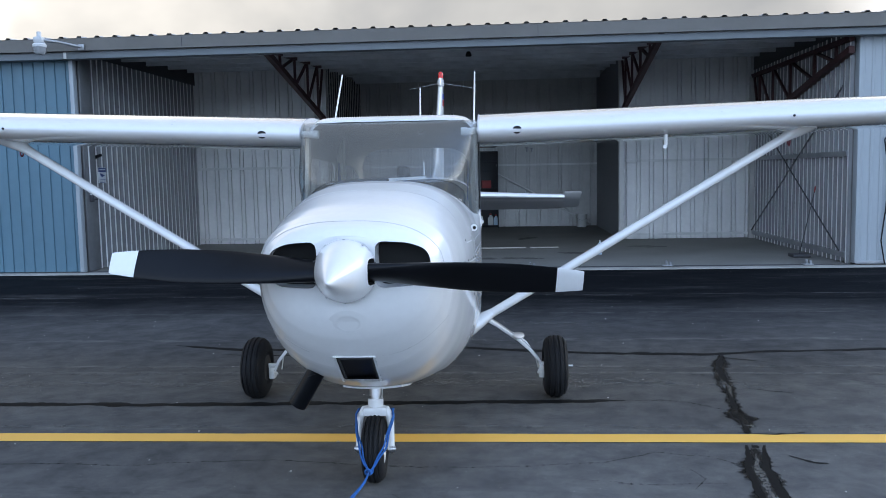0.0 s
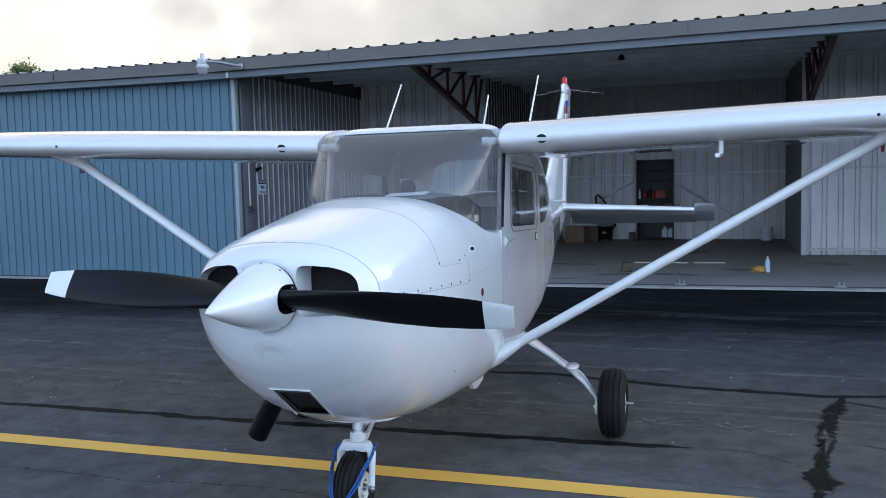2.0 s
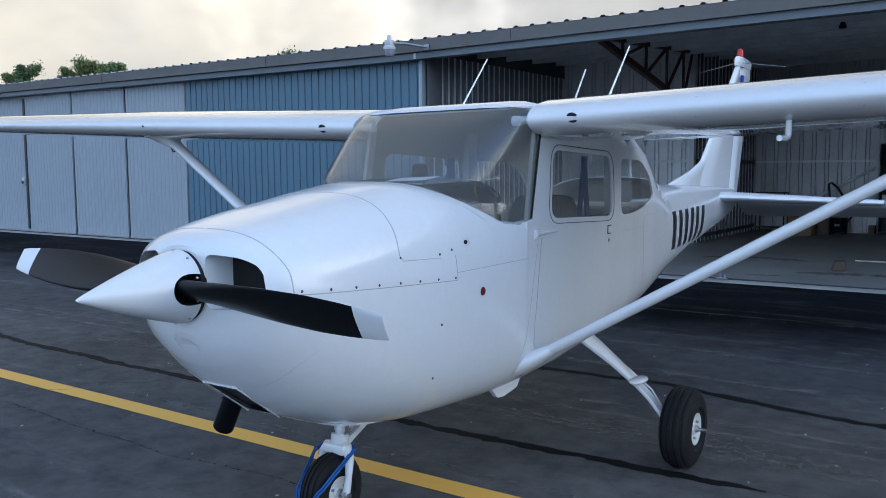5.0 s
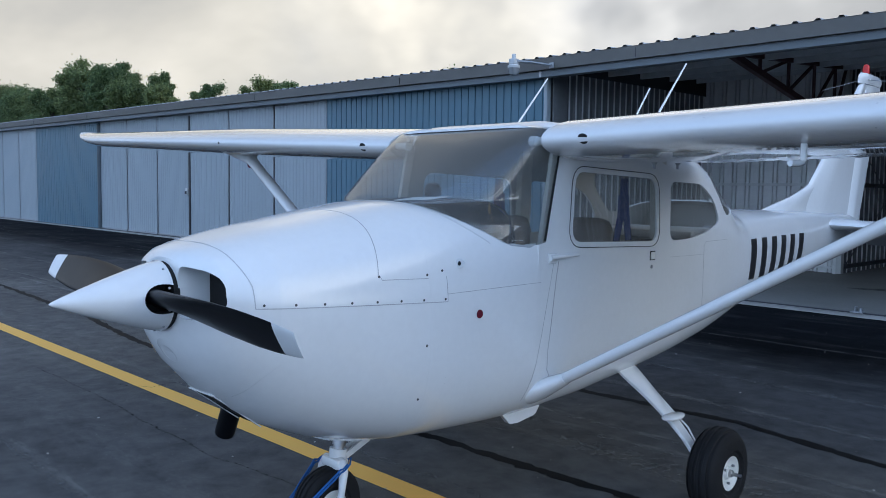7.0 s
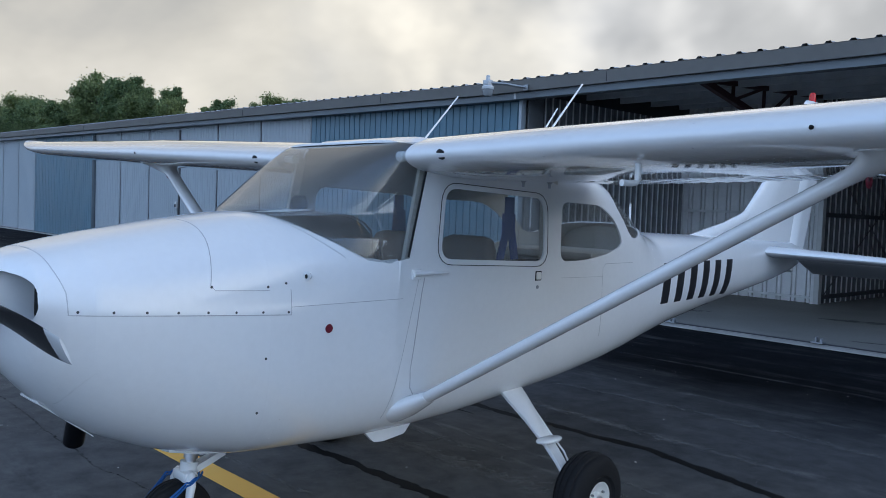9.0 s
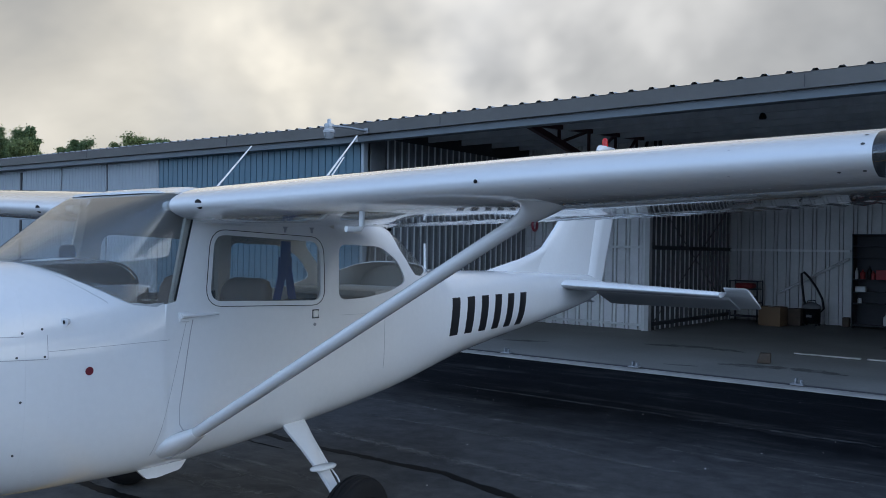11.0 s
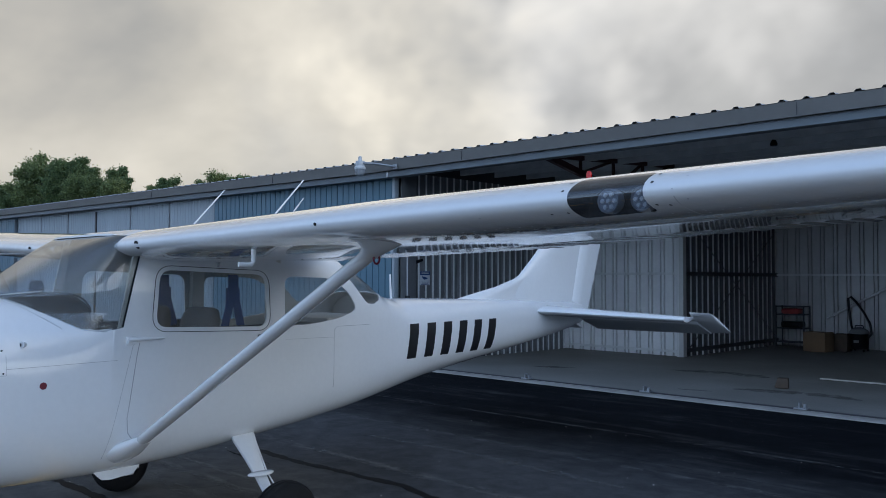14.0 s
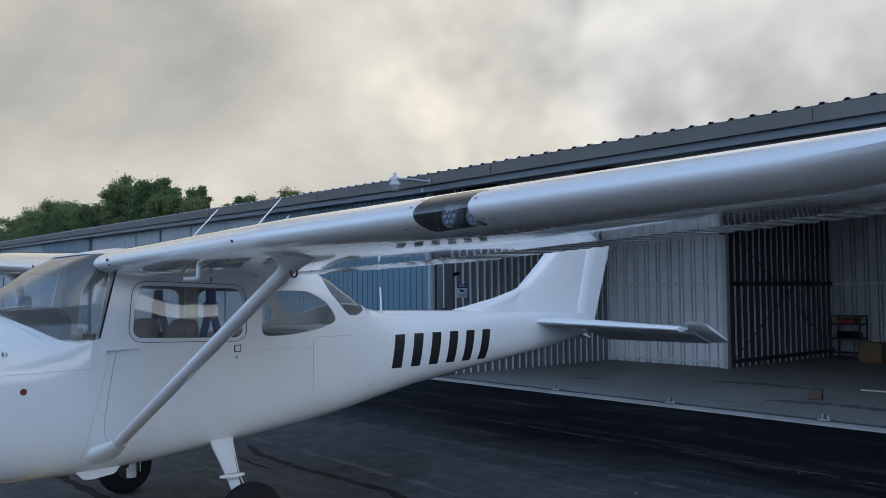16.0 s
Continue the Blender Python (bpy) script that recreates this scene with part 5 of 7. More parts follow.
def ribbon(points, width, z, ragged=0.2, step=0.06):
    """A flat ragged strip along points."""
    pts = []
    for i in range(len(points) - 1):
        a, b = Vector((*points[i], 0)), Vector((*points[i + 1], 0))
        k = max(1, int((b - a).length / step))
        pts += [a + (b - a) * j / k for j in range(k)]
    pts.append(Vector((*points[-1], 0)))
    v, f = [], []
    for i, p in enumerate(pts):
        t = (pts[min(i + 1, len(pts) - 1)] - pts[max(i - 1, 0)]).normalized()
        nrm = Vector((-t.y, t.x, 0))
        off = ragged * width * noise.noise(Vector((p.x * 2.3, p.y * 2.3, 7.0))) * 1.5
        w = width * (1 + ragged * 1.6 * noise.noise(Vector((p.x * 9, p.y * 9, 3.0)))) / 2
        c = p + nrm * off
        v += [(*(c + nrm * w).xy, z), (*(c - nrm * w).xy, z)]
    for i in range(len(pts) - 1):
        f.append((2 * i, 2 * i + 1, 2 * i + 3, 2 * i + 2))
    return v, f


thing("yellow_line", set_mesh("line", *ribbon([(x, 5.05 + 0.013 * x) for x in (-70, -20, -5, 0, 5, 40)], 0.155, 0.004, 0.015), YELLOW), "worn yellow painted line on the asphalt", "painted line", kind="structure")
def strip(points, width, z, wander=0.5, step=0.025):
    """A crack or seam along points, wandering at several scales, thinner to its ends."""
    pts = []
    for i in range(len(points) - 1):
        a, b = Vector((*points[i], 0)), Vector((*points[i + 1], 0))
        k = max(1, int((b - a).length / step))
        pts += [a + (b - a) * j / k for j in range(k)]
    pts.append(Vector((*points[-1], 0)))
    v, f = [], []
    for i, p in enumerate(pts):
        t = (pts[min(i + 3, len(pts) - 1)] - pts[max(i - 3, 0)]).normalized()
        nrm = Vector((-t.y, t.x, 0))
        off = wander * (0.06 * noise.noise(Vector((p.x * 1.7, p.y * 1.7, 7.0))) + 0.03 * noise.noise(Vector((p.x * 6, p.y * 6, 2.0))) + 0.012 * noise.noise(Vector((p.x * 21, p.y * 21, 5.0))))
        w = width * (1 + 0.55 * noise.noise(Vector((p.x * 5, p.y * 5, 3.0))) + 0.35 * noise.noise(Vector((p.x * 17, p.y * 17, 9.0)))) / 2
        w *= min(1.0, 0.25 + 12 * min(i, len(pts) - 1 - i) * step / 4)
        c = p + nrm * off
        v += [(*(c + nrm * w).xy, z), (*(c - nrm * w).xy, z)]
    for i in range(len(pts) - 1):
        f.append((2 * i, 2 * i + 1, 2 * i + 3, 2 * i + 2))
    me = bpy.data.meshes.new("crack")
    me.from_pydata(v, [], f)
    lay = me.uv_layers.new(name="across")
    for loop in me.loops:
        lay.data[loop.index].uv = (loop.vertex_index // 2 * step, 1.0 if loop.vertex_index % 2 == 0 else -1.0)
    return me


WIDE = [(1.80, 7.40), (1.79, 7.27), (1.71, 6.96), (1.67, 6.7), (1.61, 6.41), (1.57, 6.1), (1.53, 5.85), (1.49, 5.6), (1.47, 5.4), (1.42, 5.16)]
LOW = [(1.42, 5.00), (1.39, 4.85), (1.33, 4.62), (1.28, 4.23), (1.2, 3.7), (1.05, 3.0), (0.9, 2.3)]
for k, (pts, w, mat, what) in enumerate((
        ([(-20, 6.3), (-12, 6.15), (-8.2, 6.05), (-6.4, 5.82), (-4.4, 5.80), (-3.0, 5.82), (-1.9, 5.83), (-0.7, 5.88), (0.5, 5.93), (0.80, 5.95)], 0.13, SEALER, 0),
        ([(0.80, 5.95), (1.05, 5.97), (1.25, 5.90), (1.36, 5.80), (1.5, 5.68)], 0.05, CRACK, 0),
        ([(-3.2, 7.85), (-2.55, 7.66), (-1.5, 7.64), (-0.4, 7.72), (0.3, 7.55), (0.83, 7.47), (1.46, 7.42), (1.8, 7.42), (2.16, 7.51), (3.29, 7.62), (6.0, 7.5), (14.0, 7.3)], 0.13, SEALER, 0),
        (WIDE, 0.18, STAIN, 0), (WIDE, 0.09, SEALER, 0), ([(1.50, 5.72), (1.50, 5.55), (1.46, 5.38)], 0.34, STAIN, 0), (LOW, 0.26, STAIN, 0), ([(x + 0.05, y) for x, y in LOW], 0.09, SEALER, 0), ([(x - 0.05, y) for x, y in LOW], 0.08, SEALER, 0),
        ([(1.63, 6.55), (1.60, 6.25), (1.56, 6.0)], 0.06, BARED, 1), ([(x, y) for x, y in LOW[1:]], 0.06, BARED, 1),
        ([(1.80, 7.30), (1.95, 7.20), (2.12, 7.10)], 0.045, SEALER, 0), ([(1.78, 6.22), (1.9, 6.17), (2.02, 6.15)], 0.06, STAIN, 0), ([(1.55, 4.82), (1.65, 4.72), (1.72, 4.70)], 0.10, STAIN, 0), ([(1.38, 5.22), (1.6, 5.2), (1.78, 5.24)], 0.05, STAIN, 0),
        ([(-4.35, 4.85), (-4.05, 5.05), (-4.1, 5.25), (-3.75, 5.5), (-3.62, 5.8)], 0.03, CRACK, 0), ([(-5.5, 4.60), (-3.6, 4.62), (-2.3, 4.58), (-1.5, 4.66), (-0.4, 4.60), (0.5, 4.66), (0.8, 4.86), (1.1, 4.80), (1.3, 4.62)], 0.026, CRACK, 0),
        ([(0.3, 4.45), (0.7, 4.35), (1.1, 4.38)], 0.03, CRACK, 0), ([(-2.6, 7.42), (-2.2, 7.38), (-1.8, 7.40)], 0.05, STAIN, 0),
        ([(-1.55, 6.85), (-1.4, 6.65), (-1.5, 6.45), (-1.45, 6.2)], 0.025, CRACK, 0), ([(2.5, 6.6), (2.9, 6.2), (3.4, 6.3)], 0.025, CRACK, 0), ([(-9, 9.9), (-3, 9.95), (3.5, 9.85), (9, 9.9)], 0.03, CRACK, 0),
        ([(-3.5, 3.2), (-2.4, 3.35), (-1.2, 3.25), (0.2, 3.4)], 0.025, CRACK, 0), ([(-0.6, 4.2), (-0.5, 4.05), (-0.1, 3.95)], 0.025, CRACK, 0), ([(0.95, 4.62), (1.0, 4.45), (0.9, 4.3)], 0.02, CRACK, 0),
        ([(-30, 11.0), (-8, 10.98), (0, 10.94), (12, 10.9)], 0.06, SCUFF, 2), ([(-9, 9.55), (-2, 9.60), (6, 9.5)], 0.05, SCUFF, 2), ([(-14, 6.92), (-3, 6.93), (3, 6.95), (9, 6.9)], 0.09, SCUFF, 2), ([(-12, 6.70), (-3, 6.70), (3, 6.72), (8, 6.7)], 0.13, SCUFF, 2),
        ([(-6, 3.72), (-3.3, 3.73), (-2, 3.75), (0, 3.7)], 0.08, SCUFF, 2), ([(-2.2, 8.1), (-1, 8.05), (0.6, 8.02)], 0.22, SCUFF, 2), ([(-6, 6.35), (-1, 6.4), (2, 6.35)], 0.3, SCUFF, 2), ([(-1.0, 6.5), (0.2, 6.55), (1.4, 6.45)], 0.25, SCUFF, 2), ([(-4, 5.27), (0, 5.33), (4, 5.37)], 0.09, SCUFF, 2), ([(-2.4, 8.9), (-1.0, 9.0), (1, 8.9)], 0.18, SCUFF, 2))):
    me = strip([(x - 0.07, y - 0.055) for x, y in pts], w, 0.0012 + 0.0002 * k, 0.25 if what == 2 else 0.6)
    me.materials.append(mat)
    thing(("crack", "bared_patch", "scuff_mark")[what], me, ("black sealed crack across the asphalt", "pale bared aggregate along the crack", "pale scuffed wheel line on the asphalt")[what], ("crack", "bare patch", "scuff mark")[what], kind="structure")

for k, (pts, w) in enumerate((([(-1.2, 15.2), (-0.2, 15.5), (0.6, 15.3)], 0.5), ([(0.9, 16.4), (1.6, 16.2)], 0.6), ([(-3.2, 16.9), (-2.2, 17.2), (-1.4, 17.0)], 0.5), ([(-5.4, 15.6), (-4.6, 15.9)], 0.45), ([(2.4, 17.6), (3.2, 17.4)], 0.5), ([(-1.8, 14.6), (-1.3, 14.7)], 0.25), ([(0.2, 19.5), (0.6, 20.4)], 0.5))):
    me = strip(pts, w, 0.0170 + 0.0002 * k, 0.6)
    me.materials.append(OIL)
    thing("floor_stain", me, "dark oil stain on the concrete floor", "stain", kind="structure")

# loose chips of stone on the asphalt
rnd = random.Random(5)
chips = []
for k in range(90):
    c = bmesh.new()
    bmesh.ops.create_icosphere(c, subdivisions=1, radius=rnd.uniform(0.003, 0.009))
    for vv in c.verts:
        vv.co *= rnd.uniform(0.7, 1.2)
        vv.co.z *= 0.5
    bmesh.ops.translate(c, vec=(rnd.uniform(-5, 4), rnd.uniform(3.2, 11), 0.003), verts=c.verts)
    chips.append(c)
CHIP = material("pale_stone_chip", (0.42, 0.40, 0.37), 0.9, vary=0.3)
thing("stone_chips", joined("chips", chips, CHIP), "small pale stone chips scattered on the asphalt", "gravel", kind="stuff")

# ---- hangar ----
FY, X0, X1 = 13.88, -7.41, 5.49
PITCH, BLUE_W = 20.85, 6.75
CONCRETE = material("hangar_concrete", (0.22, 0.21, 0.19), 0.75, vary=0.25, scale=0.8, fine=25, bump=0.15, bump_scale=60)
SILL = material("pale_concrete_sill", (0.36, 0.34, 0.31), 0.8, vary=0.25, scale=2, fine=40, bump=0.2, bump_scale=80)
BLUEWALL = material("blue_metal_cladding", (0.080, 0.166, 0.218), 0.45, vary=0.1, scale=0.7, fine=8)
DOORWHITE = material("white_metal_door", (0.335, 0.372, 0.39), 0.55, vary=0.06, scale=0.7, fine=9)
INNER = material("bare_inner_cladding", (0.50, 0.495, 0.475), 0.42, metal=0.2, vary=0.15, scale=1.2, fine=12)
PLAINWALL = material("grey_sheathing", (0.17, 0.17, 0.175), 0.6, vary=0.12, scale=0.8, fine=9)
FASCIA = material("weathered_grey_fascia", (0.185, 0.175, 0.16), 0.5, vary=0.12, scale=1.0, fine=10)
GUTTER = material("blue_grey_header", (0.145, 0.168, 0.182), 0.5, vary=0.1, scale=1.0)
ROOFM = material("grey_roof_sheet", (0.40, 0.42, 0.44), 0.45, metal=0.2, vary=0.15)
PURLIN = material("galvanised_purlin", (0.60, 0.62, 0.63), 0.5, metal=0.1, vary=0.2)
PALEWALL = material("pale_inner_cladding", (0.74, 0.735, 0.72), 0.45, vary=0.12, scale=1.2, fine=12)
# dull and dark sheet; between pale ribs their colour stands in for shade
DIMSHEET = material("dull_sheet_and_rib_shade", (0.20, 0.205, 0.21), 0.5, metal=0.3, vary=0.2, scale=1.5, fine=14)
DARKSHEET = material("dark_sheet_and_rib_shade", (0.05, 0.05, 0.052), 0.5, metal=0.3, vary=0.2, scale=1.5, fine=14)
TRUSS = material("red_oxide_steel", (0.065, 0.022, 0.022), 0.6, vary=0.25, scale=4)
PALESTEEL = material("pale_painted_steel", (0.66, 0.66, 0.64), 0.5, vary=0.12)
BRACE = material("dark_brace_rod", (0.05, 0.05, 0.055), 0.6, vary=0.2)


def ribbed(name, a, b, z0, z1, mat, pitch=0.305, depth=0.03, top=0.045, base=0.10, minor=True, ribs=None, grooves=()):
    """Upright ribbed cladding from a to b, ribs towards the left of the way from a to b."""
    a, b = Vector((*a, 0)), Vector((*b, 0))
    d = (b - a).normalized()
    nrm = Vector((-d.y, d.x, 0))
    L = (b - a).length
    prof = [(0.0, 0.0)]
    x = 0.0
    while x < L - 1e-4:
        for u, h in [q for g in grooves for q in ((g - 0.020, 0), (g - 0.015, -0.055), (g + 0.015, -0.055), (g + 0.020, 0))] if grooves else ((pitch / 2 - base / 2, 0), (pitch / 2 - top / 2, depth), (pitch / 2 + top / 2, depth), (pitch / 2 + base / 2, 0), (pitch - 0.02, 0)):
            if x + u < L:
                prof.append((x + u, h))
        if minor and x + pitch < L:
            prof += [(x + pitch - 0.012, 0.006), (x + pitch + 0.012, 0.006)]
        x += pitch
    prof.append((L, 0.0))
    v = [(*(a + d * u + nrm * h).xy, z) for u, h in prof for z in (z0, z1)]
    f = [(2 * i, 2 * i + 2, 2 * i + 3, 2 * i + 1) for i in range(len(prof) - 1)]
    n0 = len(v)
    v += [(*(a - nrm * 0.07).xy, z0), (*(a - nrm * 0.07).xy, z1), (*(b - nrm * 0.07).xy, z0), (*(b - nrm * 0.07).xy, z1)]
    f.append((n0, n0 + 1, n0 + 3, n0 + 2))
    me = bpy.data.meshes.new(name)
    me.from_pydata(v, [], f)
    me.materials.append(mat)
    # only the rib tops take the second material; the pans keep the darker one
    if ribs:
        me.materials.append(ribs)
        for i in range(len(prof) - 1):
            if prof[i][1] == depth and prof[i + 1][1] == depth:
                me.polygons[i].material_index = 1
    return me


def wall(name, a, b, z0, z1, mat, label, **k):
    return thing(name, ribbed(name, a, b, z0, z1, mat, **k), label, "wall", kind="structure")


thing("hangar_floor", box("floor", (150, 17.0, 0.3), CONCRETE, 0, (-35, 13.90 + 8.5, -0.135)), "stained grey concrete hangar floor", "floor", kind="structure")
thing("hangar_sill", box("sill", (150, 0.30, 0.3), SILL, 0.01, (-35, 13.745, -0.138)), "pale concrete sill along the hangar doors", "sill", kind="structure")
thing("door_track", box("track", (150, 0.06, 0.012), BRACE, 0.003, (-35, 13.925, 0.019)), "dark steel door track in the floor", "door track", kind="structure")
# the open bay: side walls, set-back walls, tail bay
JY, BY, TX0, TX1 = 19.41, 24.28, -4.33, 2.50
# side walls: shade of the valleys painted as dark pans between pale ribs
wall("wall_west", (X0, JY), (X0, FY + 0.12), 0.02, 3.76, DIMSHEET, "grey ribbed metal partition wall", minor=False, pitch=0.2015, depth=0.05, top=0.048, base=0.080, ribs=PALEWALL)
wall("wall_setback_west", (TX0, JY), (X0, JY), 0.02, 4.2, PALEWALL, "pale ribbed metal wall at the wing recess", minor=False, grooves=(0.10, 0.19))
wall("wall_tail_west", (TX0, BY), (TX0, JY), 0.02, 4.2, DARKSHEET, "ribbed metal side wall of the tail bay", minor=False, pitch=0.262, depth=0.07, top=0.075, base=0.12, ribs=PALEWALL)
wall("wall_back", (TX1, BY), (TX0, BY), 0.02, 4.26, INNER, "grey ribbed metal back wall", minor=False, grooves=(0.10, 0.19))
wall("wall_tail_east", (TX1, JY), (TX1, BY), 0.02, 4.2, PLAINWALL, "plain grey side wall of the tail bay", minor=False, pitch=1.2, depth=-0.004, top=0.006, base=0.01)
wall("wall_setback_east", (X1, JY), (TX1, JY), 0.02, 4.2, PALEWALL, "pale ribbed metal wall at the wing recess", minor=False, grooves=(0.10, 0.19))
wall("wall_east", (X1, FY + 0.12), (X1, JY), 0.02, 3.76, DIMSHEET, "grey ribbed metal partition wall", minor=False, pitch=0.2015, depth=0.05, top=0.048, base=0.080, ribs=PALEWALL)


def rise(x):
    """How much higher the eaves of the row stand towards its western end."""
    return 0.0118 * max(0.0, -8.0 - x)


def roof_z(y):
    return 3.918 + 0.055 * (min(y, 22.3) - 13.6) - 0.055 * max(0, y - 22.3)


# dark eave panels close the gap between the partitions and the roof
for x in (X0, X1):
    thing("eave_panel", set_mesh("eave", *loft([[(x - 0.04, y, 3.76), (x + 0.045, y, 3.76), (x + 0.045, y, roof_z(y) + 0.01), (x - 0.04, y, roof_z(y) + 0.01)] for y in (FY + 0.08, JY)]), DARKSHEET), "dark steel eave panel over the partition", "panel", kind="structure")
thing("partition_pier", box("pier", (0.03, 0.40, 3.72), DIMSHEET, 0.004, (X0 + 0.075, 14.165, 1.885)), "flat grey steel panel at the end of the partition", "panel", kind="structure")


# roof sheet with ribs across the slope
xs = []
x = -110.0
while x < 45:
    xs += [(x, 0), (x + 0.11, 0), (x + 0.135, 0.03), (x + 0.185, 0.03), (x + 0.21, 0)] if x > -45 else [(x, 0)]
    x += 0.305 if x > -45 else 0.61
v, f = [], []
for x, h in xs:
    for y in (13.52, 22.3, 31.0):
        v.append((x, y, roof_z(y) + h + 0.02 + rise(x)))
for i in range(len(xs) - 1):
    for j in (0, 1):
        a = 3 * i + j
        f.append((a, a + 3, a + 4, a + 1))
thing("roof", set_mesh("roof", v, f, ROOFM, 20), "grey ribbed sheet metal roof with a shallow pitch", "roof", kind="structure")
thing("fascia", set_mesh("fascia", *loft([[(x, 13.575, 3.738 + rise(x)), (x, 13.53, 3.932 + rise(x)), (x, 13.66, 3.932 + rise(x)), (x, 13.66, 3.738 + rise(x))] for x in (-110, -8, 45)]), FASCIA), "weathered grey fascia board under the roof edge", "fascia", kind="structure")
thing("header", set_mesh("header", *loft([[(x, 13.65, 3.62 + rise(x)), (x, 13.65, 3.73 + rise(x)), (x, 13.85, 3.73 + rise(x)), (x, 13.85, 3.62 + rise(x))] for x in (-110, -8, 45)]), GUTTER), "blue-grey steel header above the hangar doors", "header", kind="structure")
for x in spread(-40, 12, 6.1):
    thing("fascia_joint", box("joint", (0.006, 0.01, 0.19), BRACE, 0, (x, 13.54, 3.845 + rise(x))), "thin joint in the fascia", "joint", kind="structure")
thing("hangar_back", box("back", (155, 0.1, 4.0), INNER, 0, (-32.5, 30.9, 2.0)), "ribbed rear wall of the hangar row", "wall", kind="structure")
# purlins of the bay
for k, y in enumerate(spread(14.6, 23.4, 1.1)):
    thing("purlin", bm_mesh("purlin", bar_bm((X0 if y < JY else TX0, y, roof_z(y) - 0.10), (X1 if y < JY else TX1, y, roof_z(y) - 0.10), 0.06, 0.2), PURLIN), "long galvanised steel roof purlin", "purlin", group="roof purlins")


def truss(x, y0, z0, y1, z1, posts, head=None):
    """A tapering roof truss in the plane x, its lower chord from (y0, z0) to (y1, z1); head: a level upper chord, else it follows the roof."""
    def low(y):
        return z0 + (z1 - z0) * (y - y0) / (y1 - y0)

    def high(y):
        return head if head else roof_z(y) - 0.14
    t = thing("roof_truss", bm_mesh("chord", bar_bm((x, y0, z0), (x, y1, z1), 0.09, 0.11), TRUSS), "dark red tapering steel roof truss", "truss", group="roof trusses")
    part("top_chord", bm_mesh("top_chord", bar_bm((x, y0, high(y0)), (x, y1, high(y1)), 0.08, 0.08), TRUSS), t)
    for k, y in enumerate(posts):
        part("web_post", bm_mesh("post", bar_bm((x, y, low(y)), (x, y, high(y)), 0.045, 0.045, (0, 1, 0)), TRUSS), t)
        nxt = posts[k + 1] if k + 1 < len(posts) else y1 - 0.1
        part("web_diagonal", bm_mesh("diag", bar_bm((x, y, low(y)), (x, nxt, high(nxt)), 0.045, 0.045, (0, 1, 0)), TRUSS), t)
    part("column", bm_mesh("column", bar_bm((x, y1 + 0.02, 0.02), (x, y1 + 0.02, high(y1)), 0.10, 0.14, (0, 1, 0)), INNER), t)
    return t


for x in (TX0 + 0.06, TX1 + 0.03):
    truss(x, 14.45, 3.84, 19.33, 2.88, (15.6, 16.68, 17.75, 18.7))
truss(X1 - 0.08, 13.98, 3.44, 19.30, 2.43, (14.6, 15.6, 16.85, 17.9, 18.8), 3.62)
# girts and braces
for a, b in (((X0 + 0.05, JY - 0.06), (TX0, JY - 0.06)), ((TX1, JY - 0.06), (X1 - 0.03, JY - 0.06)), ((TX0, BY - 0.06), (-1.40, BY - 0.06)), ((-0.36, BY - 0.06), (TX1, BY - 0.06))):
    for z, h in ((1.80, 0.055), (0.13, 0.05)):
        if a[1] > 20 and z < 1:
            continue
        thing("girt", bm_mesh("girt", bar_bm((*a, z), (*b, z), 0.05, h), PALESTEEL), "pale horizontal wall girt", "girt", kind="structure")
for x, y0, y1, s, mat in ((TX0 + 0.05, JY, BY, 1, BRACE), (X1 - 0.05, 14.1, JY, -1, GREY)):
    for z in (1.80, 0.15):
        thing("girt", bm_mesh("girt", bar_bm((x, y0, z), (x, y1, z), 0.05, 0.09), mat), "dark horizontal wall girt", "girt", kind="structure")
    for za, zb in ((0.2, 2.9), (2.9, 0.2)):
        thing("brace_rod", tube("rod", [(x + s * 0.03, y0 + 0.2, za), (x + s * 0.03, y1 - 0.15, zb)], 0.012, BRACE, 6), "dark diagonal brace rod", "brace", group="wall braces", kind="structure")
thing("corner_post", joined("corner", [bevel_box((0.10, 0.09, 4.1), 0.006, 1, (TX0 - 0.02, JY - 0.05, 2.06))], PALESTEEL), "pale steel corner post", "post", group="corner posts", kind="structure")
thing("corner_post", joined("corner", [bevel_box((0.10, 0.09, 4.1), 0.006, 1, (TX1 + 0.02, JY - 0.05, 2.07))], PALESTEEL), "pale steel corner post", "post", group="corner posts", kind="structure")
for a, b in (((-3.0, 0.75), (-1.42, 1.62)), ((-0.34, 1.55), (2.3, 0.10))):
    thing("brace_tube", tube("brace", [(a[0], BY - 0.11, a[1]), (b[0], BY - 0.11, b[1])], 0.03, PALESTEEL, 10), "pale diagonal brace tube", "brace", group="back wall braces", kind="structure")


# the front: blue cladding and white folding doors
def door_leaf(x0, x1, y, cache={}):
    w = round(x1 - x0, 3)
    leaf = new("door_leaf")
    leaf.matrix_basis = Matrix.Translation((x0, y, 0)) @ Matrix.Diagonal((1, 1, 1 + rise((x0 + x1) / 2) / 3.6, 1))
    tagged(leaf, "white ribbed sheet metal hangar door leaf, closed", "hangar door", "hangar door leaves")
    if w not in cache:
        cache[w] = (ribbed("sheet", (w - 0.015, 0), (0.015, 0), 0.07, 3.62, DOORWHITE, pitch=0.15, depth=0.012, top=0.03, base=0.06, minor=False), box("stile", (0.03, 0.04, 3.55), GREY, 0.004), box("rail", (w - 0.02, 0.04, 0.05), GREY, 0.004, (w / 2, 0.0, 0.055)))
    part("sheet", cache[w][0], leaf)
    for fx in (0.012, w - 0.012):
        part("stile", cache[w][1], leaf, "", Matrix.Translation((fx, 0.03, 1.845)))
    part("bottom_rail", cache[w][2], leaf)
    return leaf


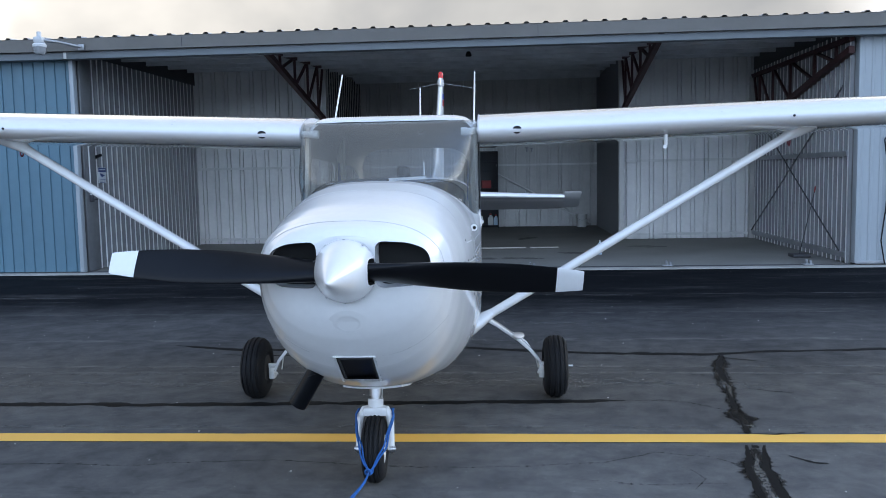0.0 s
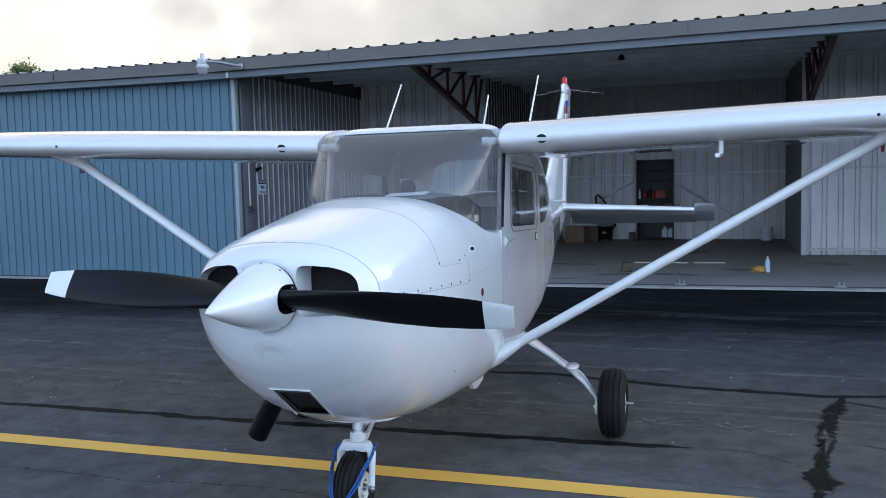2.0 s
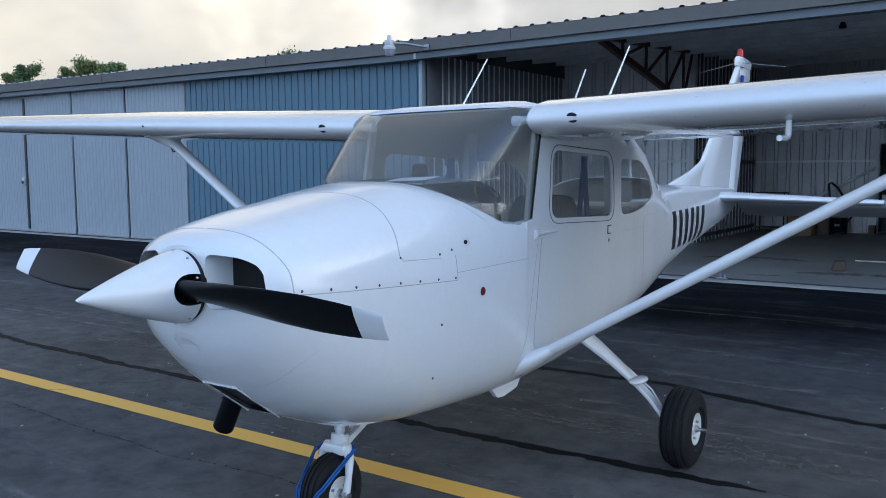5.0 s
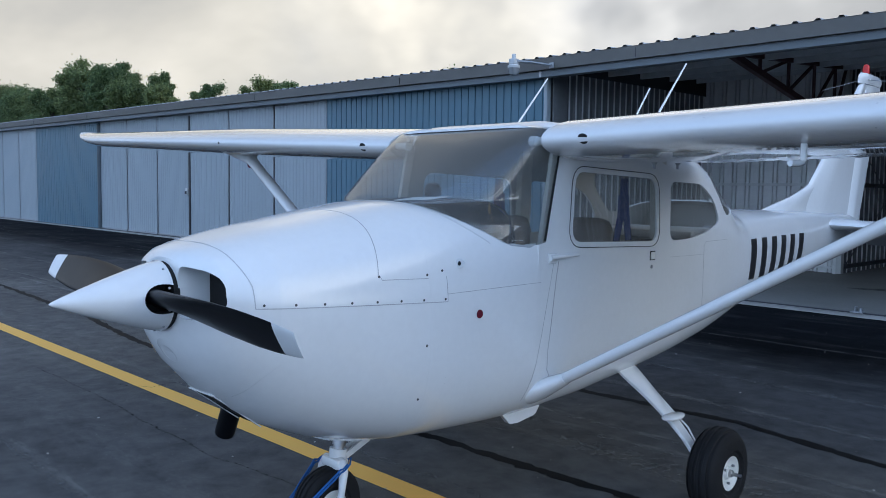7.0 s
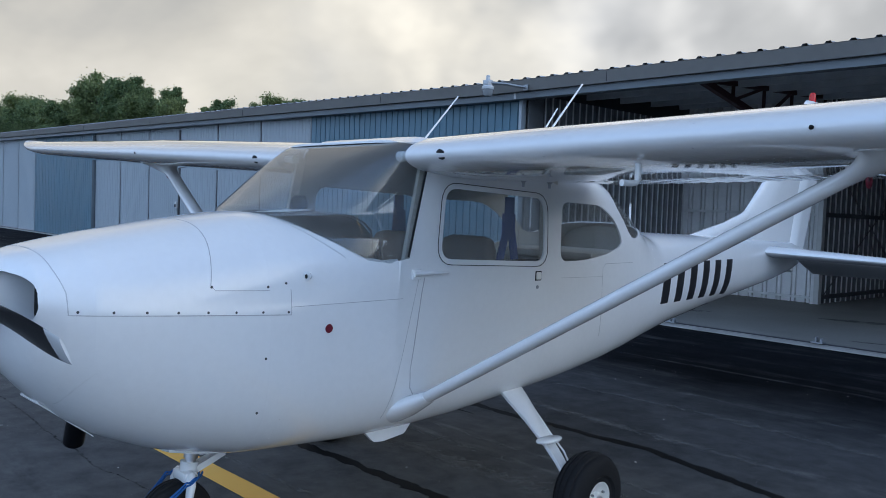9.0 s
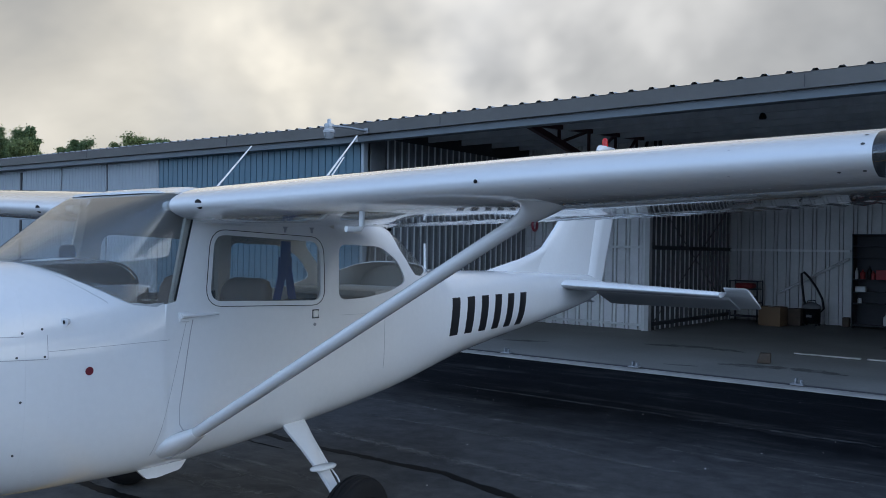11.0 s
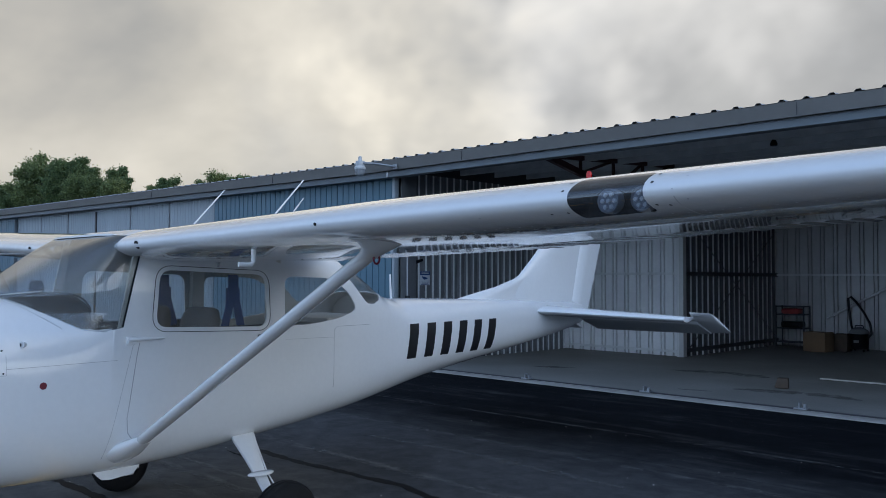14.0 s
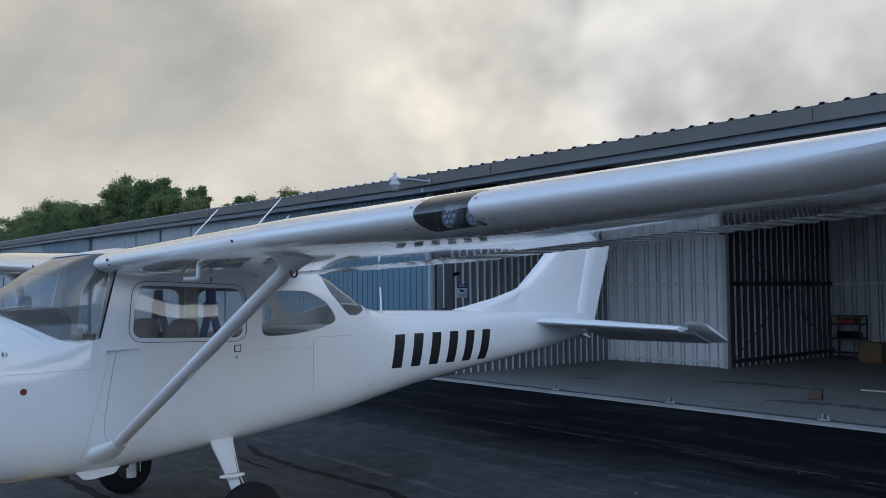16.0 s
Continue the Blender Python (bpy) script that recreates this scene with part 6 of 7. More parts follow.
for bay in (0, 1, 2, 3, -1):
    xr = X0 - PITCH * bay
    thing("front_wall_blue", ribbed("blue", (xr, FY), (xr - BLUE_W, FY), 0.03, 3.67 + rise(xr - BLUE_W / 2), BLUEWALL, pitch=0.19, depth=-0.018, top=0.018, base=0.032, minor=False), "blue ribbed metal front wall", "wall", kind="structure")
    thing("corner_trim", box("trim", (0.07 if bay == 0 else 0.018, 0.12, 3.75), DOORWHITE if bay == 0 else GUTTER, 0.006, (xr + 0.03, FY - 0.02, 1.90)), "pale steel corner trim", "trim", kind="structure")
    if bay >= 0:
        xl = xr - BLUE_W
        span_ = PITCH - BLUE_W
        for k in range(6):
            off = 0.0 if k < 3 else 0.05
            door_leaf(xl - span_ * (k + 1) / 6 + 0.03, xl - span_ * k / 6 - 0.03, FY + off)
        thing("door_gap", box("gap", (0.085, 0.09, 3.6), DARKSHEET, 0.004, (xl - span_ / 2, FY + 0.012, 1.83 + rise(xl - span_ / 2) / 2)), "dark gap between the closed doors", "trim", kind="structure")
    if bay not in (0, 1):
        continue
    hasp = new("door_hasp")
    hasp.matrix_basis = pose(X0 - PITCH * bay - BLUE_W - 7.05 - 0.20, FY - 0.012, 1.44)
    tagged(hasp, "small steel hasp with a padlock on the closed door", "door hasp", "door hasps")
    part("plate", box("plate", (0.09, 0.12, 0.20), PALESTEEL, 0.004, (0, 0.04, 0)), hasp)
    part("padlock", box("padlock", (0.06, 0.05, 0.09), BRACE, 0.01, (0, -0.03, -0.03)), hasp)
door_leaf(X1, X1 + 1.20, FY - 0.02)
thing("header_joint", box("joint", (0.05, 0.012, 0.112), PALESTEEL, 0.002, (X0 + 0.03, 13.644, 3.677)), "pale joint strip on the header", "trim", kind="structure")
thing("leaf_jamb", box("jamb", (0.05, 0.16, 3.64), DOORWHITE, 0.006, (X1 + 0.02, FY + 0.05, 1.86)), "pale steel door jamb", "trim", kind="structure")
# floor guides of the doors
for x in (-4.162, -1.931, 0.32, 2.543, 4.77):
    g = thing("door_guide", joined("guide", [bevel_box((0.16, 0.12, 0.02), 0.004, 1, (0, 0, 0.01)), bevel_box((0.02, 0.08, 0.07), 0.004, 1, (-0.02, 0, 0.05)), bevel_box((0.03, 0.05, 0.055), 0.006, 1, (0.045, 0, 0.04))], GREY), "small galvanised door guide bolted to the sill", "door guide", pose(x, 13.90, 0.022), group="door guides")

# ---- trees behind the hangars ----
LEAF = bpy.data.materials.new("foliage")
LEAF.use_nodes = True
ln, ll = LEAF.node_tree.nodes, LEAF.node_tree.links
lb = ln["Principled BSDF"]
lg, lr, lo_ = ln.new("ShaderNodeNewGeometry"), ln.new("ShaderNodeValToRGB"), ln.new("ShaderNodeObjectInfo")
lr.color_ramp.elements[0].color, lr.color_ramp.elements[1].color = (0.12, 0.16, 0.08, 1), (0.30, 0.36, 0.18, 1)
ll.new(lg.outputs["Random Per Island"], lr.inputs[0])
lmix = ln.new("ShaderNodeMix")
lmix.data_type, lmix.blend_type = "RGBA", "MULTIPLY"
lmix.inputs[0].default_value = 0.5
lr2 = ln.new("ShaderNodeValToRGB")
lr2.color_ramp.elements[0].color, lr2.color_ramp.elements[1].color = (0.55, 0.75, 0.6, 1), (1.2, 1.1, 0.75, 1)
ll.new(lo_.outputs["Random"], lr2.inputs[0])
ll.new(lr.outputs[0], lmix.inputs[6])
ll.new(lr2.outputs[0], lmix.inputs[7])
ll.new(lmix.outputs[2], lb.inputs["Base Color"])
lb.inputs["Roughness"].default_value = 0.6
lb.inputs["Specular IOR Level"].default_value = 0.25
ltr, lms = ln.new("ShaderNodeBsdfTranslucent"), ln.new("ShaderNodeMixShader")
ll.new(lmix.outputs[2], ltr.inputs[0])
lms.inputs[0].default_value = 0.5
ll.new(lb.outputs[0], lms.inputs[1])
ll.new(ltr.outputs[0], lms.inputs[2])
ll.new(lms.outputs[0], ln["Material Output"].inputs[0])
BARK = material("bark", (0.10, 0.08, 0.06), 0.9, vary=0.4, bump=0.5, bump_scale=20)


CORE = bmesh.new()
bmesh.ops.create_icosphere(CORE, subdivisions=2, radius=1.0)
CORE.verts.index_update()


def tree(x, y, h, spread_, seed, conifer=False):
    rnd = random.Random(seed)
    t = new("tree")
    t.matrix_basis = pose(x, y, 0, 0, 0, rnd.uniform(0, 360))
    tagged(t, "dark green conifer behind the hangar roof" if conifer else "leafy green broadleaf tree behind the hangar roof", "tree", "trees behind the hangars")
    limbs = [tube_bm([(0, 0, 0), (0.1, 0, h * 0.3), (0.0, 0.15, h * 0.6), (0, 0, h * 0.93)], [h * 0.022, h * 0.018, h * 0.011, 0.02], 8)]
    clumps = []
    nl = 64 if not conifer else 40
    for k in range(nl):
        u = rnd.uniform(0.28, 1.0) if not conifer else (k + 0.5) / nl * 0.82 + 0.16
        a = rnd.uniform(0, 2 * math.pi)
        r = spread_ * (0.35 + 0.65 * math.sin(math.pi * min(1, (u - 0.18) / 0.85) ** 0.8)) * rnd.uniform(0.45, 1.05) if not conifer else spread_ * (1.02 - u) * rnd.uniform(0.6, 1.1)
        end = Vector((r * math.cos(a), r * math.sin(a), h * u * (0.97 if not conifer else 1.0)))
        start = Vector((0, 0, max(h * 0.2, end.z - r * (0.7 if not conifer else 0.1))))
        limbs.append(tube_bm([start, (start + end) / 2 + Vector((0, 0, 0.1 * r)), end], [h * 0.007, h * 0.004, 0.01], 5))
        clumps.append((end, rnd.uniform(0.5, 1.25) * spread_ * (0.19 if not conifer else 0.17)))
        if not conifer:
            clumps.append(((start + end * 2) / 3, rnd.uniform(0.6, 1.1) * spread_ * 0.22))
    part("trunk", joined("trunk", limbs, BARK), t)
    v, f = [], []
    for c, r in clumps:
        n0 = len(v)
        for p in CORE.verts:
            v.append(tuple(c + p.co * r * 0.30 * (1 + 0.5 * noise.noise(p.co * 2.1 + c))))
        f += [tuple(n0 + q.index for q in face.verts) for face in CORE.faces]
        for _ in range(250):
            p = Vector((rnd.gauss(0, 1), rnd.gauss(0, 1), rnd.gauss(0, 0.75)))
            p = c + p * r * 0.52
            s = rnd.uniform(0.10, 0.20) * (h / 15)
            q = Euler((rnd.uniform(-1.2, 1.2), rnd.uniform(-1.2, 1.2), rnd.uniform(0, 6.28))).to_matrix()
            n0 = len(v)
            v += [tuple(p + q @ Vector(o)) for o in ((-s, 0, 0), (0, -s * 0.55, 0.05 * s), (s, 0, 0), (0, s * 0.55, -0.05 * s))]
            f.append((n0, n0 + 1, n0 + 2, n0 + 3))
    me = bpy.data.meshes.new("crown")
    me.from_pydata(v, [], f)
    me.materials.append(LEAF)
    tagged(part("crown", me, t), kind="stuff")
    return t


for x, y, h, sp, sd, con in ((-89, 36, 14.8, 4.3, 1, 0), (-83, 37, 14.0, 3.6, 2, 0), (-94, 38, 13.6, 3.6, 17, 0), (-99, 36, 12.6, 3.6, 3, 0), (-105, 37, 12.9, 4.2, 4, 0), (-112, 36, 13.6, 4.6, 5, 0), (-120, 37, 14.6, 4.8, 6, 0), (-129, 38, 14.8, 5.0, 7, 0),
                             (-78.0, 36, 11.8, 3.0, 8, 0), (-75.5, 38, 12.6, 2.6, 18, 0), (-61.2, 36, 10.3, 1.9, 9, 0), (-64.5, 37, 9.8, 2.0, 19, 0), (-70.8, 36, 10.6, 2.2, 20, 0), (-52.2, 36, 9.7, 2.4, 10, 0), (-49.6, 36, 9.3, 2.0, 11, 0), (-33.8, 37, 8.65, 2.2, 30, 0), (-55.5, 36.5, 9.4, 1.9, 16, 0),
                             (-139, 38, 14.0, 5.0, 22, 0), (-149, 39, 14.6, 5.2, 23, 0), (-160, 40, 14.2, 5.4, 24, 0), (-97, 44, 14.5, 5.0, 13, 0), (-116, 45, 15.5, 5.0, 15, 0), (-108, 43, 14.2, 5.0, 21, 0)):
    tree(2.5 + 1.7 * (x - 2.5), 2.5 + 1.7 * (y - 2.5), 1.64 + 1.7 * (h - 1.64), 1.7 * sp, sd, bool(con))

CORE.free()

# ---- rope on the nose gear ----
def strand(points, wob=0.004):
    out = []
    for i in range(len(points) - 1):
        a, b = Vector(points[i]), Vector(points[i + 1])
        k = max(2, int((b - a).length / 0.03))
        out += [a + (b - a) * j / k + Vector((wob * math.sin(7 * (i + j / k)), 0, -0.012 * math.sin(math.pi * j / k))) for j in range(k)]
    return out + [Vector(points[-1])]


rope = new("tow_rope")
rope.matrix_basis = plane.matrix_basis.copy()
tagged(rope, "blue braided rope looped round the nose gear fork", "rope")
KNOT, END = (-0.02, -1.03, 0.115), (-0.22, -1.75, 0.012)
for s in (1, -1):
    for o in (0.0, 0.016):
        part("strand", tube("strand", strand([(-0.012 + s * 0.03, -0.735 + o, 0.372), (-0.012 + s * 0.093, -0.79 + o, 0.372), (-0.012 + s * 0.100, -0.835, 0.362 - o), (-0.012 + s * 0.06 + o, -1.0, 0.23), KNOT]), 0.0048, ROPE, 7), rope)
part("knot", tube("knot", [Vector(KNOT) + Vector((0.018 * math.cos(a), 0.008 * a - 0.02, 0.018 * math.sin(a))) for a in (0.5 * k for k in range(26))], 0.006, ROPE, 7), rope)
for o in (-0.008, 0.008):
    part("tail", tube("tail", strand([KNOT, (-0.10 + o, -1.25, 0.03), (-0.17 + o, -1.5, 0.010), (END[0] + o * 2, END[1], END[2])], 0.006), 0.0048, ROPE, 7), rope)

# ---- lamp on the hangar corner ----
lamp = new("yard_lamp")
lamp.matrix_basis = pose(-7.45, 13.02, 3.60)
tagged(lamp, "white dusk-to-dawn lamp with a clear globe on a bracket", "outdoor lamp")
LAMPW = material("weathered_white_plastic", (0.55, 0.56, 0.56), 0.5, vary=0.1)
GLOBE = glass("ribbed_clear_plastic", (0.8, 0.82, 0.83), 0.1, 0.35, (0.6, 0.62, 0.64))
part("globe", turned("globe", [(0.001, 0.0), (0.06, 0.005), (0.085, 0.03), (0.095, 0.08), (0.098, 0.13)], GLOBE, 28), lamp, "clear ribbed globe")
part("collar", turned("collar", [(0.001, 0.125), (0.105, 0.125), (0.108, 0.16), (0.085, 0.185), (0.001, 0.19)], LAMPW, 28), lamp)
part("ballast_housing", box("housing", (0.14, 0.13, 0.10), LAMPW, 0.02, (0, 0, 0.235)), lamp)
part("photocell", turned("cell", [(0.001, 0.37), (0.03, 0.365), (0.036, 0.35), (0.036, 0.30), (0.04, 0.28), (0.001, 0.28)], LAMPW, 18), lamp)
part("bracket", tube("arm", [(0.05, 0.02, 0.235), (0.22, 0.20, 0.225), (0.42, 0.50, 0.185)], [0.028, 0.024, 0.022], GREY, 12), lamp, "grey tubular bracket")
part("wall_plate", box("plate", (0.10, 0.02, 0.10), GREY, 0.004, (0.42, 0.510, 0.185)), lamp)

# ---- notice, latch and small fittings on the partition ----
NAVY, SIGNW = material("navy_sign_film", (0.02, 0.05, 0.16), 0.4), material("white_sign_film", (0.6, 0.62, 0.64), 0.4, vary=0.05)
notice = new("notice_sign")
notice.matrix_basis = pose(-7.352, 14.635, 1.685) @ Matrix.Diagonal((1, 1.0, 0.78, 1))
tagged(notice, "small white and navy notice on the ribbed partition", "sign")
part("panel", box("panel", (0.006, 0.28, 0.36), SIGNW, 0.002), notice)
part("header_field", box("field", (0.004, 0.27, 0.10), NAVY, 0.0, (0.004, 0, 0.125)), notice)
for k, (w, z) in enumerate(((0.20, 0.13), (0.22, -0.10), (0.18, -0.13), (0.20, -0.16))):
    part("text_bar", box("bar", (0.003, w, 0.022 if k == 0 else 0.010), SIGNW if k == 0 else NAVY, 0.0, (0.007 if k == 0 else 0.005, 0, z)), notice)
part("pictogram", prism(round_poly([(-0.09, 0.05), (0.0, 0.03), (0.09, 0.0), (0.0, -0.04), (-0.05, -0.02)], 0.01), "X", 0.003, 0.006, NAVY), notice)
thing("door_latch", joined("latch", [bevel_box((0.05, 0.09, 0.12), 0.008, 2), bevel_box((0.06, 0.16, 0.025), 0.006, 2, (0.03, 0.03, -0.02))], BRACE), "dark steel slide latch on the partition", "latch", pose(-7.295, 14.11, 1.285))
thing("conduit", tube("conduit", [(-7.305, 14.11, 1.34), (-7.305, 14.11, 1.9), (-7.305, 14.10, 2.35)], 0.012, PALESTEEL, 8), "thin pale conduit running up the partition", "conduit")
thing("security_camera", joined("cam", [tube_bm([(0, 0, 0), (0.06, 0.0, 0.02)], 0.018, 10), tube_bm([(0.04, -0.05, 0.02), (0.07, 0.09, 0.06)], [0.035, 0.03], 14)], BLACK), "small black fitting clamped to the partition", "wall fitting", pose(-7.365, 14.42, 1.985))
thing("pendant_light", joined("pendant", [tube_bm([(0, 0, 0.2), (0, 0, 0.09)], 0.012, 8), tube_bm([(0, 0, 0.10), (0, 0, 0.03), (0, 0, 0.0)], [0.03, 0.06, 0.05], 14)], BLACK), "small dark lamp under the hangar ceiling", "ceiling lamp", pose(-0.75, 15.70, 3.74))
thing("hose", tube("hose", [(5.93, 13.80, 0.03), (5.87, 13.815, 0.4), (5.93, 13.82, 0.9), (5.97, 13.82, 1.4), (5.90, 13.82, 1.9), (5.885, 13.82, 2.0), (5.90, 13.82, 2.03), (5.97, 13.82, 2.05)], 0.011, BLACK, 8), "black cable hanging on the white door leaf", "cable")

# ---- things in the hangar ----
CARD = material("brown_cardboard", (0.19, 0.115, 0.062), 0.8, vary=0.15, scale=4)
SHELFM = material("dark_grey_shelving", (0.035, 0.037, 0.042), 0.6, vary=0.2)
REDBOX = material("red_packaging", (0.32, 0.03, 0.03), 0.5, vary=0.15)
WHITEP = material("white_plastic", (0.6, 0.6, 0.58), 0.45, vary=0.08)
PALEBLUE = material("pale_blue_plastic", (0.45, 0.58, 0.68), 0.4, vary=0.08)
WOOD = material("weathered_wood", (0.085, 0.06, 0.042), 0.8, vary=0.3, scale=8, bump=0.3, bump_scale=40)
PALEWOOD = material("pale_bare_board", (0.45, 0.43, 0.38), 0.75, vary=0.15, scale=5)

shelf = new("shelving_unit")
shelf.matrix_basis = pose(-0.80, 24.02, 0.02)
tagged(shelf, "dark grey shelving unit, half full, against the back wall", "shelving")
for x in (-0.47, 0.47):
    part("side_panel", box("side", (0.025, 0.40, 2.18), SHELFM, 0.003, (x, 0, 1.09)), shelf)
part("back_panel", box("back", (0.94, 0.012, 2.18), SHELFM, 0.002, (0, 0.195, 1.09)), shelf)
for z in (0.06, 0.56, 0.83, 1.12, 1.64, 1.90, 2.165):
    part("shelf_board", box("board", (0.915, 0.39, 0.025), SHELFM, 0.003, (0, 0, z)), shelf)


def bottle_thing(x, y, z, r, h, mat, label, capm=None):
    t = thing("bottle", turned("bottle", [(0.001, 0), (r * 0.95, 0), (r, h * 0.04), (r, h * 0.62), (r * 0.85, h * 0.74), (r * 0.4, h * 0.84), (r * 0.36, h * 0.90), (0.001, h * 0.90)], mat, 18), label, "bottle", pose(x, y, z))
    part("cap", turned("cap", [(0.001, h), (r * 0.38, h), (r * 0.40, h * 0.9), (0.001, h * 0.9)], capm or mat, 14), t)
    return t


def jug(x, y, z, w, h, mat, label):
    t = thing("jug", joined("jug", [bevel_box((w, w * 0.75, h * 0.68), w * 0.2, 3, (0, 0, h * 0.34)), tube_bm([(0, 0, h * 0.62), (0, 0, h * 0.80), (0, 0, h * 0.88)], [w * 0.40, w * 0.2, w * 0.17], 14), tube_bm([(w * 0.1, 0, h * 0.80), (w * 0.42, 0, h * 0.78), (w * 0.45, 0, h * 0.55)], w * 0.07, 8)], mat), label, "jug", pose(x, y, z))
    part("cap", turned("cap", [(0.001, h), (w * 0.2, h), (w * 0.21, h * 0.88), (0.001, h * 0.88)], REDBOX, 12), t)
    return t


S0 = 0.02
for dx, r, h, mat, lab in ((-0.40, 0.035, 0.26, WHITEP, "slim white spray bottle on the shelf"), (-0.27, 0.055, 0.22, REDBOX, "red oil bottle on the shelf"), (-0.13, 0.05, 0.30, BLACK, "black oil bottle on the shelf"), (-0.05, 0.045, 0.2, REDBOX, "small red bottle on the shelf")):
    bottle_thing(-0.80 + dx, 23.94, 1.133 + S0, r, h, mat, lab)
thing("carton", box("carton", (0.26, 0.2, 0.22), REDBOX, 0.008, (0, 0, 0.11)), "red cardboard carton on the shelf", "carton", pose(-0.66, 23.95, 1.133 + S0, 0, 0, 8))
thing("carton", box("carton", (0.22, 0.2, 0.12), WHITEP, 0.006, (0, 0, 0.06)), "small white carton on the shelf", "carton", pose(-1.10, 23.95, 0.843 + S0))
thing("carton", box("carton", (0.22, 0.2, 0.14), CARD, 0.006, (0, 0, 0.07)), "small brown carton on the shelf", "carton", pose(-0.45, 23.95, 0.843 + S0))
thing("jar", turned("jar", [(0.001, 0), (0.045, 0), (0.048, 0.09), (0.04, 0.10), (0.04, 0.12), (0.001, 0.12)], WHITEP, 16), "small white jar on the shelf", "jar", pose(-1.13, 23.95, 0.573 + S0))
jug(-0.55, 23.93, 0.073 + S0, 0.15, 0.33, WHITEP, "white plastic jug on the bottom shelf")
jug(-0.40, 23.95, 0.073 + S0, 0.13, 0.30, PALEBLUE, "pale blue plastic jug on the bottom shelf")
thing("wood_block", box("block", (0.14, 0.2, 0.22), WOOD, 0.01, (0, 0, 0.11)), "dark wooden block beside the shelving", "wood block", pose(-1.42, 24.0, 0.02))

vac = new("shop_vacuum")
vac.matrix_basis = pose(-2.10, 23.62, 0.02)
tagged(vac, "black drum shop vacuum with a raised hose", "vacuum cleaner")
part("drum", turned("drum", [(0.001, 0.06), (0.19, 0.06), (0.20, 0.10), (0.21, 0.40), (0.215, 0.41), (0.001, 0.41)], BLACK, 32), vac)
part("motor_head", turned("head", [(0.215, 0.41), (0.215, 0.45), (0.18, 0.50), (0.10, 0.54), (0.05, 0.56), (0.001, 0.56)], PLAINWALL, 32), vac, "grey motor head")
part("carry_handle", tube("handle", [(-0.10, 0, 0.53), (-0.08, 0, 0.60), (0.08, 0, 0.60), (0.10, 0, 0.53)], 0.014, BLACK, 8), vac)
part("hose", tube("hose", [(0.20, -0.03, 0.33), (0.28, -0.04, 0.42), (0.24, -0.02, 0.65), (0.10, 0.02, 0.90), (-0.08, 0.05, 1.15), (-0.20, 0.08, 1.26), (-0.26, 0.08, 1.22), (-0.24, 0.06, 1.0), (-0.18, 0.02, 0.6), (-0.14, 0.0, 0.50)], [0.026] * 10, BLACK, 12), vac, "black ribbed hose")
part("label_field", box("field", (0.12, 0.01, 0.06), PLAINWALL, 0.002, (0, -0.212, 0.24)), vac)
for a in range(4):
    aa = math.pi / 4 + a * math.pi / 2
    part("caster", turned("caster", [(0.001, -0.012), (0.03, -0.012), (0.03, 0.012), (0.001, 0.012)], BLACK, 14), vac, "", Matrix.Translation((0.20 * math.cos(aa), 0.20 * math.sin(aa), 0.031)) @ pose(0, 0, 0, 90, 0, 0))

carton = thing("cardboard_box", box("box", (0.52, 0.42, 0.44), CARD, 0.006, (0, 0, 0.22)), "brown cardboard box on the hangar floor", "box", pose(-2.78, 22.95, 0.02, 0, 0, -6))
for x in (-0.13, 0.13):
    part("flap", box("flap", (0.26, 0.43, 0.006), CARD, 0.001, (x, 0, 0.446)), carton)
part("tape", box("tape", (0.05, 0.436, 0.004), PALEWOOD, 0, (0, 0, 0.452)), carton)
thing("cardboard_box", box("box", (0.30, 0.34, 0.40), WOOD, 0.008, (0, 0, 0.20)), "dark brown box behind the carton", "box", pose(-2.42, 23.45, 0.02, 0, 0, 4))
rack = new("storage_rack")
rack.matrix_basis = pose(-3.72, 23.85, 0.02)
tagged(rack, "low dark rack with folded red cloth in the corner", "rack")
for x in (-0.34, 0.34):
    for y in (-0.2, 0.2):
        part("post", box("post", (0.03, 0.03, 1.02), SHELFM, 0.003, (x, y, 0.51)), rack)
for z in (0.12, 0.46, 0.80, 1.0):
    part("shelf_board", box("board", (0.70, 0.43, 0.025), SHELFM, 0.003, (0, 0, z)), rack)
thing("folded_cloth", box("cloth", (0.44, 0.34, 0.13), REDBOX, 0.05, (0, 0, 0.065), 3), "folded dark red cloth on the rack", "cloth", pose(-3.72, 23.82, 0.835))
thing("folded_cloth", box("cloth", (0.50, 0.34, 0.16), BLACK, 0.05, (0, 0, 0.08), 3), "folded black cloth on the rack", "cloth", pose(-3.70, 23.82, 0.495))

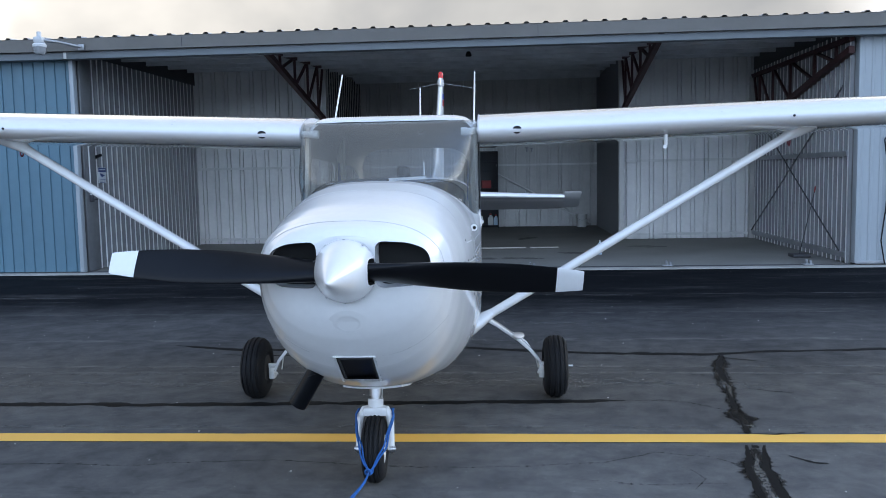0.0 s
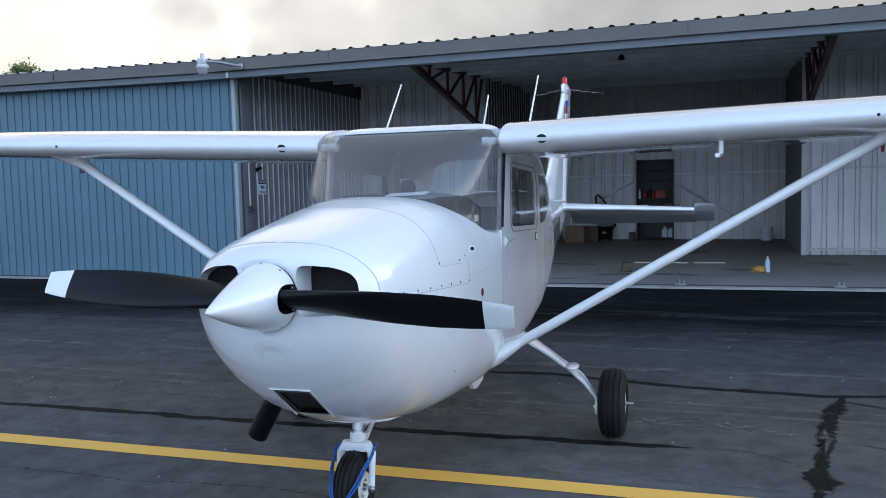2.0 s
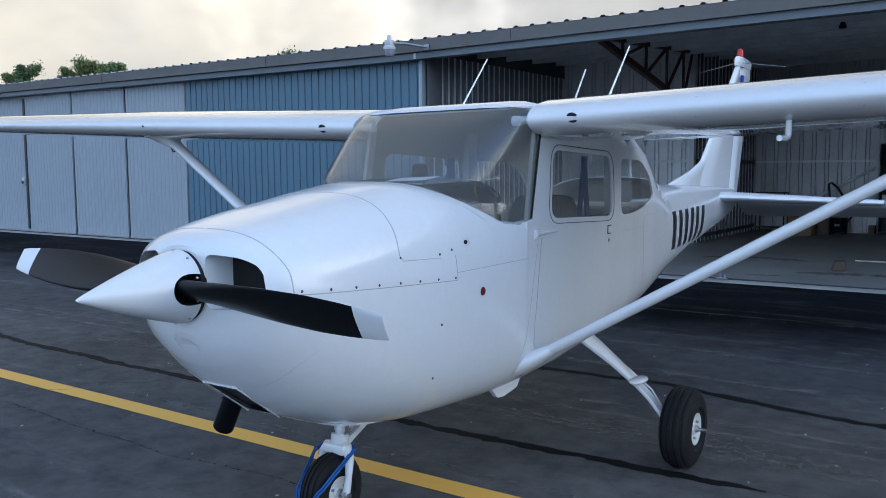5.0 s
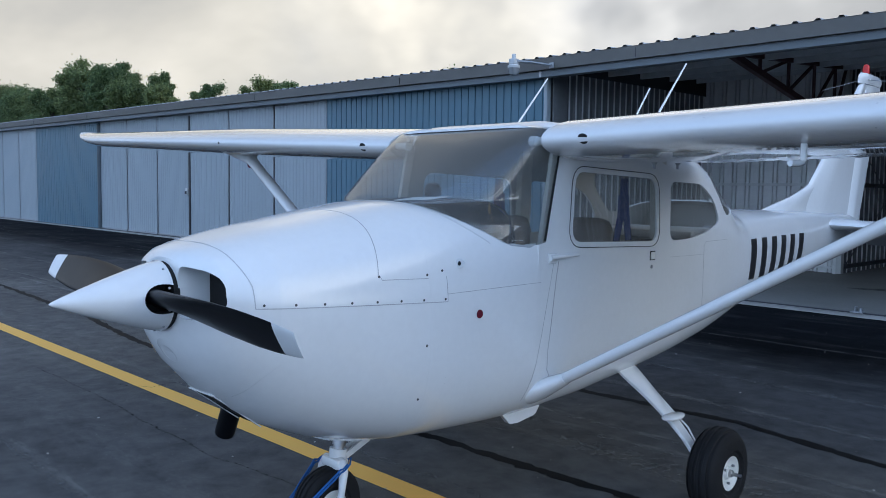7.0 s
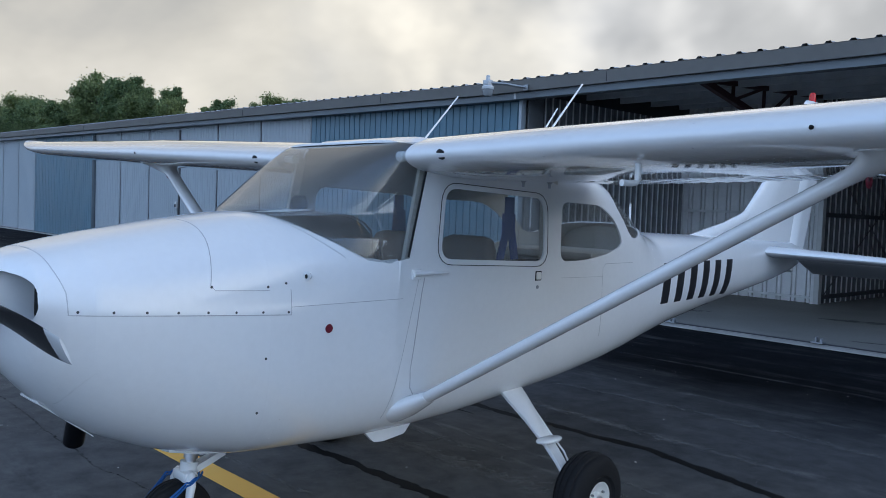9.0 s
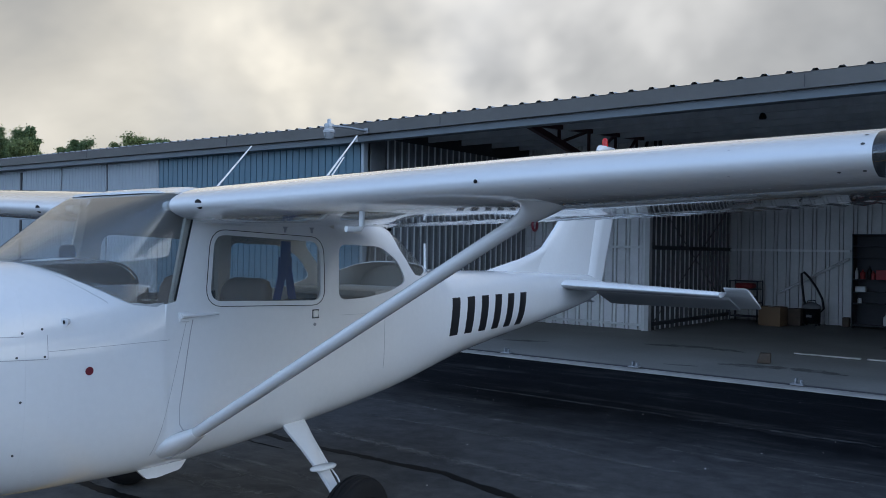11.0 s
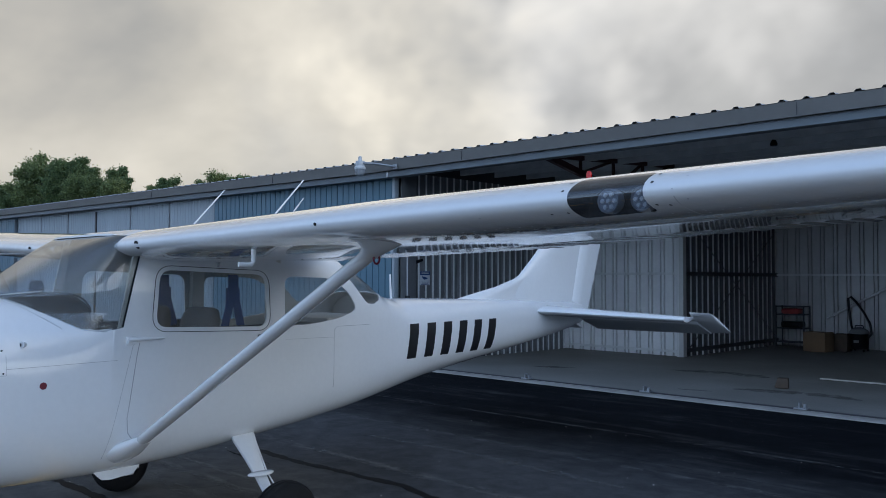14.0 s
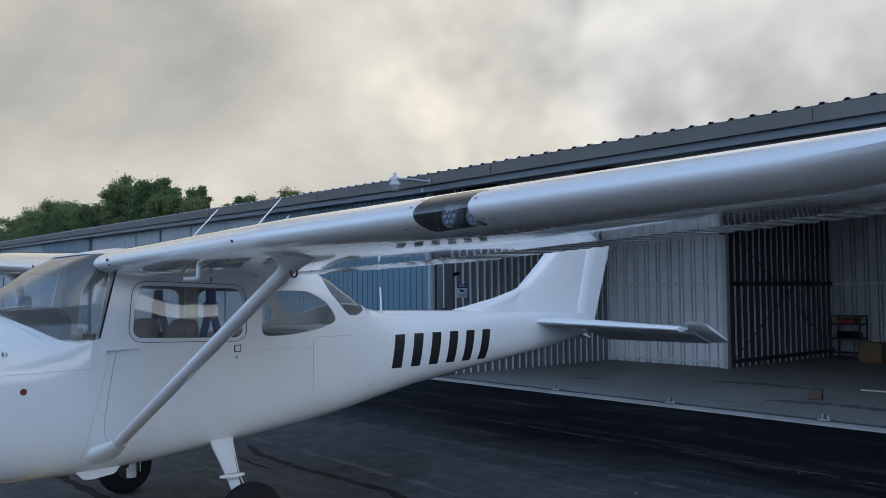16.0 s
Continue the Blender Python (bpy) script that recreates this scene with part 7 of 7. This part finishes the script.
bk = thing("bucket", turned("bucket", [(0.001, 0.0), (0.125, 0.0), (0.15, 0.34), (0.158, 0.345), (0.158, 0.36), (0.146, 0.36), (0.122, 0.02), (0.001, 0.02)], WHITEP, 28), "white plastic bucket by the back wall", "bucket", pose(2.02, 23.75, 0.02))
part("bail", tube("bail", [(0.155, 0, 0.33), (0.13, -0.11, 0.24), (0, -0.165, 0.19), (-0.13, -0.11, 0.24), (-0.155, 0, 0.33)], 0.004, GREY, 6), bk)
for x0, x1, y in ((-0.72, 0.30, 17.42), (0.40, 0.98, 17.44)):
    thing("board", box("board", (x1 - x0, 0.09, 0.022), PALEWOOD, 0.004, (0, 0, 0.011)), "pale bare board lying on the floor", "board", pose((x0 + x1) / 2, y, 0.02), group="boards on the floor")
bm = bevel_box((0.20, 0.14, 0.16), 0.02, 2, (0, 0, 0.08))
for v_ in bm.verts:
    if v_.co.z > 0.1:
        v_.co.x = v_.co.x * 0.8 + 0.02
thing("chock_block", bm_mesh("chock", bm, WOOD), "worn brown wooden chock on the floor", "chock", pose(-0.70, 15.78, 0.02, 0, 0, 15))
bottle_thing(1.66, 15.9, 0.02, 0.042, 0.27, PALEBLUE, "pale blue spray bottle on the floor", WHITEP)
bm = bmesh.new()
bmesh.ops.create_icosphere(bm, subdivisions=3, radius=0.1)
for v_ in bm.verts:
    k = 1 + 0.35 * noise.noise(v_.co * 18)
    v_.co = Vector((v_.co.x * 1.2 * k, v_.co.y * 0.8 * k, max(0.0, (v_.co.z * 0.7 * k) + 0.045)))
BAG = material("crumpled_yellow_bag", (0.50, 0.30, 0.07), 0.5, vary=0.4, scale=20, second=(0.30, 0.10, 0.03))
thing("crumpled_bag", bm_mesh("bag", bm, BAG, 20), "crumpled yellow and brown bag on the floor", "bag", pose(1.52, 15.85, 0.02))
stand = thing("prop_stand", box("foot", (0.30, 0.30, 0.06), BRACE, 0.015, (0, 0, 0.03)), "dark weighted foot with a thin leaning rod", "stand", pose(5.05, 15.1, 0.02))
part("rod", tube("rod", [(0, 0, 0.05), (0.16, -0.25, 1.22)], 0.008, BRACE, 6), stand)
part("rod_tip", tube("tip", [(0.15, -0.235, 1.15), (0.16, -0.25, 1.24)], 0.012, REDBOX, 8), stand, "red rod tip")
